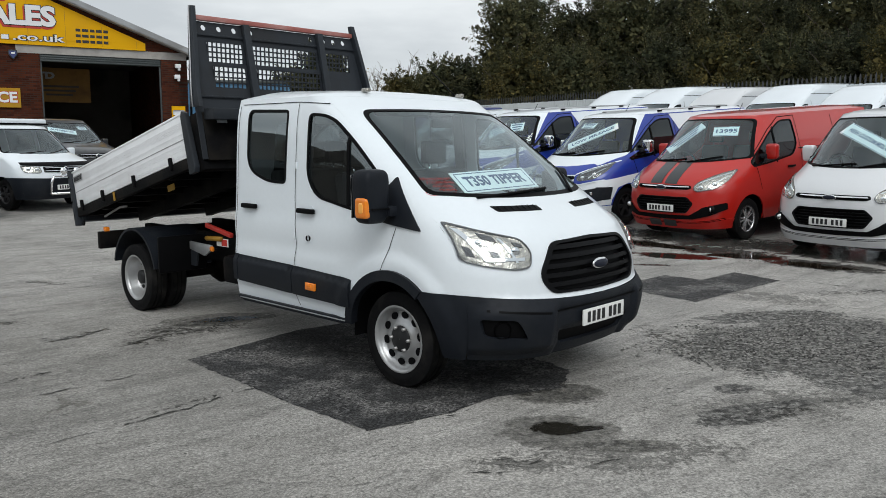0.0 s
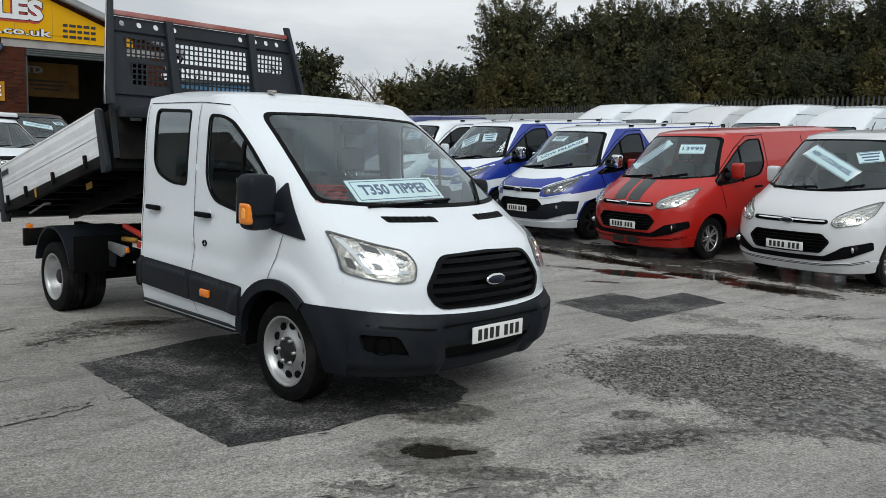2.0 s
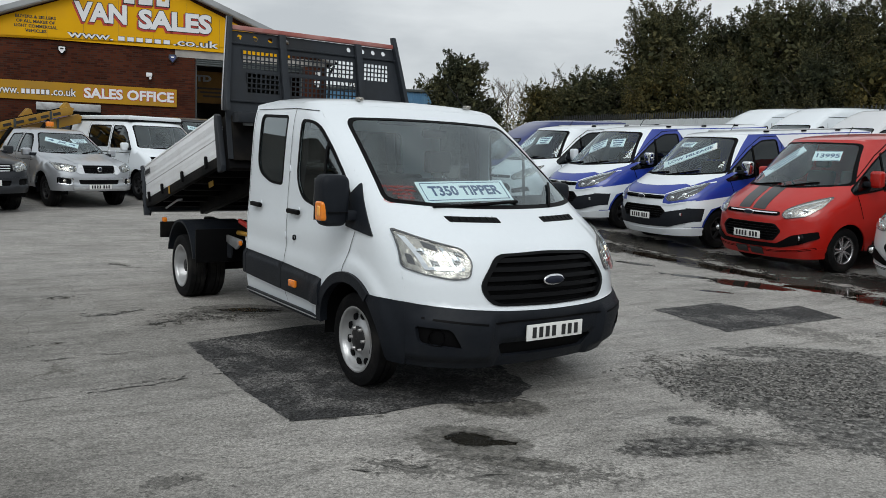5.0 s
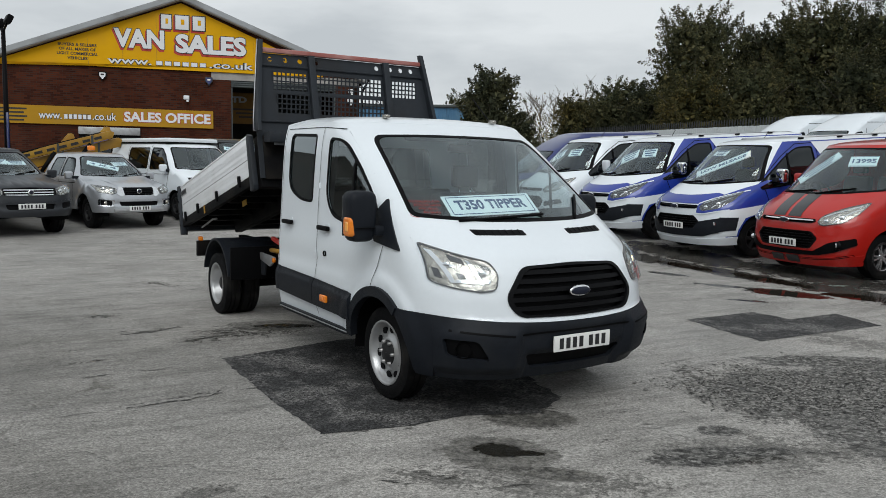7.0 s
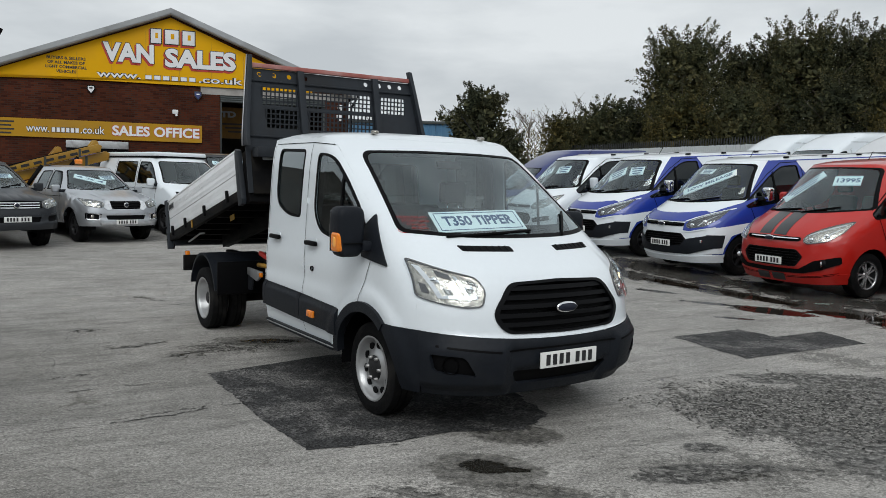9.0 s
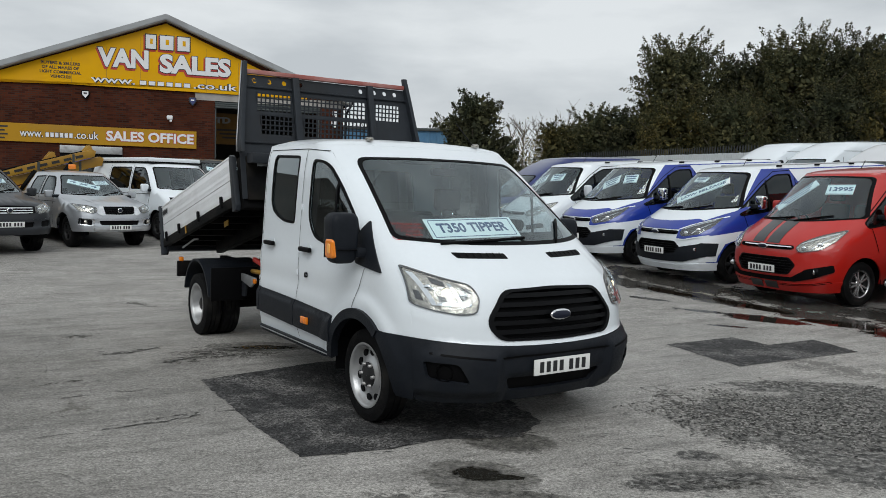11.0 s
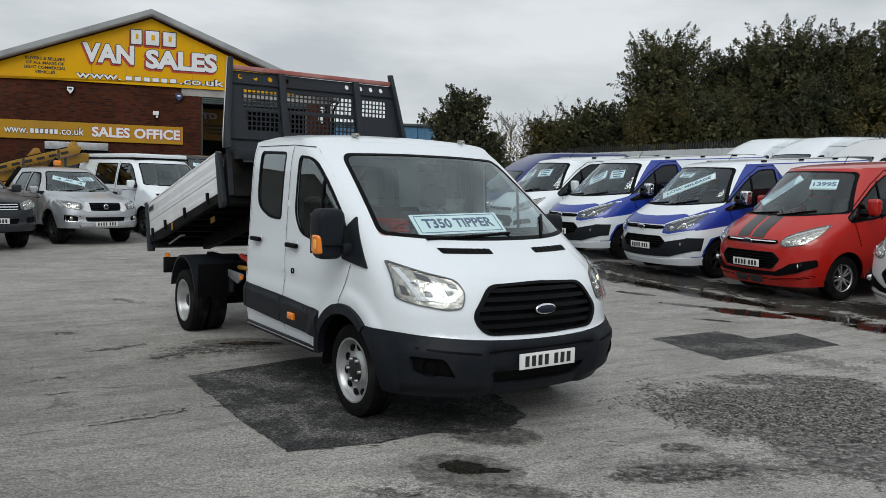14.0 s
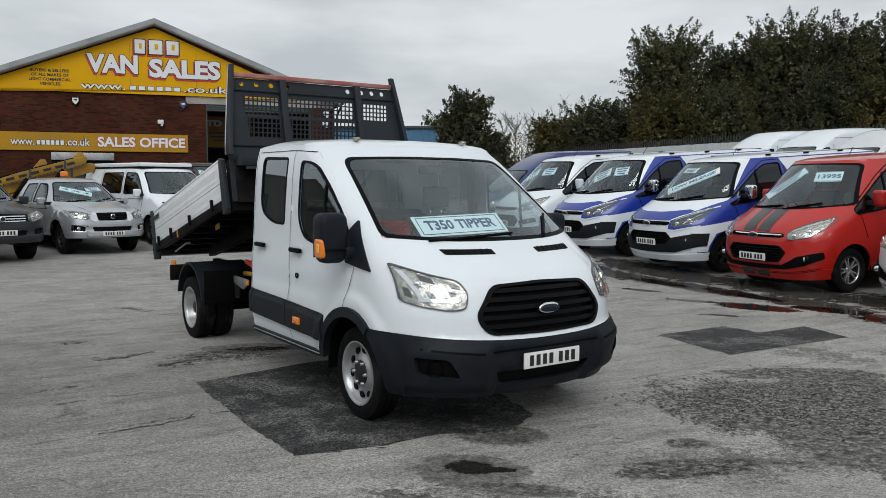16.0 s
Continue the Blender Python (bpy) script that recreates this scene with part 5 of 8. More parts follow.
    part("roof_lamp", soft_box((-0.80, sgn * 0.55, 2.135), (0.085, 0.05, 0.034), 0.6), M_REFLECTOR, truck, "small clear roof marker lamp")
# black strip that paints the shade along the bumper's crease
strip("crease_shade", SH, [(-0.9, 0.655), (-0.55, 0.62), (-0.33, 0.63), (0.33, 0.63), (0.55, 0.62), (0.9, 0.655)], 0.014, M_SEAL, truck, False, -1, 0.015)
part("aerial", tube([(-0.88, 0.60, 2.12), (-1.035, 0.60, 2.245), (-1.19, 0.60, 2.364)], 0.005, 6), M_SEAL, truck, "thin black roof aerial")
part("aerial_base", boxed((-0.88, 0.60, 2.122), (0.06, 0.035, 0.03), 0.012), M_SEAL, truck)
part("interior_mirror", boxed((-0.50, 0.0, 1.88), (0.04, 0.24, 0.07), 0.02), M_SEAL, truck)
part("overhead_console", boxed((-0.95, 0.0, 1.99), (0.3, 0.42, 0.08), 0.03), M_LINER, truck)
part("headliner", boxed((-1.42, 0, 2.06), (1.0, 1.4, 0.03), 0.01), M_LINER, truck)
for sgn in (-1, 1):
    part("door_trim", boxed((-1.0, sgn * 0.93, 1.0), (1.7, 0.04, 0.5), 0.02), M_TRIM, truck)
    part("b_pillar_trim", boxed((-1.11, sgn * 0.905, 1.62), (0.12, 0.05, 0.75), 0.02, Euler((radians(6 * sgn), 0, 0)).to_matrix()), M_TRIM, truck)

# the price board behind the windscreen
board_m = TRUCK_M @ Matrix.Translation((0.245, -0.215, 1.452))
ax = (Vector((0.27, 0.0, 1.54)) - Vector((0.45, 0.0, 1.40))).normalized()
rot = Matrix((Vector((0.10, 0.99, 0.02)).normalized(), ax, Vector((0.10, 0.99, 0.02)).normalized().cross(ax))).transposed().to_4x4()
sales_board = thing("sales_board", board_m @ rot, "white sales board with navy lettering behind the windscreen", "sign")
part("board", boxed((0, 0, 0), (0.78, 0.225, 0.006), 0.0025), M_CARD, sales_board)
for w_, h_, cx, cy in ((0.72, 0.006, 0, 0.092), (0.72, 0.006, 0, -0.092), (0.006, 0.178, 0.36, 0), (0.006, 0.178, -0.36, 0)):
    part("border_line", boxed((cx, cy, 0.0045), (w_, h_, 0.002)), M_NAVYINK, sales_board, smooth=False)
words("lettering", "T350 TIPPER", 0.14, M_NAVYINK, sales_board, pose(0, 0, 0.005), 0.004, 0.001, 0.62)
note = thing("red_note", TRUCK_M @ pose(0, 0, 0), "red handwriting on the windscreen glass", "writing")
rnd = random.Random(4)
for row in range(5):
    y, z = -0.85 + 0.016 * row, 1.478 - row * 0.024
    for k in range(4 - row // 2):
        w_ = rnd.uniform(0.022, 0.05)
        strip("pen_stroke", SH, [(y + w_ * j / 6, z + (0.009 if j % 2 else -0.007) * rnd.uniform(0.5, 1.2)) for j in range(7)], 0.0045, M_REDINK, note, False, -1, 0.001)
        y += w_ + 0.01
strip("pen_ring", SH, [(-0.86 + 0.028 * math.cos(a), 1.385 + 0.014 * math.sin(a)) for a in np.linspace(0, 2 * math.pi, 12)], 0.005, M_REDINK, note, False, -1, 0.001)

# chassis
AXLE = -3.86
for sgn in (-1, 1):
    part("chassis_rail", boxed((-3.3, sgn * 0.43, 0.62), (2.9, 0.08, 0.19), 0.01), M_CHASSIS, truck, "black chassis rail")
    part("subframe_rail", boxed((-3.5, sgn * 0.43, 0.76), (2.5, 0.09, 0.09), 0.01), M_CHASSIS, truck)
    part("mudguard", prism([(AXLE - 0.46 * math.cos(a), 0.36 + 0.5 * math.sin(a)) for a in np.linspace(0.25, math.pi - 0.25, 18)] + [(AXLE - 0.435 * math.cos(a), 0.36 + 0.475 * math.sin(a)) for a in np.linspace(math.pi - 0.25, 0.25, 18)], sgn * 1.05, sgn * 0.42), M_PLASTIC, truck, "black rear mudguard")
    part("mud_flap", boxed((-3.31, sgn * 0.8, 0.63), (0.03, 0.52, 0.36), 0.01), M_SEAL, truck, "black mud flap")
    for yy, st in ((0.95, "dish"), (0.735, "steel")):
        make_wheel(truck, AXLE, sgn * yy, 0.345, 0.232, 0.19, "dish", sgn, "rear_wheel")
    part("guard_bracket", boxed((-3.55, sgn * 0.62, 0.72), (0.06, 0.5, 0.05), 0.01), M_CHASSIS, truck)
part("rear_light_bar", boxed((-4.80, 0, 0.65), (0.06, 1.98, 0.19), 0.01), M_CHASSIS, truck, "black rear light bar")
for sgn in (-1, 1):
    part("rear_lamp", boxed((-4.84, sgn * 0.8, 0.65), (0.05, 0.34, 0.12), 0.015), M_REDHOIST, truck, "red rear lamp cluster")
    part("end_outline_lamp", boxed((-4.5, sgn * 1.03, 0.80), (0.06, 0.05, 0.05), 0.012), M_AMBER, truck, "small amber marker lamp")
    part("light_bar_bracket", boxed((-4.60, sgn * 0.7, 0.64), (0.42, 0.06, 0.14), 0.01), M_CHASSIS, truck)
part("rear_axle", tube([(AXLE, -0.7, 0.345), (AXLE, 0.7, 0.345)], 0.07, 12), M_CHASSIS, truck, "black rear axle")
part("differential", lathe([(0.002, -0.17), (0.1, -0.15), (0.17, -0.06), (0.17, 0.06), (0.1, 0.15), (0.002, 0.17)], 18), M_CHASSIS, truck).location = (AXLE, 0, 0.345)
part("prop_shaft", tube([(-3.9, 0, 0.36), (-1.7, 0, 0.46)], 0.045, 10), M_CHASSIS, truck)
part("fuel_tank", boxed((-2.35, -0.66, 0.55), (0.45, 0.3, 0.26), 0.05), M_CHASSIS, truck, "black fuel tank")
part("bracket_plate", prism([(-3.36, 0.745), (-2.9, 0.735), (-2.88, 0.70), (-3.02, 0.62), (-3.36, 0.68)], -0.73, -0.705, 0.004), M_GALV, truck, "grey steel bracket")
part("bracket_web", prism([(-3.32, 0.66), (-3.16, 0.64), (-3.2, 0.50), (-3.3, 0.50)], -0.72, -0.70), M_STEELGREY, truck)
part("side_reflector", boxed((-2.84, -0.75, 0.708), (0.05, 0.03, 0.05), 0.012), M_AMBER, truck, "amber side marker")
part("side_marker_arm", boxed((-2.84, -0.70, 0.70), (0.03, 0.1, 0.02), 0.004), M_CHASSIS, truck)
part("hoist_arm", boxed((-2.82, -0.68, 0.885), (0.46, 0.04, 0.045), 0.012, Euler((0, radians(9), 0)).to_matrix()), M_REDHOIST, truck, "red hoist arm")
part("safety_prop", tube([(-2.98, -0.72, 0.80), (-2.72, -0.72, 0.81)], 0.024, 10), M_YELLOWPAINT, truck, "yellow safety prop")
part("warning_label", boxed((-2.73, -0.70, 0.775), (0.20, 0.006, 0.075), 0.0), M_PLATE, truck, "white warning label")
part("warning_mark", boxed((-2.69, -0.705, 0.775), (0.09, 0.004, 0.06), 0.0), M_REDHOIST, truck)
part("hydraulic_ram", tube([(-2.9, 0, 0.55), (-3.2, 0, 1.2)], 0.07, 14), M_CHASSIS, truck, "black hydraulic ram")
part("ram_rod", tube([(-3.2, 0, 1.2), (-3.28, 0, 1.36)], 0.045, 12), M_CHROME, truck)
for x in (-2.2, -2.9, -4.5):
    part("cross_member", boxed((x, 0, 0.62), (0.1, 0.84, 0.12), 0.01), M_CHASSIS, truck)

# tipping body, raised about its rear hinge
TILT_DEG = 13.6
BED = Matrix.Translation((-5.15, 0, 0.86)) @ Matrix.Rotation(radians(-TILT_DEG), 4, "Y")


def bed_part(name, bm, mat, label="", smooth=True, parent=None):
    ob = part(name, bm, mat, parent or truck, label, smooth)
    if not parent:
        ob.matrix_local = BED
    return ob


bed_part("bed_floor", boxed((1.33, 0, 0.105), (2.62, 2.06, 0.04), 0.006), M_TIPGREY, "dark steel tipper floor")
for sgn in (-1, 1):
    bed_part("bed_side_rail", boxed((1.33, sgn * 1.035, 0.075), (2.66, 0.06, 0.10), 0.01), M_CHASSIS, "dark grey bed rail")
    bed_part("bed_runner", boxed((1.45, sgn * 0.43, -0.02), (2.4, 0.09, 0.16), 0.01), M_CHASSIS)
    ds = bed_part("dropside", boxed((1.31, sgn * 1.045, 0.33), (2.54, 0.025, 0.40), 0.006), M_ALU, "white ribbed aluminium dropside")
    for k, w in enumerate((0.155, 0.17, 0.215, 0.23, 0.245, 0.26, 0.34, 0.355, 0.40, 0.415, 0.43, 0.445, 0.46)):
        bed_part("rib", boxed((1.31, sgn * 1.0585, w), (2.53, 0.004, 0.006), 0.001), M_ALU, parent=ds)
    bed_part("side_joint", boxed((1.31, sgn * 1.058, 0.30), (2.54, 0.003, 0.009), 0.0), M_GALV, parent=ds)
    bed_part("top_edge", boxed((1.31, sgn * 1.045, 0.53), (2.56, 0.04, 0.02), 0.006), M_ALU, parent=ds)
    bed_part("maker_plate", boxed((0.17, sgn * 1.063, 0.44), (0.24, 0.004, 0.075), 0.0), M_GALV, parent=ds)
    for k in range(7):
        bed_part("letter_bar", boxed((0.085 + 0.03 * k, sgn * 1.0665, 0.44), (0.02, 0.003, 0.05), 0.0), M_INK, parent=ds, smooth=False)
    for u in (0.2, 0.75, 1.5, 2.28):
        h = bed_part("dropside_hinge", boxed((u, sgn * 1.072, 0.13), (0.04, 0.03, 0.12), 0.008), M_SEAL, "black dropside hinge")
    bed_part("hinge_tab", boxed((1.02, sgn * 1.075, 0.07), (0.035, 0.01, 0.09), 0.004), M_YELLOWPAINT)
    bed_part("rear_post", boxed((0.0, sgn * 1.05, 0.24), (0.07, 0.08, 0.62), 0.012), M_TIPGREY, "dark grey rear corner post")
    for w in (0.05, 0.2, 0.35, 0.48):
        bed_part("post_hole", lathe([(0.002, 0.004), (0.012, 0.004), (0.012, -0.004)], 10), M_SEAL).matrix_local = BED @ Matrix.Translation((0.0, sgn * 1.092, w)) if sgn > 0 else BED @ Matrix.Translation((0.0, -1.092, w))
    bed_part("rope_hook", tube([(0.12, sgn * 1.04, -0.02), (0.12, sgn * 1.04, -0.06), (0.09, sgn * 1.04, -0.08), (0.06, sgn * 1.04, -0.06)], 0.008, 6), M_CHASSIS)
    bed_part("front_post", prism([(2.58, -0.03), (2.68, -0.03), (2.70, 0.02), (2.66, 0.52), (2.61, 0.55), (2.58, 0.5)], sgn * 1.072, sgn * 1.02, 0.008), M_TIPGREY, "dark grey front corner post")
    pr = [(-2.50, 2.04), (-2.535, 2.16), (-2.57, 2.30), (-2.64, 2.62), (-2.68, 2.80), (-2.71, 2.95)]
    pw = [0.14, 0.11, 0.09, 0.075, 0.06, 0.04]
    outl = [(x + w / 2, z) for (x, z), w in zip(pr, pw)] + [(x - w / 2 - 0.02, z) for (x, z), w in reversed(list(zip(pr, pw)))]
    bm = prism(outl, sgn * 1.06, sgn * 1.015, 0.008)
    for v in bm.verts:
        v.co.y -= sgn * 0.105 * max(0.0, min(1.0, (v.co.z - 2.1) / 0.85))
    part("headboard_post", bm, M_TIPGREY, truck, "curved dark grey headboard post")
    edge = [(x - w / 4, sgn * (1.066 - 0.105 * max(0.0, min(1.0, (z - 2.1) / 0.85))), z) for (x, z), w in zip(pr, pw)]
    part("post_edge", tube(edge, 0.007, 8), M_GALV if sgn < 0 else M_TIPGREY, truck, "thin pale post edge")
for u in np.linspace(0.15, 2.5, 7):
    bed_part("bed_cross_bearer", boxed((float(u), 0, 0.05), (0.06, 2.0, 0.07), 0.008), M_CHASSIS)
bed_part("tailgate", boxed((0.0, 0, 0.33), (0.03, 2.0, 0.42), 0.006), M_ALU, "white aluminium tailgate")
bed_part("tailgate_handle", tube([(0.45, -0.95, -0.05), (0.75, -0.9, 0.0), (0.9, -0.9, -0.02)], 0.012, 6), M_GALV)
bed_part("bed_label", boxed((1.9, -0.9, -0.02), (0.14, 0.004, 0.06), 0.0), M_YELLOWPAINT)
# filler box added to darken the gap between tray and headboard
bed_part("gap_filler", boxed((2.70, 0, 0.24), (0.13, 2.02, 0.52), 0.008), M_CHASSIS, "black filler added for the dark gap between tray and headboard")
bed_part("rear_bearer", boxed((0.02, 0, 0.03), (0.1, 2.06, 0.12), 0.01), M_TIPGREY)


def board_x(z):
    return float(np.interp(z, (1.5, 2.2, 2.95), (-2.43, -2.585, -2.75)))


def mesh_hole(y0, y1, z0, z1):
    return [(y0, z0), (y1, z0), (y1, z1), (y0, z1)]


WINDOWS = [(-0.82, -0.45, 2.455, 2.64), (-0.79, -0.45, 2.225, 2.42), (-0.35, 0.42, 2.455, 2.64), (-0.32, 0.43, 2.225, 2.42), (0.54, 0.85, 2.455, 2.64)]
patch("headboard", [(-1.03, 1.58), (1.03, 1.58), (1.03, 2.1), (0.95, 2.82), (-0.95, 2.82), (-1.03, 2.1)], lambda a, b: (board_x(b), a, b), M_TIPGREY, truck, [mesh_hole(*w) for w in WINDOWS] + [[(y + 0.026 * math.cos(a), 2.765 + 0.026 * math.sin(a)) for a in np.linspace(0, 2 * math.pi, 13)[:-1]] for y in (-0.83, -0.67, -0.51, -0.33, 0.38, 0.55, 0.68, 0.81)], 0.09, 0.012, (-6, 0, 2), "dark grey steel headboard with mesh windows")
for y0, y1, z0, z1 in WINDOWS:
    bm = bmesh.new()
    ny, nz = round((y1 - y0) / 0.0475), round((z1 - z0) / 0.0475)
    for k in range(ny + 1):
        box(bm, (board_x((z0 + z1) / 2), y0 + (y1 - y0) * k / ny, (z0 + z1) / 2), (0.008, 0.013, z1 - z0 + 0.01))
    for k in range(nz + 1):
        box(bm, (board_x((z0 + z1) / 2) + 0.002, (y0 + y1) / 2, z0 + (z1 - z0) * k / nz), (0.008, y1 - y0 + 0.01, 0.013))
    part("window_mesh", bm, M_TIPGREY, truck, "dark square steel mesh", False)
for y in (-0.40, 0.475):
    part("headboard_rib", prism([(board_x(z) + 0.012, z) for z in (1.6, 2.0, 2.3, 2.6, 2.83)] + [(board_x(z) + 0.06, z) for z in (2.83, 2.6, 2.3, 2.0, 1.6)], y - 0.035, y + 0.035, 0.006), M_TIPGREY, truck, "dark grey upright rib")
for z in (2.70, 2.14):
    part("headboard_fold", boxed((board_x(z) + 0.016, 0, z), (0.014, 1.96, 0.018), 0.005), M_TIPGREY, truck)
part("headboard_bar", boxed((board_x(2.84), 0, 2.85), (0.07, 1.87, 0.045), 0.012), M_REDSTEEL, truck, "faded red top bar")
part("headboard_beam", boxed((-2.42, 0, 1.98), (0.16, 1.96, 0.10), 0.012), M_TIPGREY, truck, "dark headboard beam")
part("lower_headboard", boxed((-2.50, 0, 1.78), (0.04, 1.96, 0.44), 0.008, Euler((0, radians(-14), 0)).to_matrix()), M_CHASSIS, truck)
part("id_plate", boxed((-2.40, -0.86, 1.92), (0.006, 0.1, 0.035), 0.0, Euler((0, radians(-14), 0)).to_matrix()), M_GALV, truck, "small grey label plate")

# ---- the row of vans ----
VAN_SHELL = Shell(
    [(.2, .86), (.35, .95), (.55, .99), (.75, .98), (.9, .97), (.98, .93), (1.07, .84), (1.16, .71), (1.25, .55), (1.30, .46), (1.55, .16), (1.8, -.14), (1.93, -.32), (1.97, -.40)],
    [(.2, .9), (.45, .97), (.7, .993), (1.0, .99), (1.3, .965), (1.55, .90), (1.8, .83), (1.97, .77)],
    [(.2, .62), (.9, .75), (1.05, .95), (1.3, 1.1), (1.97, .8)], [(.2, 2.7), (.9, 2.5), (1.2, 2.4), (1.97, 2.6)])
V_DOORWIN = rounded([(-1.40, 1.875, .06), (-1.02, 1.87, .12), (-0.72, 1.72, .2), (-0.06, 1.24, .05), (-0.10, 1.16, .04), (-0.62, 1.20, .1), (-1.24, 1.28, .1), (-1.42, 1.46, .1)], 0.06)
V_SCREEN = rounded([(0.70, 1.915, .08), (0.3, 1.935, .2), (-0.3, 1.935, .2), (-0.70, 1.915, .08), (-0.915, 1.305, .05), (-0.45, 1.27, .3), (0.0, 1.26, .3), (0.45, 1.27, .3), (0.915, 1.305, .05)], 0.1)
V_UPPER = rounded(mirrored([(0.0, 0.945), (0.50, 0.94), (0.52, 0.90), (0.47, 0.88), (0.0, 0.878)]), 0.02)
V_LAMP = rounded([(0.895, 1.165, .03), (0.72, 1.085, .1), (0.575, 0.985, .04), (0.54, 0.90, .04), (0.60, 0.84, .05), (0.84, 0.885, .05), (0.905, 1.0, .03)], 0.04)
V_MOUTH = rounded(mirrored([(0.0, 0.76), (0.46, 0.76), (0.565, 0.655), (0.46, 0.505), (0.0, 0.495)]), 0.035)


def custom_spec(body, **more):
    s = dict(shell=VAN_SHELL, rear=-3.93, top=1.97, crown=0.075, sill=0.30, low=0.24, bump_side=0.50, bump_front=0.46, arch=0.405, wheel_r=0.335, rim_r=0.215, wheel_w=0.215, rim="alloy", base=2.933,
             paint=body, bumper=M_PLASTIC, windows=[(V_DOORWIN, M_TINT, "door_window")], screen=V_SCREEN, grilles=[(V_UPPER, [(0.92, 0.018)]), (V_MOUTH, [(0.545, 0.012), (0.585, 0.012), (0.625, 0.012), (0.665, 0.012), (0.705, 0.012)])],
             intakes=[rounded([(0.62, 0.60), (0.90, 0.66), (0.92, 0.55), (0.62, 0.50)], 0.03), rounded([(-0.62, 0.60), (-0.90, 0.66), (-0.92, 0.55), (-0.62, 0.50)], 0.03)][:0],
             lamp=V_LAMP, bulbs=[(0.80, 0.95, 0.045, False), (0.65, 0.90, 0.04, False)], lamp_ribs=[[(0.87, 1.06), (0.855, 1.06), (0.73, 0.90), (0.745, 0.895)], [(0.86, 1.12), (0.60, 0.98), (0.60, 0.965), (0.86, 1.105)]],
             dash=(0.15, 1.25), seats=[(-0.75, -0.45, 0.8), (-0.75, 0.35, 0.8, 0.62, 0.8)], wheel_at=(-0.25, -0.45, 1.24), mirror=(-0.45, 0.97, 1.39, (0.13, 0.2, 0.25)), plate_z=0.575, badge_z=0.91, step=0.11)
    s.update(more)
    return s


def place(px, py, turn, overhang=1.10):
    """The pose of a vehicle from the place of its number plate and its heading in degrees."""
    a = radians(turn)
    x, y = px - overhang * math.cos(a), py - overhang * math.sin(a)
    return pose(x, y, lie(x, y), 0, 3.6, turn) @ Matrix.Scale(1.07, 4)


def van_details(root, sh, seam_mat=M_SEAL, rails=True, corners=True):
    for sgn in (-1, 1):
        for seam in ([(-1.48, 1.94), (-1.49, 0.34)], [(-0.15, 1.2), (-0.3, 0.8)], [(-1.48, 1.93), (-1.0, 1.92), (-0.66, 1.73), (-0.1, 1.30)], [(-3.8, 1.36), (-1.4, 1.38)], [(-2.65, 1.9), (-2.65, 0.4)]):
            strip("shut_line", sh, seam, 0.012, seam_mat, root, True, sgn)
        patch("window_divider", [(-0.80, 1.78), (-0.765, 1.76), (-0.74, 1.19), (-0.78, 1.19)], lambda a, b: sh.side(a, b, sgn, 0.002), M_SEAL, root, (), 0.1, 0.008, (-1, 0, 1))
        part("door_handle", boxed(sh.side(-1.15, 1.1, sgn, 0.02), (0.2, 0.03, 0.035), 0.012), M_SEAL, root)
        if not corners:
            continue
        # lower corner grilles of the bumper
        ci = patch("corner_intake", rounded([(sgn * 0.585, 0.64), (sgn * 0.90, 0.70), (sgn * 0.925, 0.60), (sgn * 0.60, 0.54)], 0.025), lambda a, b: sh.front(a, b, 0.006), M_SEAL, root, (), 0.08, 0.01, (-1, 0, 0.6), "black corner intake")
        part("fog_lamp", boxed(sh.front(sgn * 0.80, 0.625, 0.012), (0.03, 0.06, 0.06), 0.014), M_CHROME, ci)
    if rails:
        for sgn in (-1, 1):
            for x0 in (-1.25, -2.2, -3.1):
                part("roof_rail_mount", boxed((x0, sgn * 0.70, 2.015), (0.12, 0.035, 0.035), 0.012), M_SEAL, root, "black roof rail mount")
            part("roof_rail", tube([(-1.2, sgn * 0.7, 2.035), (-3.2, sgn * 0.7, 2.035)], 0.012, 6), M_GALV, root)
    part("aerial", tube([(-0.98, 0.1, 2.03), (-1.08, 0.1, 2.16)], 0.006, 6), M_SEAL, root)


def dash_card(root, sh, y, z, w, h, turn, text, ink=M_NAVYINK, size=0.1, name="price_card"):
    """A card inside the windscreen, leaning with it."""
    p0, py, pz = Vector(sh.front(y, z, -0.07)), Vector(sh.front(y + 0.05, z, -0.07)), Vector(sh.front(y, z + 0.05, -0.07))
    ex, ez = (py - p0).normalized(), (pz - p0).normalized()
    n = ex.cross(ez).normalized()
    ez = n.cross(ex)
    m = Matrix.Translation(p0) @ Matrix((ex, ez, n)).transposed().to_4x4() @ Matrix.Rotation(radians(turn), 4, "Z")
    c = part(name, boxed((0, 0, 0), (w, h, 0.005), 0.002), M_CARD, root, "white sales card behind the windscreen")
    c.matrix_local = m
    if text:
        words("lettering", text, size, ink, c, pose(0, 0, 0.004), 0.003, 0.0008, w * 0.84)
    else:
        for k in range(3):
            part("text_bar", boxed((0, h * (0.27 - 0.27 * k), 0.004), (w * (0.8 - 0.12 * k), h * 0.13, 0.002)), ink, c, smooth=False)
    for sy in (-1, 1):
        part("card_border", boxed((0, sy * h * 0.45, 0.0035), (w * 0.96, h * 0.035, 0.002)), ink, c, smooth=False)
    return c


def on_front(root, sh, name, pts, mat, out=0.004, label="", holes=()):
    return patch(name, pts, lambda a, b: sh.front(a, b, out), mat, root, holes, 0.045, 0.003, (-1, 0, 0.8), label)


def on_flank(root, sh, name, pts, mat, out=0.004, label=""):
    for sgn in (-1, 1):
        patch(name, pts, lambda a, b: sh.side(a, b, sgn, out), mat, root, (), 0.09, 0.003, (-1, 0, 1), label)


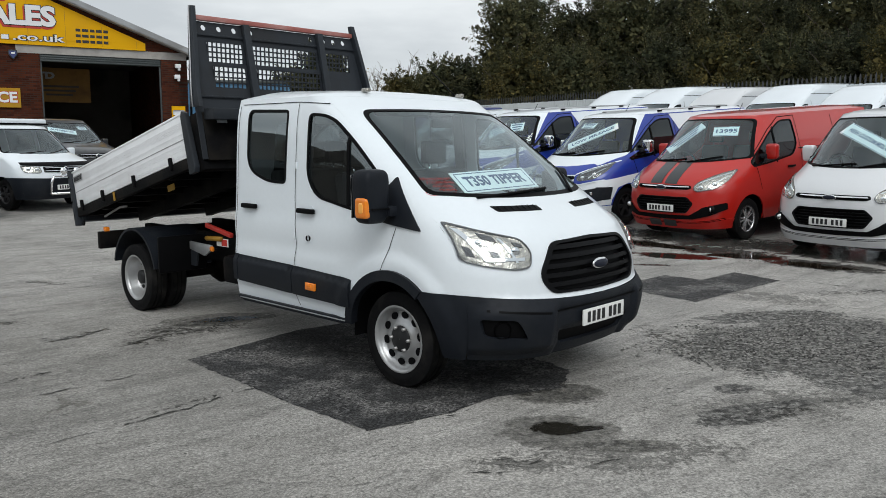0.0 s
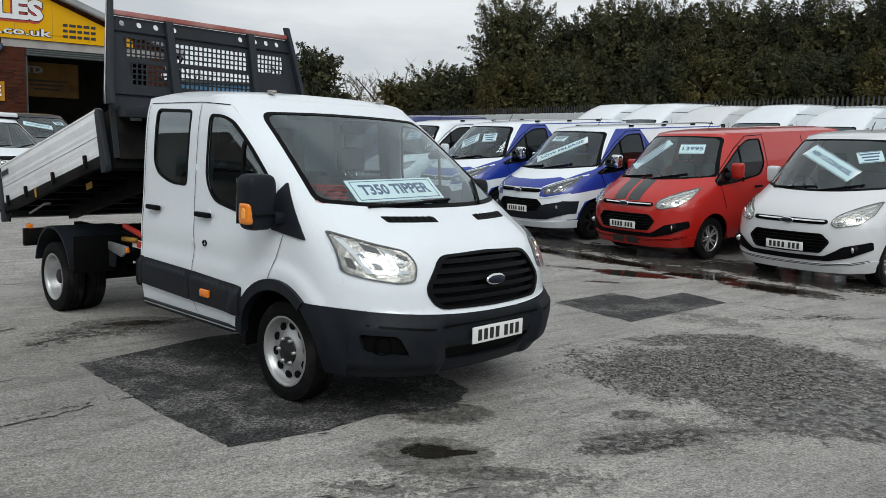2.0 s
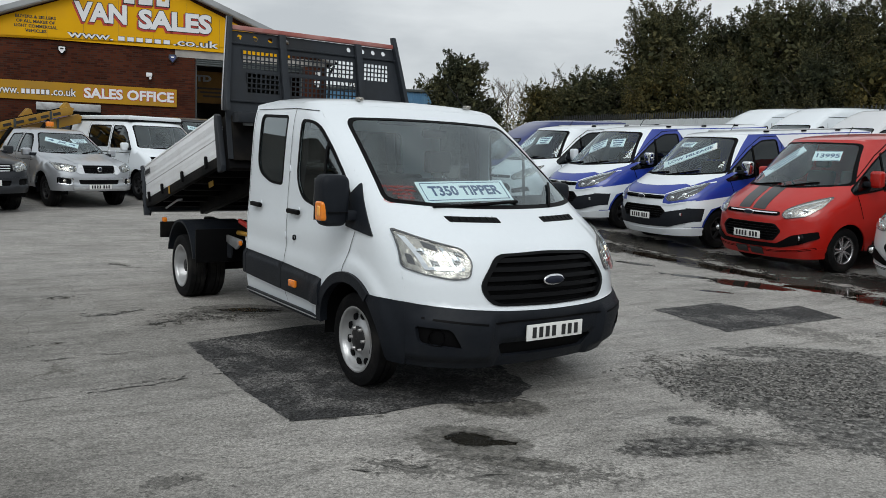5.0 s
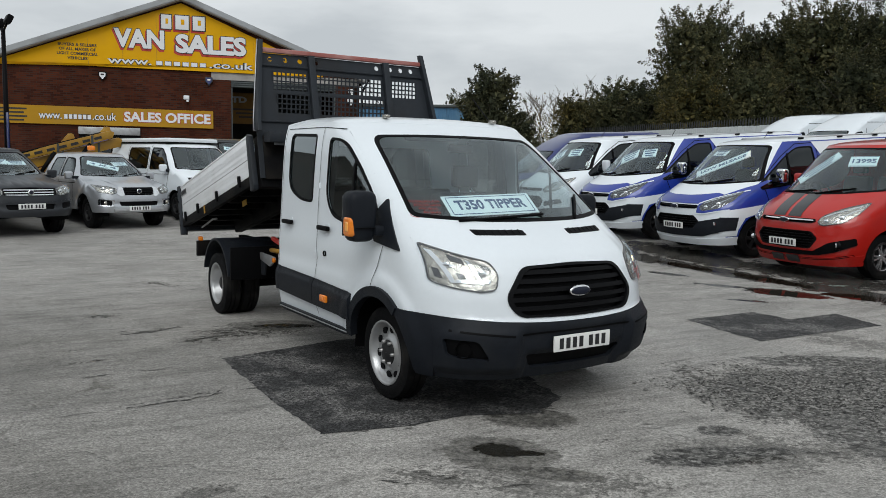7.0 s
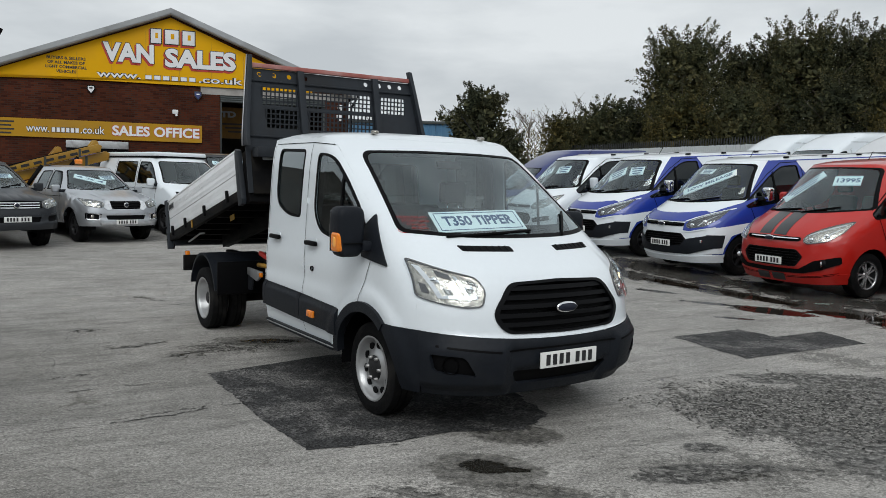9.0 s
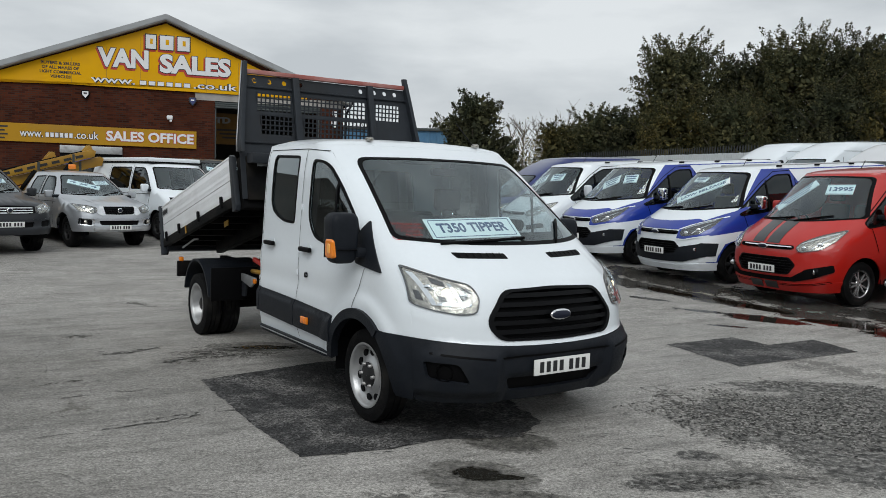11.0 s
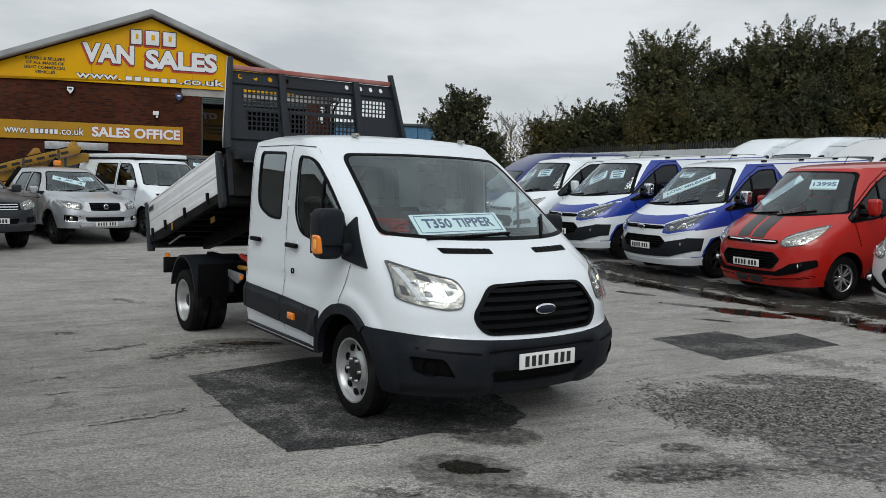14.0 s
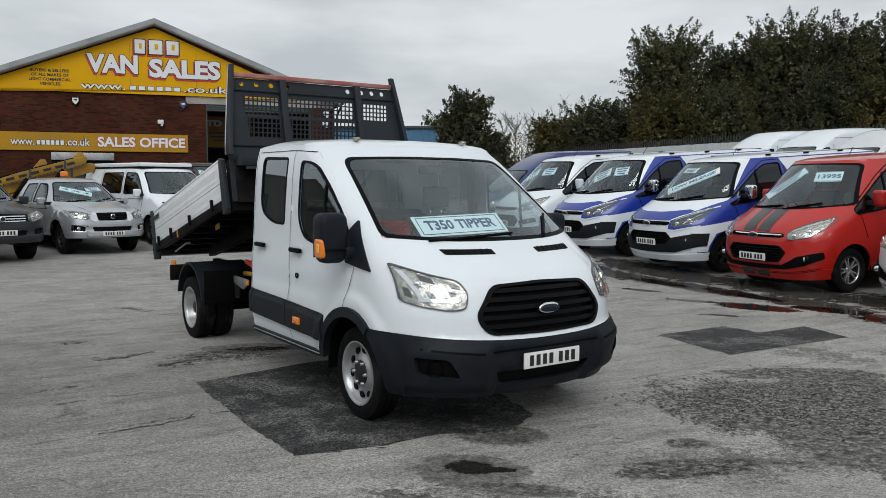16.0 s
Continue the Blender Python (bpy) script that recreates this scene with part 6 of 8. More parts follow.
ROW = 223.5
silver = vehicle("panel_van", place(4.86, 12.18, ROW + 1), custom_spec(M_SILVER, bar_mat=M_CHROME, mirror_mat=M_SILVER, bumper=M_SILVER, bump_side=0.40, bump_front=0.36), "pale silver panel van with sales cards in its windscreen", "van", "vans in the sales row")
van_details(silver, VAN_SHELL, rails=False, corners=False)


def lower_band(v, label):
    """The black band low in the bumper that widens into the fog lamp corners."""
    band = on_front(v, VAN_SHELL, "lower_grille", rounded(mirrored([(0.0, 0.462), (0.50, 0.468), (0.62, 0.54), (0.70, 0.60), (0.945, 0.665), (0.95, 0.56), (0.78, 0.465), (0.55, 0.405), (0.0, 0.395)]), 0.02), M_SEAL, 0.016, label)
    for sgn in (-1, 1):
        part("fog_lamp", lathe([(0.002, 0.03), (0.035, 0.026), (0.045, 0.012), (0.05, -0.02)], 16), M_CHROME, band, "round fog lamp").matrix_local = pose(*VAN_SHELL.front(sgn * 0.80, 0.565, 0.018), 0, 0, -60 if sgn < 0 else -120)
        part("fog_surround", lathe([(0.05, 0.02), (0.062, 0.012), (0.064, -0.03)], 16), M_GRILLE, band).matrix_local = pose(*VAN_SHELL.front(sgn * 0.80, 0.565, 0.018), 0, 0, -60 if sgn < 0 else -120)
        for k in range(2):
            # thin black lines paint the shade of the lower bumper fold
            strip("crease_shade", VAN_SHELL, [(sgn * y, z + 0.02 * k) for y, z in ((0.0, 0.335), (0.5, 0.34), (0.75, 0.36), (0.92, 0.40))], 0.008, M_SEAL, v, False, -1, 0.014)


lower_band(silver, "black lower bumper")
dash_card(silver, VAN_SHELL, 0.05, 1.62, 0.98, 0.24, -32, "NEW CUSTOM MODEL")
dash_card(silver, VAN_SHELL, 0.52, 1.70, 0.32, 0.2, 8, "", M_NAVYINK)

red = vehicle("panel_van", place(2.76, 14.22, ROW), custom_spec(M_RED, bumper=M_RED, mirror_mat=M_RED, bump_side=0.40, bump_front=0.36, bar_mat=M_CHROME), "red panel van with black bonnet stripes and alloy wheels", "van", "vans in the sales row")
van_details(red, VAN_SHELL, rails=False, corners=False)
for sgn in (-1, 1):
    on_front(red, VAN_SHELL, "bonnet_stripe", [(sgn * 0.03, 1.27), (sgn * 0.26, 1.27), (sgn * 0.26, 0.96), (sgn * 0.03, 0.965)], M_BLACKPAINT, 0.006, "black bonnet stripe")
    on_front(red, VAN_SHELL, "bumper_stripe", [(sgn * 0.03, 0.38), (sgn * 0.26, 0.38), (sgn * 0.26, 0.27), (sgn * 0.03, 0.27)], M_BLACKPAINT, 0.016)
lower_band(red, "black lower grille")
dash_card(red, VAN_SHELL, -0.30, 1.63, 0.72, 0.22, 62, "", M_NAVYINK)
dash_card(red, VAN_SHELL, 0.42, 1.73, 0.40, 0.22, 0, "13995", M_NAVYINK, 0.12)


def blue_van(m, text, label):
    v = vehicle("panel_van", m, custom_spec(M_WHITE, side_paint=M_BLUE, rim="black", lamp_dark=True, mirror_mat=M_CHROME, bumper=M_WHITE, bump_side=0.38, bump_front=0.34, roof_paint=M_WHITE), label, "van", "vans in the sales row")
    van_details(v, VAN_SHELL)
    on_front(v, VAN_SHELL, "blue_bonnet_panel", [(-0.54, 0.962), (0.54, 0.962), (0.66, 1.04), (0.74, 1.115), (0.66, 1.14), (0.45, 1.115), (0.2, 1.10), (-0.2, 1.10), (-0.45, 1.115), (-0.66, 1.14), (-0.74, 1.115), (-0.66, 1.04)], M_BLUE, 0.008, "blue bonnet panel")
    for sgn in (-1, 1):
        on_front(v, VAN_SHELL, "blue_lamp_panel", [(sgn * y, z) for y, z in ((0.52, 0.965), (0.62, 1.03), (0.78, 1.13), (0.90, 1.25), (0.925, 1.32), (0.945, 1.32), (0.945, 1.2), (0.945, 1.0), (0.94, 0.86), (0.62, 0.78), (0.50, 0.81))], M_BLUE, 0.008, "blue wing panel", [[(sgn * y, z) for y, z in V_LAMP]])
        strip("white_pinstripe", VAN_SHELL, [(sgn * y, z) for y, z in ((0.50, 0.80), (0.62, 0.79), (0.93, 0.86))], 0.02, M_WHITE, v, False, -1, 0.013)
        strip("white_pinstripe", VAN_SHELL, [(sgn * y, z) for y, z in ((0.515, 0.965), (0.66, 1.04), (0.92, 1.17))], 0.02, M_WHITE, v, False, -1, 0.013)
        on_front(v, VAN_SHELL, "black_bumper_panel", rounded([(sgn * 0.0, 0.53), (sgn * 0.46, 0.54), (sgn * 0.56, 0.66), (sgn * 0.92, 0.735), (sgn * 0.925, 0.50), (sgn * 0.62, 0.40), (sgn * 0.0, 0.385)], 0.02), M_PLASTIC, 0.015, "black bumper panel")
    on_flank(v, VAN_SHELL, "white_wing_panel", [(0.72, 0.40), (0.72, 0.84), (0.50, 0.86), (-0.30, 0.92), (-1.2, 0.86), (-2.3, 0.80), (-2.3, 0.45), (-1.0, 0.32), (-0.45, 0.34), (-0.40, 0.50), (-0.28, 0.70), (0.0, 0.76), (0.28, 0.70), (0.42, 0.5), (0.44, 0.40)], M_WHITE, 0.007, "white lower side panel")
    on_flank(v, VAN_SHELL, "black_bumper_return", [(0.72, 0.735), (0.42, 0.72), (0.47, 0.50), (0.72, 0.50)], M_PLASTIC, 0.012, "black bumper return")
    on_flank(v, VAN_SHELL, "white_cargo_panel", [(-1.40, 1.95), (-3.9, 1.95), (-3.9, 1.05), (-2.0, 1.05)], M_WHITE, 0.007, "white cargo side panel")
    if text:
        dash_card(v, VAN_SHELL, 0.16, 1.60, 1.02, 0.20, 34, text)
        dash_card(v, VAN_SHELL, -0.15, 1.79, 0.35, 0.15, 0, "", M_NAVYINK)
    else:
        dash_card(v, VAN_SHELL, -0.02, 1.63, 0.42, 0.3, 35, "", M_NAVYINK)
        dash_card(v, VAN_SHELL, 0.46, 1.70, 0.3, 0.24, 5, "", M_NAVYINK)
    return v


blue_van(place(0.88, 16.0, ROW), "LOW MILEAGE", "white and blue panel van with chrome mirrors and sales card")
blue_van(place(-1.05, 17.75, ROW), "", "white and blue panel van with chrome mirrors and price cards")
white_van = vehicle("panel_van", place(-2.95, 19.5, ROW), custom_spec(M_WHITE, mirror_mat=M_WHITE, rim="black"), "plain white panel van with price cards in its windscreen", "van", "vans in the sales row")
van_details(white_van, VAN_SHELL)
dash_card(white_van, VAN_SHELL, -0.25, 1.63, 0.4, 0.3, 35, "", M_NAVYINK)
dash_card(white_van, VAN_SHELL, 0.35, 1.70, 0.36, 0.24, 5, "", M_NAVYINK)

HIGH_SHELL = Shell(
    [(.25, .95), (.5, 1.03), (.9, 1.0), (1.05, .95), (1.12, .87), (1.28, .62), (1.35, .5), (1.6, .15), (2.0, -.42), (2.12, -.60), (2.3, -.90), (2.5, -1.32), (2.58, -1.62)],
    [(.25, .98), (.6, 1.03), (1.2, 1.02), (1.6, .98), (2.0, .93), (2.3, .90), (2.5, .86), (2.58, .80)],
    [(.25, .7), (1.1, .8), (1.35, .6), (2.1, .35), (2.58, .5)], [(.25, 2.6), (1.35, 2.4), (2.58, 2.8)])
H_SCREEN = [(y, z + 0.06 if z > 1.7 else z) for y, z in T_SCREEN]
H_WIN = [(x, z + 0.05 if z > 1.7 else z) for x, z in T_FRONTWIN]


def high_van(m, body, label):
    s = dict(truck_spec)
    s.update(shell=HIGH_SHELL, rear=-4.6, top=2.58, crown=0.07, screen=H_SCREEN, base=3.3, rear_arch=True, paint=body, windows=[(H_WIN, M_TINT, "door_window")], rim="black", rear_window=None, step=0.1, mirror_label="black door mirror",
             seats=[(-0.55, -0.5, 0.85), (-0.55, 0.5, 0.85)])
    v = vehicle("high_roof_van", m, s, label, "van", "high-roof vans before the fence")
    for sgn in (-1, 1):
        for seam in ([(-4.5, 2.3), (-1.2, 2.3)], [(-1.15, 2.1), (-1.15, 0.5)]):
            strip("shut_line", HIGH_SHELL, seam, 0.015, M_SEAL, v, True, sgn)
    part("aerial", tube([(-1.35, 0.1, 2.72), (-1.5, 0.1, 2.86)], 0.007, 6), M_SEAL, v)
    return v


def in_row(k, x0=9.3, y0=25.3, step=2.4):
    x, y = x0 - 0.7 * step * k, y0 + 0.714 * step * k
    return pose(x, y, lie(x, y), 0, 2, ROW) @ Matrix.Scale(1.025, 4)


first = high_van(in_row(0), M_WHITE, "white high-roof van parked before the fence")
for k in (1, 3, 4):
    copy_thing(first, in_row(k))
high_van(in_row(2), M_SILVER, "silver-grey high-roof van parked before the fence")
copy_thing(first, in_row(-1))
high_van(pose(-4.6, 25.6, lie(-4.6, 25.6) - 0.42, 0, 2, ROW), M_NAVY, "dark blue high-roof van")

# ---- vehicles before the building ----
TV_SHELL = Shell(
    [(.2, .84), (.35, .92), (.55, .95), (.85, .93), (1.0, .86), (1.08, .70), (1.15, .48), (1.22, .2), (1.26, .08), (1.5, -.22), (1.75, -.56), (1.88, -.76)],
    [(.2, .88), (.45, .94), (.8, .955), (1.2, .93), (1.5, .88), (1.75, .82), (1.88, .76)], [(.2, .55), (1.0, .6), (1.26, .5), (1.88, .35)], [(.2, 3.0), (1.0, 2.9), (1.26, 2.6), (1.88, 2.8)])
TV_WIN = [(rounded([(-1.42, 1.80, .05), (-0.86, 1.79, .1), (-0.62, 1.6, .1), (-0.30, 1.24, .05), (-1.42, 1.22, .08)], 0.05), M_TINT, "door_window"), (rounded([(-2.75, 1.80), (-1.55, 1.80), (-1.55, 1.24), (-2.75, 1.24)], 0.08), M_TINT, "side_window")]
TV_SCREEN = rounded([(0.68, 1.81, .08), (-0.68, 1.81, .08), (-0.84, 1.26, .05), (0.0, 1.225, .3), (0.84, 1.26, .05)], 0.1)


def square_van(m, body, label, pop_top=False, bar=False):
    s = dict(shell=TV_SHELL, rear=-3.9, top=1.88, crown=0.07, sill=0.30, low=0.24, bump_side=0.72, bump_front=0.70, arch=0.40, wheel_r=0.34, rim_r=0.21, wheel_w=0.22, rim="black", base=3.0, paint=body, bumper=M_PLASTIC,
             windows=TV_WIN, screen=TV_SCREEN, grilles=[(rounded(mirrored([(0.0, 0.97), (0.5, 0.96), (0.5, 0.84), (0.0, 0.83)]), 0.02), [(0.87, 0.012), (0.935, 0.012)])], bar_mat=M_CHROME, badge=1,
             lamp=rounded([(0.88, 0.99), (0.56, 0.96), (0.54, 0.85), (0.60, 0.82), (0.86, 0.84)], 0.04), bulbs=[(0.78, 0.91, 0.05, False), (0.63, 0.90, 0.045, False)], dash=(-0.1, 1.19), seats=[(-1.0, -0.45, 0.75), (-1.0, 0.45, 0.75)],
             wheel_at=(-0.55, -0.4, 1.15), mirror=(-0.4, 0.95, 1.27, (0.12, 0.19, 0.2)), plate_z=0.5, badge_z=0.905, step=0.12, mirror_mat=body)
    v = vehicle("passenger_van", m, s, label, "van", "vehicles before the sales office")
    if pop_top:
        part("pop_top_roof", boxed((-2.25, 0, 1.985), (2.9, 1.46, 0.13), 0.06, seg=3), body, v, "white pop-up camper roof")
        part("pop_top_seal", boxed((-2.25, 0, 1.93), (2.94, 1.49, 0.035), 0.012), M_SEAL, v)
        on_front(v, TV_SHELL, "bonnet_guard", [(-0.85, 1.06), (0.85, 1.06), (0.86, 1.0), (0.52, 0.975), (-0.52, 0.975), (-0.86, 1.0)], M_SEAL, 0.012, "black bonnet guard")
    if bar:
        nb = part("nudge_bar", tube([(0.98, -0.42, 0.36), (1.06, -0.45, 0.62), (1.06, -0.38, 0.76), (1.07, 0.38, 0.76), (1.06, 0.45, 0.62), (0.98, 0.42, 0.36), (1.0, -0.42, 0.36)], 0.03, 10), M_CHROME, v, "chrome nudge bar")
        for y in (-0.16, 0.16):
            part("spot_lamp", lathe([(0.002, 0.04), (0.07, 0.035), (0.085, 0.0), (0.05, -0.06), (0.002, -0.07)], 18), M_CHROME, nb, "round chrome spot lamp").matrix_local = pose(1.08, y, 0.86, 0, 0, -90)
    for sgn in (-1, 1):
        for seam in ([(-1.48, 1.85), (-1.48, 0.35)], [(-0.32, 1.2), (-0.42, 0.75)], [(-3.8, 1.1), (-0.3, 1.12)], [(-2.8, 1.85), (-2.8, 0.4)]):
            strip("shut_line", TV_SHELL, seam, 0.012, M_SEAL, v, True, sgn)
    return v


def axle_pose(x, y, turn):
    return pose(x, y, lie(x, y), 0, 0, turn)


camper = square_van(axle_pose(-10.86, 17.3, -24), M_WHITE, "white camper van with black bonnet guard and chrome nudge bar", True, True)
black_van = square_van(axle_pose(-12.1, 20.9, -28), M_BLACKPAINT, "black passenger van with a card in its windscreen")
dash_card(black_van, TV_SHELL, -0.22, 1.58, 0.75, 0.2, -14, "AUTOMATIC", M_NAVYINK)
dash_card(black_van, TV_SHELL, 0.45, 1.66, 0.3, 0.16, 0, "", M_NAVYINK)


def pickup(m, body, label, chrome_wings):
    def flared(x, z):
        return 0.045 * max(ease(math.hypot(x - ax, z - 0.38), 0.62, 0.47) for ax in (0.0, -3.1))

    def bonnet_form(y, z):
        return 0.02 * ease(abs(y), 0.60, 0.50) * ease(z, 1.02, 1.08) * ease(z, 1.2, 1.15) + 0.02 * ease(z, 0.60, 0.54) * ease(z, 0.40, 0.46)

    sh = Shell(
        [(.3, .80), (.45, .87), (.7, .90), (.95, .85), (1.05, .72), (1.10, .45), (1.15, .0), (1.19, -.32), (1.22, -.42), (1.45, -.72), (1.66, -1.05), (1.76, -1.25)],
        [(.3, .86), (.5, .92), (.9, .94), (1.15, .91), (1.3, .86), (1.5, .78), (1.76, .64)], [(.3, .5), (1.0, .6), (1.1, .75), (1.25, .45), (1.76, .4)], [(.3, 2.8), (1.0, 2.6), (1.25, 2.5), (1.76, 2.6)], flared, bonnet_form)
    win = [(rounded([(-1.62, 1.68, .04), (-1.25, 1.67, .1), (-0.95, 1.45, .1), (-0.78, 1.22, .05), (-1.62, 1.20, .05)], 0.05), M_TINT, "front_door_window"), (rounded([(-2.35, 1.66), (-1.72, 1.68), (-1.72, 1.20), (-2.45, 1.22)], 0.06), M_TINT, "rear_door_window")]
    s = dict(shell=sh, rear=-4.2, rear_top=[(-2.5, 1.76), (-2.75, 1.25), (-4.2, 1.22)], roof_rear=-2.5, top=1.76, crown=0.06, sill=0.42, low=0.40, bump_side=0.74, bump_front=0.70, arch=0.45, wheel_r=0.38, rim_r=0.215, wheel_w=0.25, rim="black", base=3.1,
             paint=body, bumper=body, windows=win, screen=rounded([(0.56, 1.70, .08), (-0.56, 1.70, .08), (-0.78, 1.235, .05), (0.0, 1.205, .3), (0.78, 1.235, .05)], 0.1),
             grilles=[(rounded(mirrored([(0.0, 1.0), (0.40, 1.0), (0.36, 0.80), (0.0, 0.79)]) if chrome_wings else mirrored([(0.0, 1.0), (0.52, 0.98), (0.50, 0.84), (0.0, 0.83)]), 0.03), [(0.85, 0.02), (0.90, 0.02), (0.95, 0.02)])], bar_mat=M_GRILLE if chrome_wings else M_CHROME, grille_mat=M_CHROME if chrome_wings else M_GRILLE, badge=1,
             intakes=[rounded(mirrored([(0.0, 0.66), (0.48, 0.66), (0.44, 0.56), (0.0, 0.55)]), 0.03), rounded([(0.62, 0.68), (0.84, 0.70), (0.84, 0.58), (0.62, 0.56)], 0.03), rounded([(-0.62, 0.68), (-0.84, 0.70), (-0.84, 0.58), (-0.62, 0.56)], 0.03)],
             lamp=rounded([(0.905, 1.05), (0.64, 1.01), (0.50, 0.965), (0.51, 0.86), (0.60, 0.825), (0.87, 0.885)], 0.03), bulbs=[(0.76, 0.945, 0.05, False), (0.61, 0.91, 0.045, False)], lamp_darks=[[(0.56, 0.985), (0.53, 0.97), (0.545, 0.85), (0.575, 0.84)], [(0.86, 1.02), (0.70, 0.995), (0.70, 0.975), (0.86, 1.0)]], dash=(-0.5, 1.17), seats=[(-1.5, -0.4, 0.72), (-1.5, 0.4, 0.72)], wheel_at=(-1.0, -0.4, 1.12),
             mirror=(-0.7, 0.93, 1.24, (0.12, 0.2, 0.18)), mirror_mat=body, plate_z=0.50 if chrome_wings else 0.62, badge_z=0.90, step=0.12, rear_window=None)
    v = vehicle("pickup_truck", m, s, label, "pickup truck", "vehicles before the sales office")
    part("load_bed", boxed((-3.45, 0, 1.22), (1.5, 1.7, 0.06), 0.02), M_SEAL, v)
    if chrome_wings:
        for sgn in (-1, 1):
            on_front(v, sh, "chrome_grille_wing", [(sgn * 0.36, 1.01), (sgn * 0.44, 1.01), (sgn * 0.52, 0.84), (sgn * 0.42, 0.78), (sgn * 0.36, 0.79)], M_CHROME, 0.02, "chrome grille wing")
        part("skid_plate", boxed((0.86, 0, 0.46), (0.1, 1.2, 0.08), 0.03), M_GALV, v)
        for sgn in (-1, 1):
            on_front(v, sh, "fog_surround", rounded([(sgn * 0.56, 0.69), (sgn * 0.86, 0.72), (sgn * 0.86, 0.56), (sgn * 0.60, 0.53)], 0.03), M_CHROME, 0.02, "chrome fog lamp surround", [rounded([(sgn * 0.59, 0.67), (sgn * 0.84, 0.695), (sgn * 0.84, 0.58), (sgn * 0.62, 0.555)], 0.02)])
            part("fog_lamp", lathe([(0.002, 0.03), (0.04, 0.026), (0.055, 0.0)], 16), M_REFLECTOR, v, "round fog lamp").matrix_local = pose(*sh.front(sgn * 0.74, 0.625, 0.0), 0, 0, -70 if sgn < 0 else -110)
            on_front(v, sh, "bonnet_crease", [(sgn * 0.44, 1.03), (sgn * 0.47, 1.03), (sgn * 0.56, 1.17), (sgn * 0.53, 1.17)], body, 0.012)
        beacon = part("roof_beacon", boxed((-1.9, 0.0, 1.915), (0.14, 0.17, 0.13), 0.035), M_AMBER, v, "orange roof beacon")
        dash_card(v, sh, -0.15, 1.47, 0.75, 0.2, -24, "4 X 4", M_NAVYINK)
        dash_card(v, sh, 0.32, 1.52, 0.4, 0.18, 4, "", M_NAVYINK)
    else:
        dash_card(v, sh, -0.1, 1.50, 0.5, 0.2, -6, "", M_NAVYINK)
        dash_card(v, sh, 0.35, 1.47, 0.4, 0.16, 0, "", M_NAVYINK)
    for sgn in (-1, 1):
        for seam in ([(-1.68, 1.72), (-1.68, 0.45)], [(-0.72, 1.2), (-0.75, 0.5)], [(-2.6, 1.2), (-2.6, 0.75)], [(-4.1, 1.05), (-0.6, 1.06)]):
            strip("shut_line", sh, seam, 0.012, M_SEAL, v, True, sgn)
    return v


pickup(axle_pose(-11.45, 14.9, -24) @ Matrix.Scale(0.95, 4), M_PEWTER, "silver double-cab pickup with orange roof beacon", True)
pickup(axle_pose(-12.1, 12.5, -22), M_STEELGREY, "dark grey double-cab pickup with sales cards", False)

# ---- the sales building ----
BLD = pose(-17.9, 26.9, 0, 0, 0, 38)
bld = thing("sales_building", BLD, "red brick workshop with yellow gable sign and open bay", "building")
LEFT, RIGHT, APEX, TOP, SLOPE, BACK = -8.16, 5.9, -1.13, 7.88, 0.386, 16.0
JAMB, PIER, HEAD = 0.72, 4.92, 4.86


def roof_z(s):
    return TOP - SLOPE * abs(s - APEX)


def wall_block(name, pts, y0, y1, mat, label=""):
    return part(name, prism(pts, y0, y1), mat, bld, label, False)


def mural(name, pts, mat, y, parent=None, label="", thick=0.03):
    return part(name, prism(pts, y - thick, y), mat, parent or bld, label, False)


# brick in x, z needs the pattern upright: these walls are built flat and stood up
def brick_wall(name, pts, y, thick, turn=0.0, at=(0, 0)):
    bm = bmesh.new()
    a = [bm.verts.new((x, z, 0)) for x, z in pts]
    b = [bm.verts.new((x, z, -thick)) for x, z in pts]
    bm.faces.new(a)
    bm.faces.new(b[::-1])
    n = len(pts)
    for i in range(n):
        bm.faces.new((a[i], b[i], b[(i + 1) % n], a[(i + 1) % n]))
    bmesh.ops.recalc_face_normals(bm, faces=bm.faces)
    ob = part(name, bm, M_BRICK, bld, "weathered red brick wall", False)
    ob.matrix_local = Matrix.Translation((at[0], at[1] + y, 0)) @ Matrix.Rotation(radians(turn), 4, "Z") @ Matrix.Rotation(radians(90), 4, "X")
    return ob


brick_wall("front_wall", [(LEFT, -0.3), (JAMB, -0.3), (JAMB, 5.14), (LEFT, 5.14)], 0, 0.33)
brick_wall("front_pier", [(PIER, -0.3), (RIGHT, -0.3), (RIGHT, 5.0), (PIER, 5.0)], 0, 0.33)
brick_wall("gable_wall", [(LEFT, 5.14), (RIGHT, 5.14), (RIGHT, roof_z(RIGHT) - 0.05), (APEX, TOP - 0.05), (LEFT, roof_z(LEFT) - 0.05)], 0, 0.33)
brick_wall("side_wall", [(0, -0.3), (BACK, -0.3), (BACK, 5.1), (0, 5.1)], 0, 0.33, 90, (RIGHT, 0))
brick_wall("side_wall", [(0, -0.3), (BACK, -0.3), (BACK, 5.1), (0, 5.1)], 0, 0.33, 90, (LEFT + 0.33, 0))
brick_wall("rear_wall", [(LEFT, -0.3), (RIGHT, -0.3), (RIGHT, 5.14), (APEX, TOP), (LEFT, 5.14)], BACK, 0.33)
wall_block("lintel", [(JAMB - 0.75, HEAD), (RIGHT - 0.02, HEAD), (RIGHT - 0.02, 5.14), (JAMB - 0.75, 5.14)], -0.012, 0.3, M_CONCRETE, "stained concrete lintel")
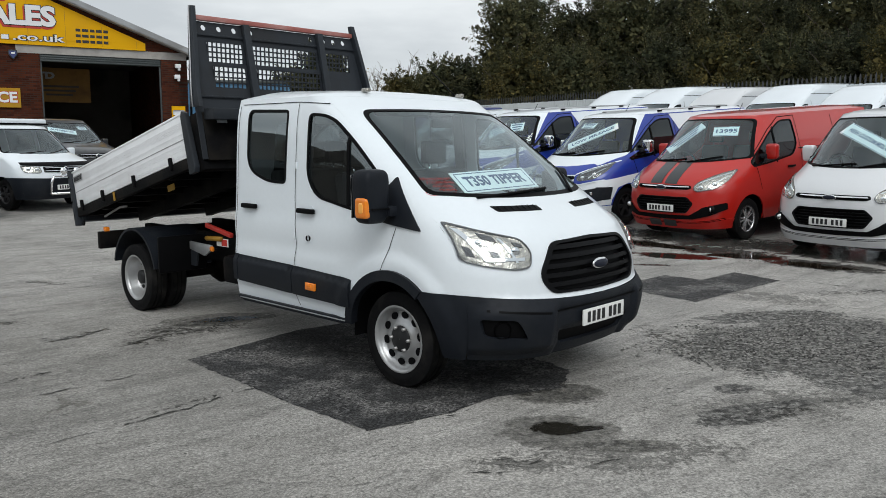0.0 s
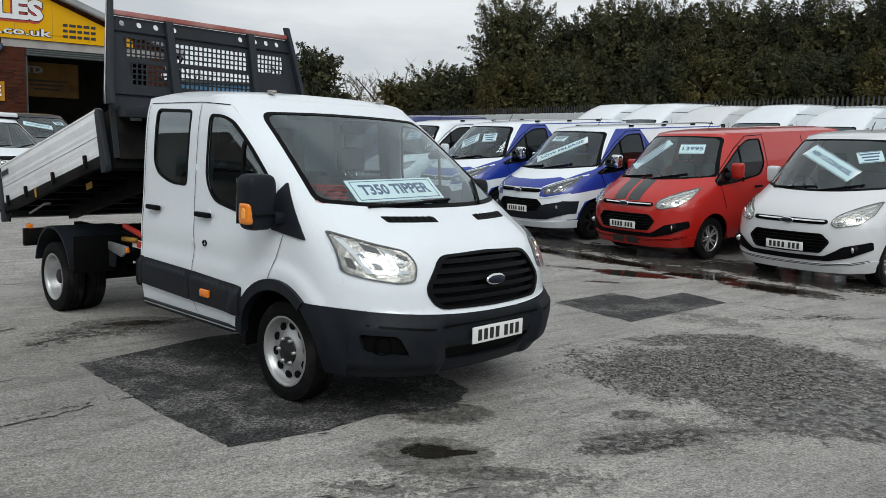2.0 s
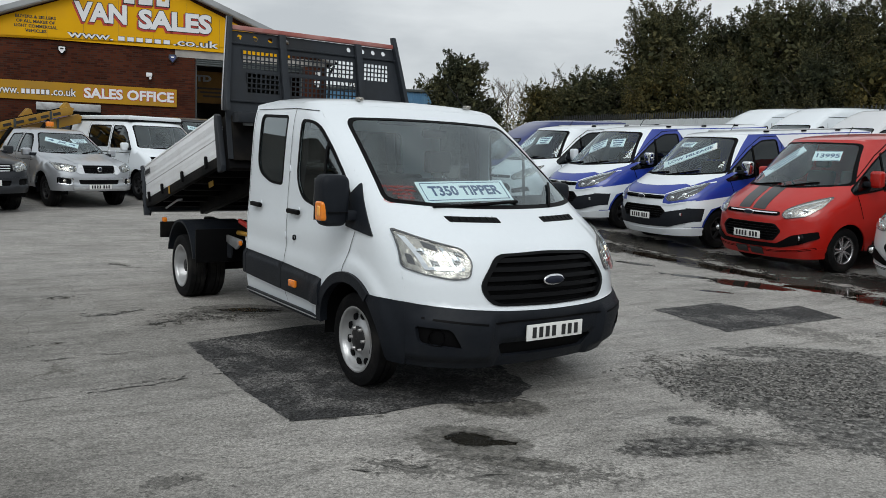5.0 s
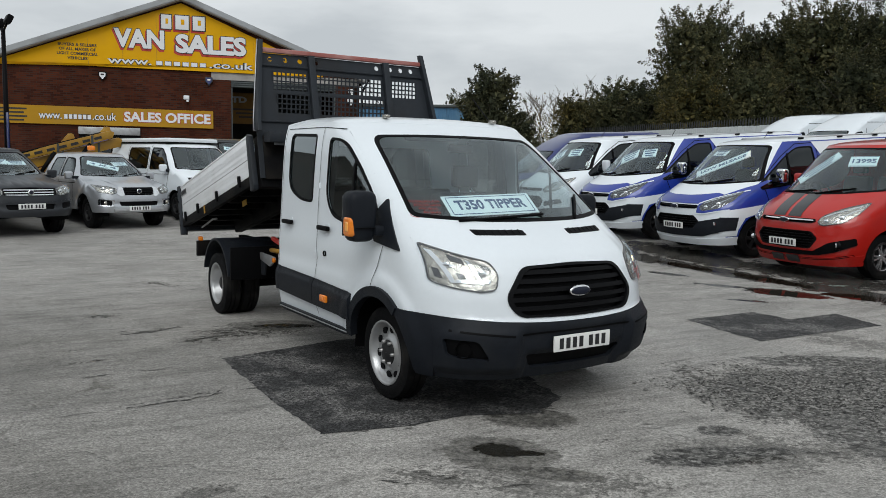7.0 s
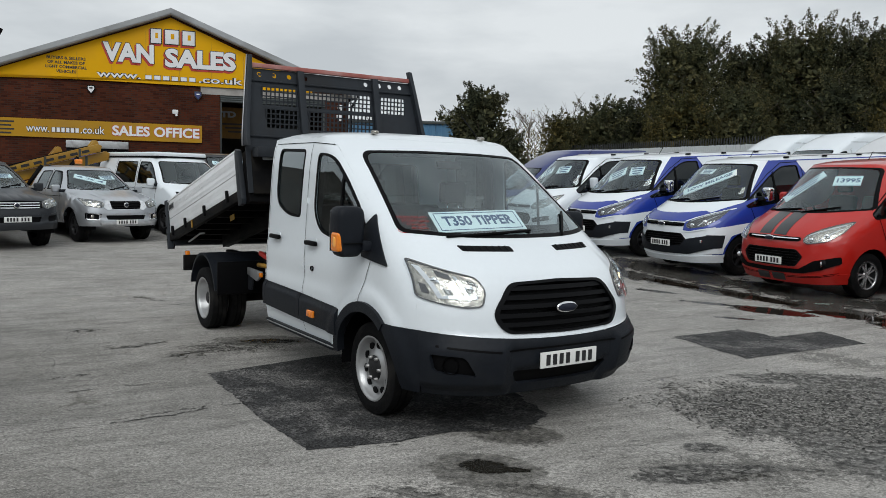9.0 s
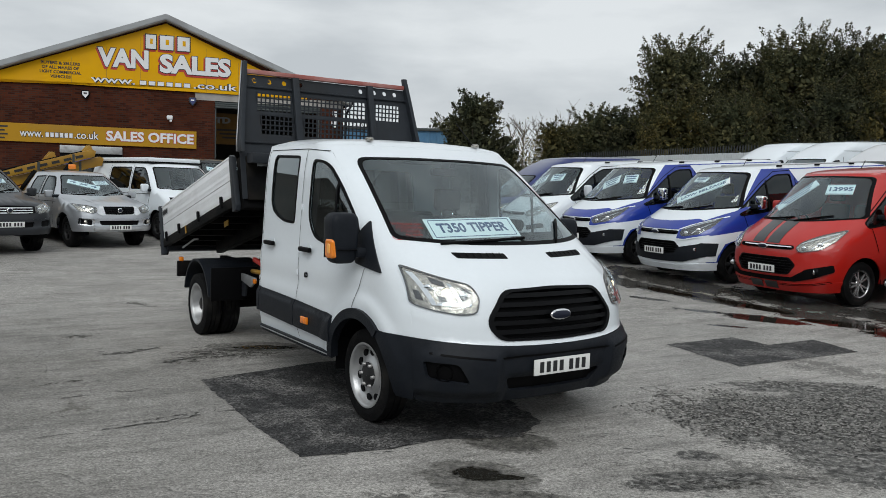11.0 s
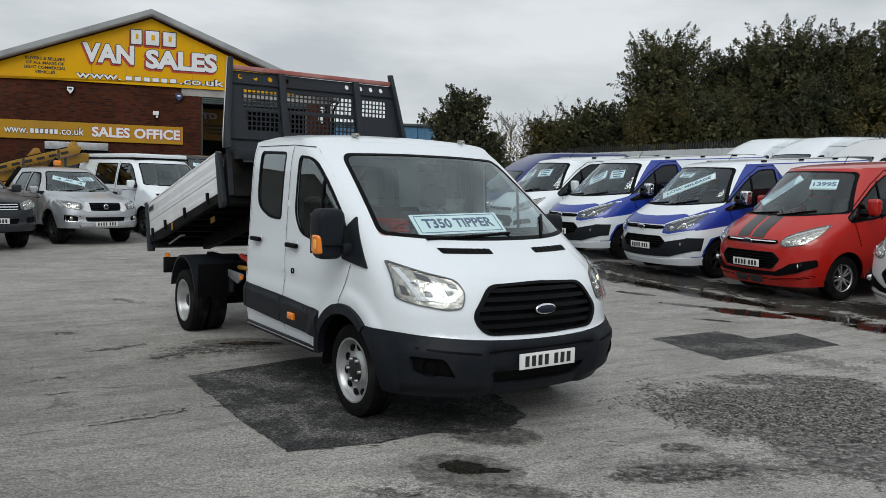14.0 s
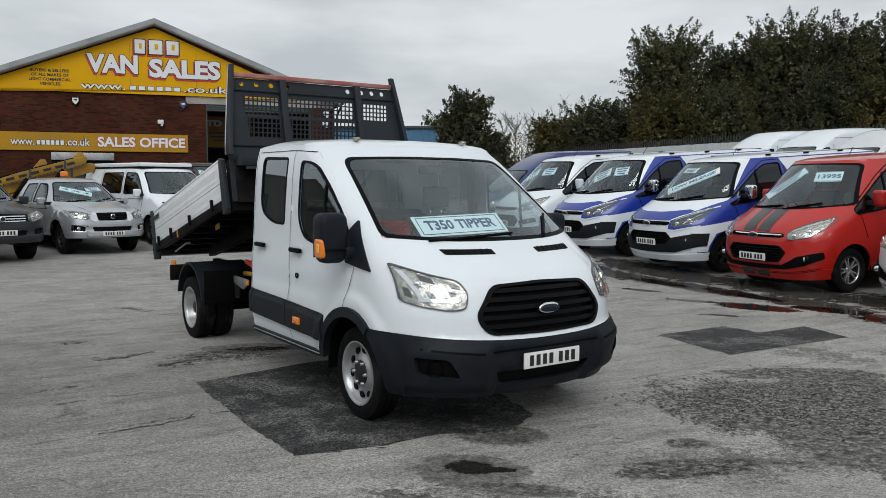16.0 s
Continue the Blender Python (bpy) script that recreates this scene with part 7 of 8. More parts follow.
for sgn, s1 in ((-1, LEFT - 0.25), (1, RIGHT + 0.25)):
    wall_block("roof_slope", [(APEX, TOP), (s1, roof_z(s1)), (s1, roof_z(s1) + 0.12), (APEX, TOP + 0.12)], -0.35, BACK + 0.2, M_ROOFEDGE, "grey sheet roof")
    wall_block("bargeboard", [(APEX, TOP + 0.14), (s1, roof_z(s1) + 0.14), (s1, roof_z(s1) - 0.06), (APEX, TOP - 0.06)], -0.39, -0.35, M_ROOFEDGE, "pale grey bargeboard")
    wall_block("soffit", [(APEX, TOP - 0.06), (s1, roof_z(s1) - 0.06), (s1, roof_z(s1) - 0.10), (APEX, TOP - 0.10)], -0.36, 0.0, M_CONCRETE)
part("gutter", tube([(RIGHT + 0.28, -0.35, roof_z(RIGHT + 0.28)), (RIGHT + 0.28, BACK, roof_z(RIGHT + 0.28))], 0.07, 8), M_SEAL, bld, "black gutter")
part("downpipe", tube([(RIGHT + 0.25, -0.3, 4.95), (RIGHT + 0.1, -0.06, 4.6), (RIGHT + 0.06, -0.06, 0.1)], 0.05, 8), M_SEAL, bld, "black downpipe")
# bay behind the open shutter
part("bay_floor", boxed(((JAMB + PIER) / 2, 5, 0.3), (PIER - JAMB + 5, 9.4, 0.05)), M_CONCRETE, bld, "", False)
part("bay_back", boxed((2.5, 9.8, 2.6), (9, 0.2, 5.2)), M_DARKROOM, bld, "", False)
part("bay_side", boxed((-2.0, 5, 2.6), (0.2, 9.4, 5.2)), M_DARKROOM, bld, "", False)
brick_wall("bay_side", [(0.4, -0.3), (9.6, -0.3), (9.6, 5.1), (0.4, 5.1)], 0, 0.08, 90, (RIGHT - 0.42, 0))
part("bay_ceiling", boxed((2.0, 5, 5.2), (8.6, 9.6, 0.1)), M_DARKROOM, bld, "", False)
sb = part("shutter_box", boxed(((JAMB + PIER) / 2, 0.2, HEAD - 0.13), (PIER - JAMB, 0.3, 0.26), 0.02), M_SHUTTER, bld, "rolled-up grey shutter", False)
for k in range(3):
    part("shutter_slat", boxed(((JAMB + PIER) / 2, 0.03, HEAD - 0.07 - 0.08 * k), (PIER - JAMB - 0.02, 0.03, 0.05), 0.01), M_SHUTTER, sb)
for s in (JAMB + 0.03, PIER - 0.03):
    part("shutter_track", boxed((s, 0.12, 2.4), (0.06, 0.1, 4.9), 0.01), M_SHUTTER, bld)
# sign colour darkened to hold the bay's shade
inner_sign = part("inner_sign", boxed((1.55, 4.6, 4.05), (2.8, 0.05, 1.4), 0.01), M_SHADEDSIGN, bld, "yellow-brown sign inside the bay, its colour darkened for the shade", False)
words("lettering", "LTD", 0.36, M_FENCESHEET, inner_sign, pose(1.15, 4.57, 4.42, 90), 0.02, 0.01, 0.9)
for k in range(3):
    part("text_bar", boxed((1.75, 4.572, 4.0 - 0.17 * k), (1.5 - 0.25 * k, 0.006, 0.08)), M_DARKROOM, inner_sign, smooth=False)

# signs on the front
gable_sign = thing("gable_sign", BLD @ pose(0, -0.03, 0), "yellow gable sign with large white lettering", "sign")
off = 0.16
sign_r, sign_l = 4.36, LEFT + 0.1
pts = [(sign_l, 5.15), (sign_r, 5.15), (sign_r, roof_z(sign_r) - off - 0.18), (APEX, TOP - off - 0.02), (sign_l, roof_z(sign_l) - off)]
part("board", prism(pts, -0.05, 0.0), M_SIGNYELLOW, gable_sign, "bright yellow board", False)
for k in range(-3, 5):
    s = APEX + 1.22 * k + 0.3
    part("panel_joint", boxed((s, -0.052, (5.15 + roof_z(s) - off - 0.2) / 2), (0.012, 0.003, roof_z(s) - off - 0.3 - 5.15)), M_YELLOWPAINT, gable_sign, smooth=False)


def big_word(text, s0, s1, z, h, shadow=0.07):
    for dx, dy, mat, y, nm in ((-shadow * 0.6, -shadow, M_SIGNRED, -0.058, "letter_shadow"), (-0.0, 0.0, M_INK, -0.066, "letter_edge"), (0, 0, M_SIGNWHITE, -0.076, "lettering")):
        words(nm, text, h, mat, gable_sign, pose((s0 + s1) / 2 + dx, y, z + dy, 90), {"letter_shadow": 0.07, "letter_edge": 0.065, "lettering": 0.042}[nm], 0.003, (s1 - s0) + (0.06 if nm != "lettering" else 0.0))


big_word("VAN", -3.54, -1.72, 6.22, 0.92)
big_word("SALES", -1.36, 1.31, 6.13, 0.92)
# the trader's initials, as plain blocks
for s0, w in ((-1.90, 0.44), (-1.38, 0.56), (-0.74, 0.52)):
    part("initial_shadow", boxed((s0 + w / 2 - 0.05, -0.058, 6.90), (w, 0.006, 0.62), 0.002), M_SIGNRED, gable_sign)
    part("initial_edge", boxed((s0 + w / 2, -0.066, 6.96), (w, 0.006, 0.60), 0.002), M_INK, gable_sign)
    part("initial_block", boxed((s0 + w / 2, -0.076, 6.96), (w - 0.07, 0.006, 0.53), 0.002), M_SIGNWHITE, gable_sign)
    part("initial_gap", boxed((s0 + w / 2 + 0.02, -0.082, 6.98), (w * 0.22, 0.004, 0.2), 0.001), M_SIGNYELLOW, gable_sign)


def address(parent, s0, s1, z, h, mat, y, edge=True):
    """A web address: the ends spelled, the trader's name as bars."""
    w = s1 - s0
    for m2, yy, b in ([(M_INK, y + 0.006, 0.02)] if edge else []) + [(mat, y, 0.004)]:
        words("lettering", "www.", h, m2, parent, pose(s0 + w * 0.15, yy, z, 90), b, 0.002, w * 0.29)
        words("lettering", ".co.uk", h, m2, parent, pose(s0 + w * 0.84, yy, z, 90), b, 0.002, w * 0.31)
        for k in range(6):
            part("name_bar", boxed((s0 + w * (0.345 + 0.06 * k), yy, z - h * 0.06), (w * 0.042 + (0.03 if m2 is M_INK else 0), 0.003, h * 0.42 + (0.03 if m2 is M_INK else 0))), m2, parent, smooth=False)


address(gable_sign, -3.82, 1.57, 5.40, 0.36, M_SIGNWHITE, -0.066)
for k, line in enumerate(("BUYERS & SELLERS", "OF ALL MAKES OF", "LIGHT COMMERCIAL", "VEHICLES")):
    words("lettering", line, 0.15, M_INK, gable_sign, pose(-4.86, -0.056, 5.90 - 0.165 * k, 90), 0.004, 0.002, (1.34, 1.28, 1.42, 0.7)[k])
for k in range(3):
    part("phone_bars", bars([0.16, 0.22, 0.16, 0.2, 0.16], 0.1, 0.05, 0.006), M_INK, gable_sign, "plain dark bars", False).location = (2.5, -0.056, 5.76 - 0.2 * k)

office_sign = thing("office_sign", BLD @ pose(0, -0.02, 0), "long yellow sales office sign on the brick wall", "sign")
part("board", boxed((-4.05, -0.025, 3.27), (8.15, 0.05, 0.68), 0.008), M_OFFICESIGN, office_sign, "yellow board", False)
for m2, yy, b in ((M_SIGNRED, -0.054, 0.034), (M_SIGNWHITE, -0.062, 0.018)):
    words("lettering", "SALES OFFICE", 0.5, m2, office_sign, pose(-1.68, yy, 3.27, 90), b, 0.002, 3.2 + (0.05 if m2 is M_SIGNRED else 0))
address(office_sign, -6.26, -3.55, 3.25, 0.4, M_SIGNWHITE, -0.062)
for k in range(4):
    part("text_bar", boxed((-7.2, -0.056, 3.47 - 0.14 * k), (1.1 - 0.2 * (k % 2), 0.006, 0.06)), M_INK, office_sign, smooth=False)
small_sign = thing("small_sign", BLD @ pose(5.50, -0.02, 2.87), "small yellow and white notice on the pier", "sign")
part("board", boxed((0, -0.02, 0), (0.52, 0.03, 0.46), 0.006), M_SIGNYELLOW, small_sign, "", False)
part("picture", boxed((0.0, -0.038, -0.02), (0.44, 0.006, 0.2), 0.06), M_SIGNWHITE, small_sign)

# office window with its half-closed shutter
win = part("office_window", boxed((-3.8, -0.02, 1.75), (2.2, 0.08, 1.7), 0.01), M_SEAL, bld, "dark office window")
part("window_shutter", boxed((-3.8, -0.08, 2.72), (2.2, 0.12, 0.28), 0.02), M_GALV, win, "pale shutter box")
part("pane", boxed((-4.3, -0.065, 1.7), (1.05, 0.008, 1.4), 0.002), M_TINT, win)
part("pane", boxed((-3.2, -0.065, 1.7), (0.95, 0.008, 1.4), 0.002), M_TINT, win)
part("blue_poster", boxed((-4.3, -0.075, 2.2), (0.9, 0.006, 0.4), 0.002), M_BLUE, win, "blue poster")

for s, z, mat in ((-4.01, 4.80, M_SIGNWHITE), (-0.13, 4.78, M_STEELGREY)):
    ab = thing("alarm_box", BLD @ pose(s, -0.04, z), "small shield-shaped alarm box on the brick wall", "alarm box")
    part("case", prism(rounded([(-0.14, 0.16), (0.14, 0.16), (0.15, 0.0), (0.0, -0.19), (-0.15, 0.0)], 0.04), -0.06, 0.04, 0.008), M_SEAL if mat is M_SIGNWHITE else mat, ab)
    part("face", prism(rounded([(-0.11, 0.12), (0.11, 0.12), (0.11, 0.0), (0.0, -0.14), (-0.11, 0.0)], 0.03), -0.068, -0.061), mat if mat is M_SIGNWHITE else M_NAVY, ab)
    part("emblem", prism(rounded([(-0.06, 0.075), (0.06, 0.075), (0.06, 0.02), (-0.06, 0.02)], 0.02), -0.073, -0.0685), M_INK if mat is M_SIGNWHITE else M_SIGNWHITE, ab, "small printed emblem")
for s, z in ((-0.98, 4.10), (5.52, 4.63), (5.48, 4.22)):
    fl = thing("flood_lamp", BLD @ pose(s, -0.1, z), "small white security lamp on the wall", "lamp")
    part("lamp_body", boxed((0, -0.05, 0), (0.22, 0.14, 0.16), 0.03), M_SIGNWHITE, fl)
    part("sensor", boxed((0.04, -0.07, -0.13), (0.09, 0.09, 0.08), 0.02), M_SIGNWHITE, fl)
    part("bracket", boxed((0, 0.05, -0.04), (0.05, 0.12, 0.05), 0.01), M_GALV, fl)

# clutter by the pier, behind the tipping body
clutter = thing("scrap_pile", BLD @ pose(5.2, -0.9, 0.25), "dark pile of car parts beside the pier", "scrap")
rnd = random.Random(9)
for k in range(14):
    part("scrap_piece", boxed((rnd.uniform(-0.9, 0.7), rnd.uniform(-0.4, 0.4), rnd.uniform(0.1, 1.5)), (rnd.uniform(0.25, 0.7), rnd.uniform(0.3, 0.6), rnd.uniform(0.15, 0.4)), 0.04, Euler((rnd.uniform(-0.3, 0.3), rnd.uniform(-0.3, 0.3), rnd.uniform(0, 3))).to_matrix()), rnd.choice((M_CHASSIS, M_SEAL, M_STEELGREY, M_GALV)), clutter)
part("scrap_base", boxed((0, 0, 0.1), (1.9, 1.0, 0.3), 0.05), M_CHASSIS, clutter)

# yellow boom lift behind the pickups
LIFT = pose(-15.3, 16.5, lie(-14.6, 17.2) - 0.42, 0, 0, 60)
lift = thing("boom_lift", LIFT, "yellow folded boom lift on a trailer", "boom lift")
for x0, z0, x1, z1, h, y in ((-1.4, 1.50, 1.5, 2.32, 0.20, -0.2), (-1.35, 1.24, 1.75, 2.10, 0.24, -0.06), (-1.2, 1.02, 0.8, 1.72, 0.15, -0.2), (-1.1, 0.80, 0.4, 1.38, 0.13, -0.06)):
    arm = part("boom_arm", prism([(x0, z0), (x1, z1), (x1 + 0.04, z1 + h * 0.8), (x1 - 0.06, z1 + h), (x0, z0 + h)], y - 0.11, y + 0.11, 0.015), M_YELLOWPAINT, lift, "yellow boom arm")
    for f in (0.2, 0.5, 0.8):
        part("arm_band", prism([(x0 + (x1 - x0) * f + d, z0 + (z1 - z0) * f + e) for d, e in ((0, -0.01), (0.06, 0), (0.06, h + 0.02), (0, h + 0.01))], y - 0.125, y + 0.125), M_SHUTTER, arm)
for k in range(8):
    x = -1.0 + 0.3 * k
    part("warning_mark", boxed((x, -0.314, 1.62 + 0.283 * (x + 1.4) - 0.02), (0.2, 0.006, 0.07), 0.0, Euler((0, radians(-15.8), 0)).to_matrix()), M_INK, lift, smooth=False)
for x, dz in ((0.5, -0.22), (1.45, 0.0)):
    part("knuckle", prism([(x - 0.36, 2.26 + dz), (x + 0.10, 2.38 + dz), (x + 0.02, 2.62 + dz), (x - 0.06, 2.64 + dz)], -0.14, -0.10, 0.01), M_YELLOWPAINT, lift, "yellow boom knuckle")
    part("knuckle", prism([(x - 0.36, 2.26 + dz), (x + 0.10, 2.38 + dz), (x + 0.02, 2.62 + dz), (x - 0.06, 2.64 + dz)], 0.06, 0.10, 0.01), M_YELLOWPAINT, lift, "yellow boom knuckle")
for x0, z0, x1, z1 in ((-1.1, 0.95, -0.8, 1.6), (-0.4, 1.3, 0.0, 1.9), (0.5, 1.6, 0.9, 2.15)):
    part("boom_link", tube([(x0, -0.3, z0), (x1, -0.3, z1)], 0.05, 8), M_CHASSIS, lift, "black boom link")
part("trailer", boxed((-0.4, 0, 0.85), (3.4, 1.3, 0.35), 0.03), M_YELLOWPAINT, lift)
part("turret", boxed((-0.9, 0, 1.2), (0.8, 0.9, 0.7), 0.05), M_YELLOWPAINT, lift)
for s in (-1, 1):
    make_wheel(lift, -0.4, s * 0.8, 0.32, 0.2, 0.2, "black", s).location.z += 0.42
for k in (-0.5, 0.0):
    part("hose", tube([(-1.3, -0.25 + k * 0.2, 1.72), (0.3, -0.25, 2.2), (1.2, -0.2, 2.46)], 0.02, 6), M_SEAL, lift)

# flood lamp mast at the corner of the building
mast_xy = (-17.7, 17.2)
mast = thing("lamp_mast", pose(*mast_xy, 0.1, 0, 0, -30), "dark lamp mast with twin floodlights", "lamp post")
part("pole", tube([(0, 0, 0), (0, 0, 5.2)], 0.09, 10, 0.6), M_SEAL, mast)
for s in (-1, 1):
    part("cross_arm", tube([(0, 0, 5.1), (0.5 * s, 0, 5.25)], 0.03, 6), M_SEAL, mast)
    part("floodlight", boxed((0.5 * s, 0.05, 5.38), (0.34, 0.16, 0.24), 0.03, Euler((radians(-25), 0, 0)).to_matrix()), M_SEAL, mast, "black floodlight")
mast_sign = part("mast_banner", boxed((0.1, -0.02, 2.3), (0.5, 0.02, 1.1), 0.008), M_NAVY, mast, "dark banner")

# ---- fence and sheds behind ----
FE = Vector((0.69, -0.724, 0))
F0 = Vector((3.1, 36.8, 0))
fence = thing("boundary_fence", pose(0, 0, 0), "pale sheet fence with dark steel palisade above", "fence")
rnd = random.Random(3)
ang = math.atan2(FE.y, FE.x)
for k in range(-17, 34):
    c = F0 + FE * (1.0 * k)
    z0 = lie(c.x, c.y)
    bm = bmesh.new()
    n = 7
    cols = []
    for i in range(2 * n + 1):
        u, v = -0.5 + i / (2 * n), (0.02 if i % 2 else -0.02)
        cols.append((bm.verts.new((u, v, z0 - 0.2)), bm.verts.new((u, v, 3.62 + rnd.uniform(-0.015, 0.015)))))
    for a, b in zip(cols, cols[1:]):
        bm.faces.new((a[0], b[0], b[1], a[1]))
    ob = part("sheet", bm, M_FENCESHEET, fence, "pale corrugated fence sheet", False)
    ob.matrix_local = pose(c.x, c.y, 0, 0, 0, math.degrees(ang))
bm = bmesh.new()
for k in range(-100, 196):
    c = F0 + FE * (0.17 * k) + Vector((0.724, 0.69, 0)) * 0.25
    x, y = c.x, c.y
    p = [(x - 0.03 * FE.x, y - 0.03 * FE.y), (x + 0.03 * FE.x, y + 0.03 * FE.y)]
    z = 3.88 + rnd.uniform(-0.02, 0.02)
    a = [bm.verts.new((*p[0], 0.8)), bm.verts.new((*p[1], 0.8)), bm.verts.new((*p[1], z)), bm.verts.new((x, y, z + 0.09)), bm.verts.new((*p[0], z))]
    bm.faces.new(a)
pal = tagged(part("palisade_pale", bm, M_FENCEPALE, fence, "dark pointed steel pales", False), kind="stuff")
md = pal.modifiers.new("thickness", "SOLIDIFY")
md.thickness = 0.02
for z in (1.6, 3.4):
    a, b = F0 + FE * -17 + Vector((0.724, 0.69, 0)) * 0.28, F0 + FE * 33 + Vector((0.724, 0.69, 0)) * 0.28
    part("fence_rail", tube([(a.x, a.y, z), (b.x, b.y, z)], 0.03, 6), M_FENCEPALE, fence)

blue_shed = thing("blue_shed", pose(-17.4, 42.0, 0.6, 0, 0, 14), "blue corrugated metal shed", "shed")
for k in range(9):
    part("cladding_sheet", prism([(-4.5 + k, 0), (-3.52 + k, 0), (-3.52 + k, 4.25), (-4.5 + k, 4.25)], -0.02 - 0.02 * (k % 2), 0.1), M_SHEETBLUE, blue_shed, "blue corrugated cladding", False)
    for i in range(4):
        part("cladding_rib", boxed((-4.4 + k + 0.24 * i, -0.06, 2.1), (0.06, 0.04, 4.2), 0.01), M_SHEETBLUE, blue_shed, smooth=False)
part("roof_trim", boxed((0, 0, 4.32), (9.2, 0.3, 0.16), 0.02), M_SHUTTER, blue_shed)
part("shed_roof", boxed((0, 3, 4.3), (9.2, 6, 0.1), 0.02), M_SHUTTER, blue_shed)
part("shed_back", boxed((0, 6, 2.1), (9.0, 0.1, 4.2), 0.01), M_SHEETBLUE, blue_shed)
# a flat trailer tail behind the vans, before the fence
flat = thing("flatbed_trailer", pose(3.9, 34.0, lie(3.9, 34.0), 0, 0, math.degrees(ang)), "dark flatbed headboard before the fence", "trailer")
for z in (2.2, 2.45):
    part("board", boxed((0, 0, z), (2.6, 0.06, 0.10), 0.01), M_CHASSIS, flat)
for x in (-1.2, 0.0, 1.2):
    part("post", boxed((x, 0.04, 1.27), (0.06, 0.06, 2.54), 0.01), M_CHASSIS, flat)

# ---- trees ----
def leaf_mesh(name, p, size, rng, mat, parent, label):
    """Many small leaves, one pointed four-sided blade at each point of p, in one mesh."""
    n = len(p)
    u = rng.normal(size=(n, 3)) * (1, 1, 0.8)
    u /= np.linalg.norm(u, axis=1)[:, None]
    v = np.cross(u, rng.normal(size=(n, 3)))
    v /= np.maximum(1e-6, np.linalg.norm(v, axis=1))[:, None]
    k = (size * rng.uniform(0.6, 1.5, n))[:, None]
    co = np.stack([p + u * k, p + v * k * 0.6 + u * k * 0.2, p - u * k * 0.9, p - v * k * 0.55], axis=1).reshape(-1, 3)
    me = bpy.data.meshes.new(name)
    me.vertices.add(4 * n)
    me.vertices.foreach_set("co", co.astype(np.float32).ravel())
    me.loops.add(4 * n)
    me.loops.foreach_set("vertex_index", np.arange(4 * n, dtype=np.int32))
    me.polygons.add(n)
    me.polygons.foreach_set("loop_start", np.arange(0, 4 * n, 4, dtype=np.int32))
    me.update(calc_edges=True)
    me.materials.append(mat)
    ob = new(name, me)
    ob.parent = parent
    return tagged(ob, label, kind="stuff")


def along(starts, ends, per, spread, rng):
    """Points strewn along shoots, thinner towards their tips, with a slight sag."""
    t = rng.random((len(starts), per)) ** 0.8
    p = starts[:, None, :] * (1 - t[..., None]) + ends[:, None, :] * t[..., None]
    return (p + rng.normal(size=p.shape) * (spread * (1.15 - t))[..., None]).reshape(-1, 3)


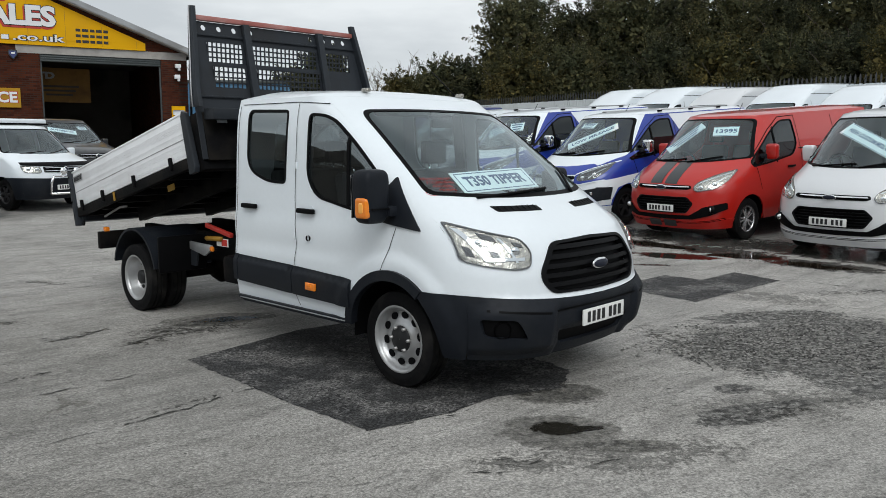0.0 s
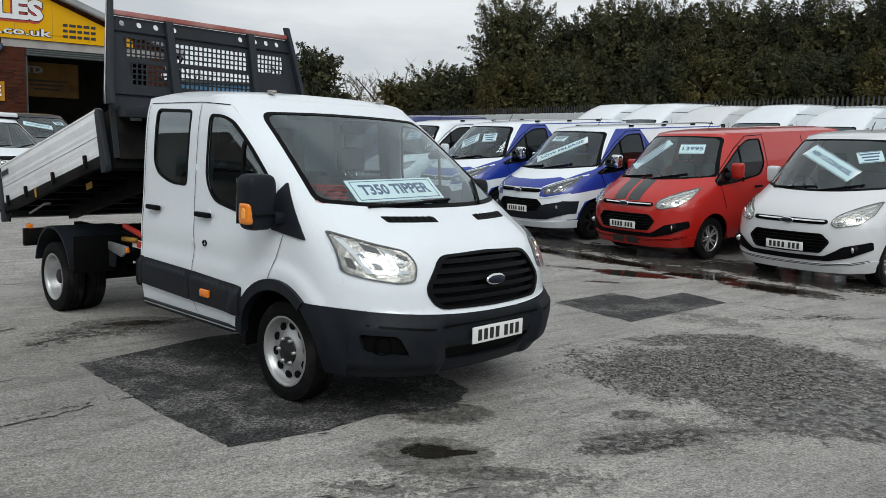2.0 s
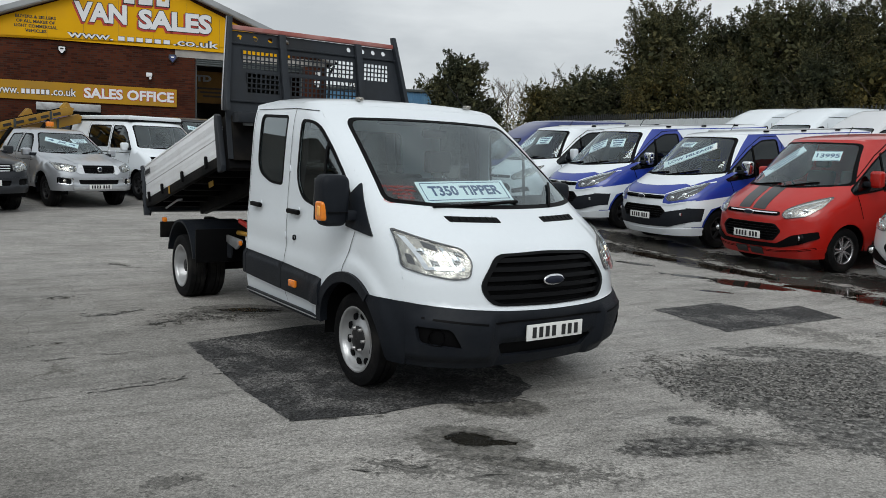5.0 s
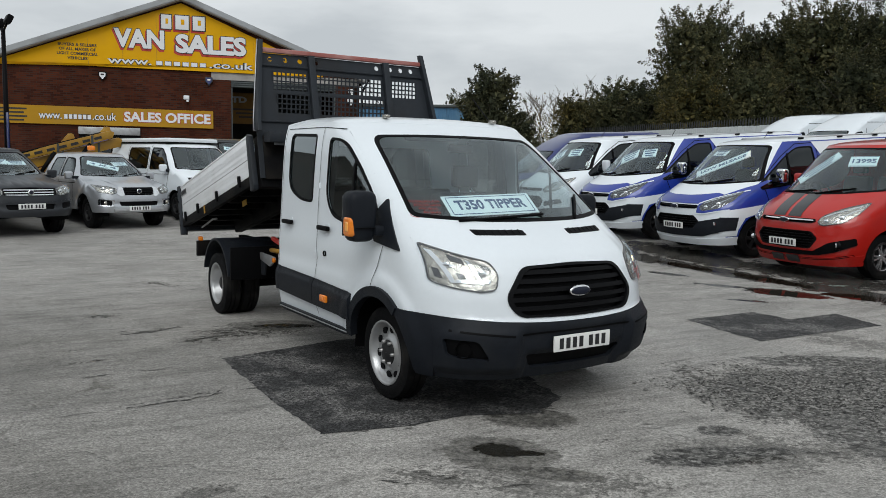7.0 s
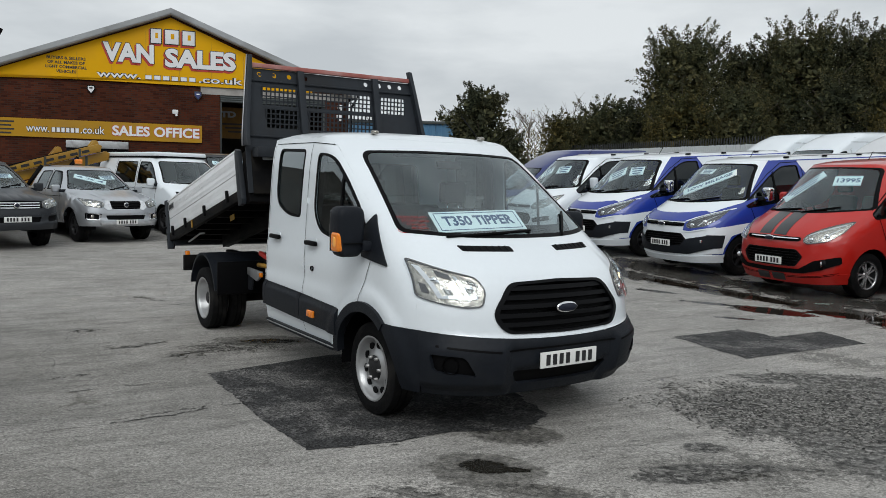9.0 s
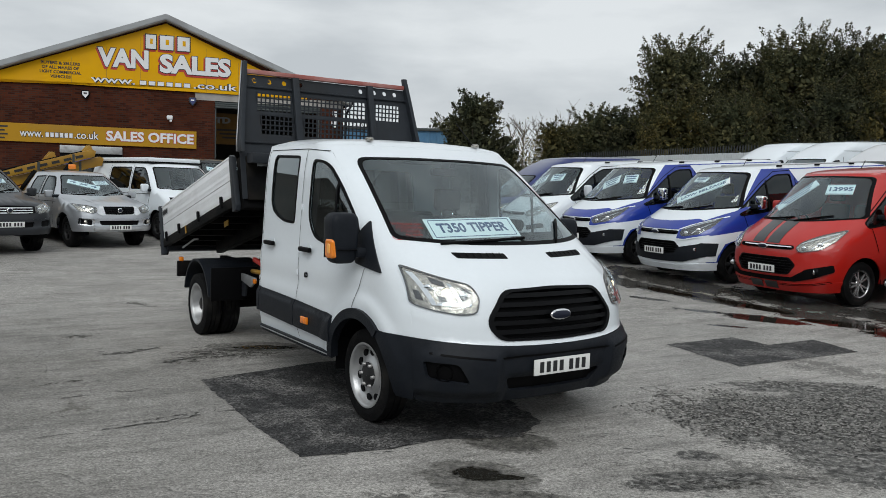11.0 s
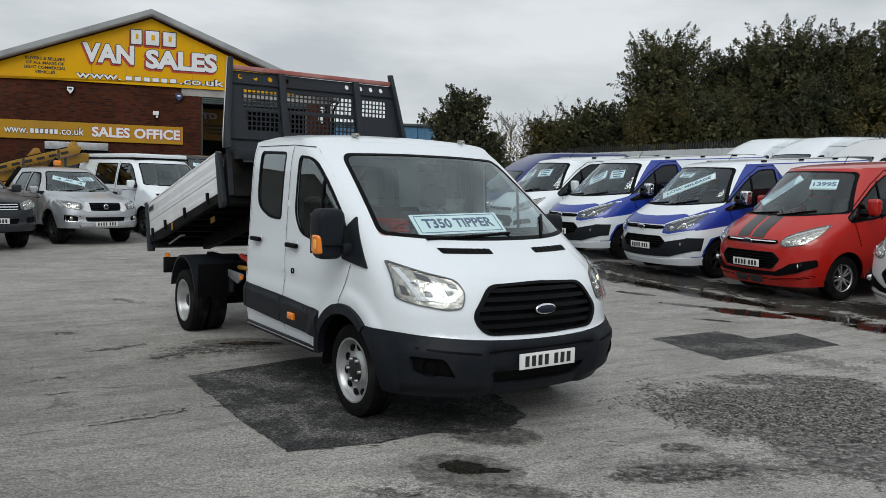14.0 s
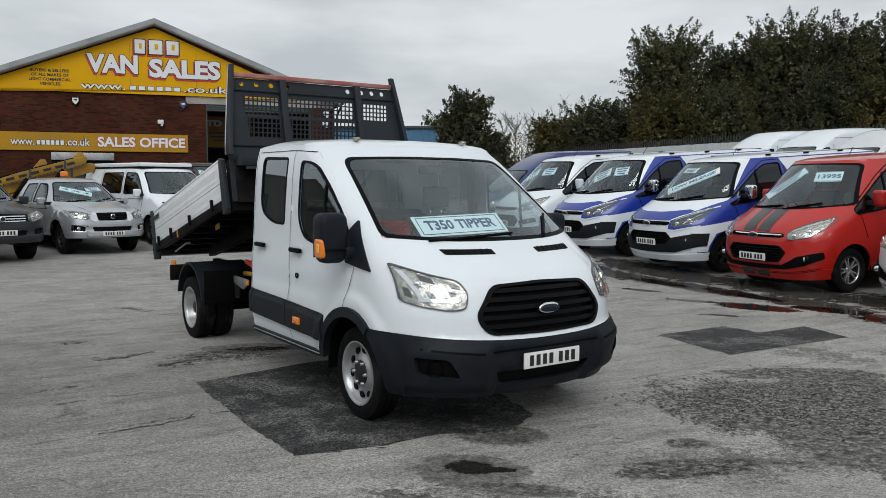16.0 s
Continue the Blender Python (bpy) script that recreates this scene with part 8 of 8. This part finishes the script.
def make_tree(x, y, h, spread, seed, mat, label, shoots=300, size=0.046, low=0.08, full=0.75, per=125):
    """A tapered trunk with limbs, and leaves along many upward shoots inside an uneven outline; full: how high the crown stays wide."""
    rnd, rng = random.Random(seed), np.random.default_rng(seed)
    t = thing("tree", pose(x, y, lie(x, y) - 0.05), label, "tree", "trees behind the fence")
    bm = bmesh.new()
    tube([(0, 0, 0), (rnd.uniform(-0.1, 0.1), rnd.uniform(-0.1, 0.1), h * 0.3), (rnd.uniform(-0.3, 0.3), rnd.uniform(-0.3, 0.3), h * 0.6), (rnd.uniform(-0.4, 0.4), rnd.uniform(-0.4, 0.4), h * 0.93)], h * 0.02, 7, 0.15, bm)

    def reach_at(f, a):
        k = 1 + 0.30 * noise.noise(Vector((math.cos(a) * 1.1 + seed, math.sin(a) * 1.1, f * 2.6))) + 0.22 * noise.noise(Vector((math.cos(a) * 3 + seed, math.sin(a) * 3, f * 6)))
        base = min(1.0, 0.62 + 0.9 * f)
        top = 1.0 if f < full else math.sqrt(max(0.0, 1 - ((f - full) / (1.02 - full)) ** 2))
        return spread * k * base * top

    starts, ends = [], []
    for k in range(16):
        f = low + (0.9 - low) * k / 16
        a = k * 2.4 + rnd.uniform(-0.4, 0.4)
        r = reach_at(min(0.95, f + 0.1), a) * 0.85
        p0, p2 = Vector((0, 0, h * f * 0.8)), Vector((math.cos(a) * r, math.sin(a) * r, h * min(0.95, f + rnd.uniform(0.08, 0.18))))
        tube([p0, p0.lerp(p2, 0.5) + Vector((0, 0, -h * 0.015)), p2], h * 0.006, 5, 0.25, bm)
    for k in range(shoots):
        f, a = low + (0.97 - low) * rnd.random() ** 0.85, rnd.uniform(0, 2 * math.pi)
        r = reach_at(f, a) * rnd.uniform(0.15, 1.0) ** 0.5
        p = Vector((math.cos(a) * r * 0.78, math.sin(a) * r * 0.78, h * f - 0.35))
        d = Vector((math.cos(a) * 0.55, math.sin(a) * 0.55, rnd.uniform(0.35, 1.25))) + Vector((rnd.gauss(0, 0.3), rnd.gauss(0, 0.3), rnd.gauss(0, 0.2)))
        q = p + d.normalized() * rnd.uniform(0.5, 1.15) * (0.6 + 0.12 * h) * 0.72
        q.z = min(q.z, h * 1.04)
        starts.append(p)
        ends.append(q)
        if k % 3 == 0:
            tube([p, p.lerp(q, 0.5) + Vector((0, 0, 0.03)), q], 0.014, 3, 0.3, bm)
    part("trunk", bm, M_BARK, t, "dark trunk, limbs and thin shoots")
    pts = along(np.array(starts), np.array(ends), per, 0.17, rng)
    inner = np.array(starts)[rng.integers(0, len(starts), shoots * 24)] * (0.72, 0.72, 0.94) + rng.normal(size=(shoots * 24, 3)) * 0.28
    leaf_mesh("crown", np.concatenate([pts, inner]), np.concatenate([np.full(len(pts), size), np.full(len(inner), size * 3.2)]), rng, mat, t, "loose autumn foliage with gaps")
    return t


def polar(az, d, ox=1.5, oy=0.0):
    return ox + d * math.sin(radians(az)), oy + d * math.cos(radians(az))


TREES = [(-3.0, 47, 9.3, 2.9, 0), (1.2, 49, 8.6, 2.6, 1), (4.4, 47, 9.4, 2.9, 0), (8.0, 48, 9.3, 3.0, 1), (11.6, 46, 9.0, 3.0, 0), (15.2, 45, 8.6, 3.0, 1), (18.6, 43, 8.4, 3.0, 0), (22.0, 41, 8.7, 2.9, 1), (25.5, 39, 8.8, 2.9, 0), (29.0, 38, 8.6, 2.9, 1), (32.5, 37, 8.4, 2.9, 0), (36.0, 36, 8.4, 2.9, 1)]
for k, (az, d, h, sp, kind) in enumerate(TREES):
    make_tree(*polar(az, d), h, sp, 20 + k, M_LEAFDARK if kind else M_LEAF, "tall broadleaved tree with dull green autumn foliage", 330)
for k, (az, d, h, sp) in enumerate([(-10.6, 50, 5.0, 2.1), (-8.4, 49, 5.6, 2.1), (-6.4, 48, 5.4, 2.0), (-3.0, 45, 5.6, 2.4), (0.8, 45, 6.0, 2.5), (6.8, 44, 6.2, 2.5), (10.8, 42, 5.8, 2.4), (14.6, 41, 5.8, 2.4), (18.0, 39, 5.6, 2.4), (21.5, 37, 5.6, 2.4), (25.0, 36, 5.4, 2.4), (29, 35, 5.4, 2.4), (33, 34, 5.4, 2.4)]):
    make_tree(*polar(az, d), h, sp, 50 + k, (M_LEAFBROWN, M_LEAF, M_LEAFDARK)[k % 3], "low bushy tree turning brown", 170, 0.044, 0.03, 0.55)
make_tree(*polar(-16.6, 41), 5.55, 2.0, 90, M_LEAFDARK, "dark green spreading tree with ragged top", 150, 0.046, 0.05, 0.25)
make_tree(*polar(-18.7, 50), 5.3, 1.4, 91, M_LEAF, "green bushy tree beside the blue shed", 90, 0.046, 0.05, 0.5)
make_tree(*polar(-14.9, 43), 3.8, 1.3, 92, M_LEAFDARK, "dark green bushy tree", 80, 0.046, 0.05, 0.4)


def bare_tree(x, y, h, seed):
    rnd = random.Random(seed)
    t = thing("bare_tree", pose(x, y, lie(x, y) - 0.05), "thin pale tree with almost no leaves", "tree", "trees behind the fence")
    bm = bmesh.new()
    tube([(0, 0, 0), (rnd.uniform(-0.2, 0.2), 0, h * 0.5), (rnd.uniform(-0.4, 0.4), 0, h)], 0.09, 6, 0.15, bm)
    for k in range(26):
        f = rnd.uniform(0.25, 0.95)
        a = rnd.uniform(0, 6.28)
        r = h * 0.22 * rnd.uniform(0.5, 1.1)
        p0 = Vector((0, 0, h * f * 0.9))
        p1 = p0 + Vector((math.cos(a) * r, math.sin(a) * r, h * rnd.uniform(0.08, 0.25)))
        tube([p0, p0.lerp(p1, 0.6) + Vector((0, 0, 0.1)), p1], 0.028, 4, 0.3, bm)
        for j in range(4):
            q = p0.lerp(p1, rnd.uniform(0.4, 1))
            tube([q, q + Vector((rnd.uniform(-0.5, 0.5), rnd.uniform(-0.5, 0.5), rnd.uniform(0.2, 0.7)))], 0.014, 3, 0.4, bm)
    part("trunk", bm, M_TWIG, t, "pale branching trunk")
    rng = np.random.default_rng(seed)
    leaf_mesh("crown", rng.normal(size=(700, 3)) * (h * 0.12, h * 0.12, h * 0.2) + (0, 0, h * 0.42), np.full(700, 0.07), rng, M_LEAFYELLOW, t, "sparse yellowing leaves")


for k, (az, d, h) in enumerate([(-14.3, 58, 5.0), (-13.4, 56, 5.4), (-12.5, 60, 5.6), (-11.6, 56, 5.5), (-10.4, 57, 5.8), (-9.2, 55, 5.9), (-24.5, 52, 5.0), (-23, 55, 4.6)]):
    bare_tree(*polar(az, d), h, 70 + k)


# low undergrowth that closes the view under the trees
def undergrowth():
    rng = np.random.default_rng(77)
    az = -26 + 66 * rng.random(220)
    d = np.interp(az, (-26, -8, 10, 40), (56, 53, 46, 38)) + 4 * rng.random(220)
    c = np.stack([1.5 + d * np.sin(np.radians(az)), d * np.cos(np.radians(az)), np.full(220, 1.5)], axis=1)
    r = rng.normal(size=(220, 420, 3)) * (0.8, 0.8, 1.0)
    leaf_mesh("undergrowth", (c[:, None, :] + r).reshape(-1, 3), np.full(220 * 420, 0.11), rng, M_LEAFDARK, None, "dense dark undergrowth behind the fence")
    tagged(bpy.data.objects["undergrowth"], "dense dark undergrowth behind the fence", "bushes", kind="stuff")


undergrowth()

# ---- surface of the yard ----
blob("tarmac_patch", 0, 0, 1, 1, 0, M_TARMAC, "dark tarmac repair under the truck", "tarmac patch", 0.004, 0.022, 1, corners=[(-2.08, 5.83), (-0.31, 4.45), (0.18, 4.86), (0.42, 5.2), (0.86, 5.45), (0.95, 5.9), (0.6, 6.4), (-0.2, 7.0), (-0.8, 7.6), (-1.5, 6.95)])
blob("tarmac_patch", 0, 0, 1, 1, 0, M_TARMAC, "dark tarmac repair in the yard", "tarmac patch", 0.004, 0.03, 2, corners=[(1.6, 9.61), (2.31, 10.52), (2.74, 10.22), (3.28, 10.88), (3.7, 10.28), (2.93, 9.4), (2.39, 8.75)])


def stones(name, cx, cy, r, count, seed, label):
    rnd = random.Random(seed)
    vs, fs = [], []
    for _ in range(count):
        a, d = rnd.uniform(0, 6.28), r * rnd.random() ** 0.6
        x, y = cx + d * math.cos(a) * 1.1, cy + d * math.sin(a) * 0.8
        if noise.noise(Vector((x * 1.6, y * 1.6, 3))) + 0.5 * noise.noise(Vector((x * 5, y * 5, 8))) + rnd.uniform(-0.3, 0.3) < 1.1 * (d / r) ** 2 - 0.40:
            continue
        s = rnd.uniform(0.004, 0.013) * (1.5 if rnd.random() < 0.08 else 1.0)
        base = len(vs)
        z = lie(x, y) + 0.006
        turn, long, tall = rnd.uniform(0, 3.14), rnd.uniform(1.0, 2.0), rnd.uniform(0.25, 0.75)
        c, sn = math.cos(turn), math.sin(turn)
        top = (rnd.uniform(-0.6, 0.6), rnd.uniform(-0.6, 0.6), tall)
        for q in ((1, 0.2, 0), (0, 1, 0), (-1, -0.2, 0), (0, -1, 0), top):
            u, v = q[0] * s * long * rnd.uniform(0.6, 1.3), q[1] * s * rnd.uniform(0.6, 1.3)
            vs.append((x + c * u - sn * v, y + sn * u + c * v, z + q[2] * s))
        fs += [(base, base + 1, base + 4), (base + 1, base + 2, base + 4), (base + 2, base + 3, base + 4), (base + 3, base, base + 4)]
    me = bpy.data.meshes.new(name)
    me.from_pydata(vs, [], fs)
    me.materials.append(M_STONE)
    return tagged(new(name, me), label, "stones", kind="stuff")


stones("loose_stones", 2.9, 6.85, 1.45, 11000, 5, "loose grey stones on broken concrete")
stones("loose_stones", 3.4, 7.7, 1.1, 4000, 7, "loose grey stones on broken concrete")


def crack(lines, w, seed):
    """Damp cracks in the concrete, with ragged edges: one or more lines in one mesh."""
    bm = bmesh.new()
    for line, pts in enumerate(lines):
        d = []
        for a, b in zip(pts, pts[1:]):
            n = max(2, int(math.dist(a, b) / 0.03))
            d += [(a[0] + (b[0] - a[0]) * i / n, a[1] + (b[1] - a[1]) * i / n) for i in range(n)]
        rows = []
        for i, (x, y) in enumerate(d):
            t = Vector((d[min(i + 1, len(d) - 1)][0] - d[max(0, i - 1)][0], d[min(i + 1, len(d) - 1)][1] - d[max(0, i - 1)][1])).normalized()
            k = noise.noise(Vector((x * 1.7, y * 1.7, seed))) * 0.05 + noise.noise(Vector((x * 9, y * 9, seed))) * 0.035 + noise.noise(Vector((x * 30, y * 30, seed))) * 0.012
            taper = min(1.0, 0.25 + 4 * min(i, len(d) - 1 - i) / max(1, len(d)))
            ww = w * taper * (0.25 + 1.5 * abs(noise.noise(Vector((x * 12, y * 12, seed + 9)))))
            x, y = x - t.y * k, y + t.x * k
            z = lie(x, y) + 0.005
            rows.append((bm.verts.new((x - t.y * ww, y + t.x * ww, z)), bm.verts.new((x + t.y * ww, y - t.x * ww, z))))
        for i, (a, b) in enumerate(zip(rows, rows[1:])):
            if noise.noise(Vector((i * 0.11, seed * 3.1 + line * 7.7, 0))) > -0.25:
                bm.faces.new((a[0], a[1], b[1], b[0]))
    return tagged(part("crack", bm, M_CRACK), "damp ragged crack in the concrete", "crack", kind="structure")


CRACKS = [((-2.1, 3.95), (-1.85, 4.29), (-1.56, 4.72), (-1.28, 5.2)), ((-2.73, 4.78), (-2.48, 5.09), (-2.21, 5.46)), ((-3.15, 5.01), (-3.07, 5.27), (-2.92, 5.4)), ((-5.6, 7.6), (-4.9, 8.5), (-4.3, 9.4)), ((-4.6, 6.75), (-4.3, 7.05)), ((-3.55, 6.2), (-3.37, 6.46), (-3.3, 6.85)), ((-2.8, 6.15), (-2.7, 6.45), (-2.55, 6.85)), ((3.8, 10.4), (4.8, 9.6), (5.6, 9.9)), ((-3.6, 3.2), (-3.1, 3.9), (-2.7, 4.4))]
for k, c in enumerate(CRACKS):
    crack([c], (0.010, 0.009, 0.009, 0.008, 0.014, 0.014, 0.016, 0.012, 0.005)[k], k)

# places where the surface has broken up: x, y, length, width across, heading, count
rnd = random.Random(31)
for k, (cx, cy, long, wide, turn, count) in enumerate([(-3.42, 6.5, 0.55, 0.10, 68, 6), (-2.68, 6.5, 0.6, 0.22, 65, 12), (-4.42, 6.85, 0.4, 0.12, 48, 5), (-3.05, 5.25, 0.4, 0.04, 60, 3), (-2.55, 7.05, 0.7, 0.3, 35, 9), (-5.45, 9.0, 0.6, 0.1, -15, 4), (-0.36, 3.44, 0.2, 0.06, -35, 4), (0.55, 4.02, 0.7, 0.16, 12, 9), (1.0, 4.2, 0.6, 0.15, 25, 8), (0.8, 5.5, 0.5, 0.18, 30, 8), (0.1, 4.75, 0.6, 0.08, 40, 5), (2.0, 6.1, 0.5, 0.2, 40, 7), (2.2, 7.6, 0.6, 0.2, 35, 7), (1.75, 5.6, 0.5, 0.3, 30, 7), (2.6, 5.5, 0.8, 0.2, 25, 8), (4.6, 9.6, 0.9, 0.3, 60, 8), (-1.3, 5.15, 0.22, 0.06, 40, 4)]):
    c, sn = math.cos(radians(turn)), math.sin(radians(turn))
    lines = []
    for _ in range(count):
        u, v, h = rnd.uniform(-0.5, 0.5) * long, rnd.gauss(0, 0.5) * wide, rnd.uniform(0.12, 0.4) * long
        a = rnd.uniform(-0.35, 0.35)
        mid = (cx + c * u - sn * v, cy + sn * u + c * v)
        e = (math.cos(radians(turn) + a) * h / 2, math.sin(radians(turn) + a) * h / 2)
        lines.append([(mid[0] - e[0], mid[1] - e[1]), mid, (mid[0] + e[0], mid[1] + e[1])])
    crack(lines, 0.010 if cx < 0 else 0.006, 40 + k)


# the dark works across the road, behind the camera, that closes the place
works = thing("works_building", pose(2, -26, 0.2), "long dark works building across the yard", "building")
part("works_wall", boxed((0, 0, 2.6), (70, 0.4, 5.2)), M_DARKROOM, works, "", False)
part("works_roof", boxed((0, -5, 5.4), (71, 11, 0.3)), M_SHUTTER, works, "", False)
for k in range(12):
    part("works_door", boxed((-30 + 5.4 * k, 0.22, 1.9), (3.4, 0.06, 3.6), 0.02), M_SHUTTER, works)
part("works_wing", boxed((33, 16, 2.2), (0.4, 30, 4.4)), M_DARKROOM, works, "", False)
part("works_wing", boxed((-33, 23.5, 1.8), (0.4, 45, 3.6)), M_DARKROOM, works, "", False)
for k in range(6):
    part("wing_gable", prism([(-3.6, 3.6), (0, 4.7), (3.6, 3.6)], -0.2, 0.2), M_DARKROOM, works, "", False).matrix_local = pose(-33, 4.6 + 7.4 * k, 0, 0, 0, 90)
    part("wing_window", boxed((-32.75, 4.6 + 7.4 * k, 2.0), (0.08, 4.2, 1.2), 0.02), M_TINT, works)
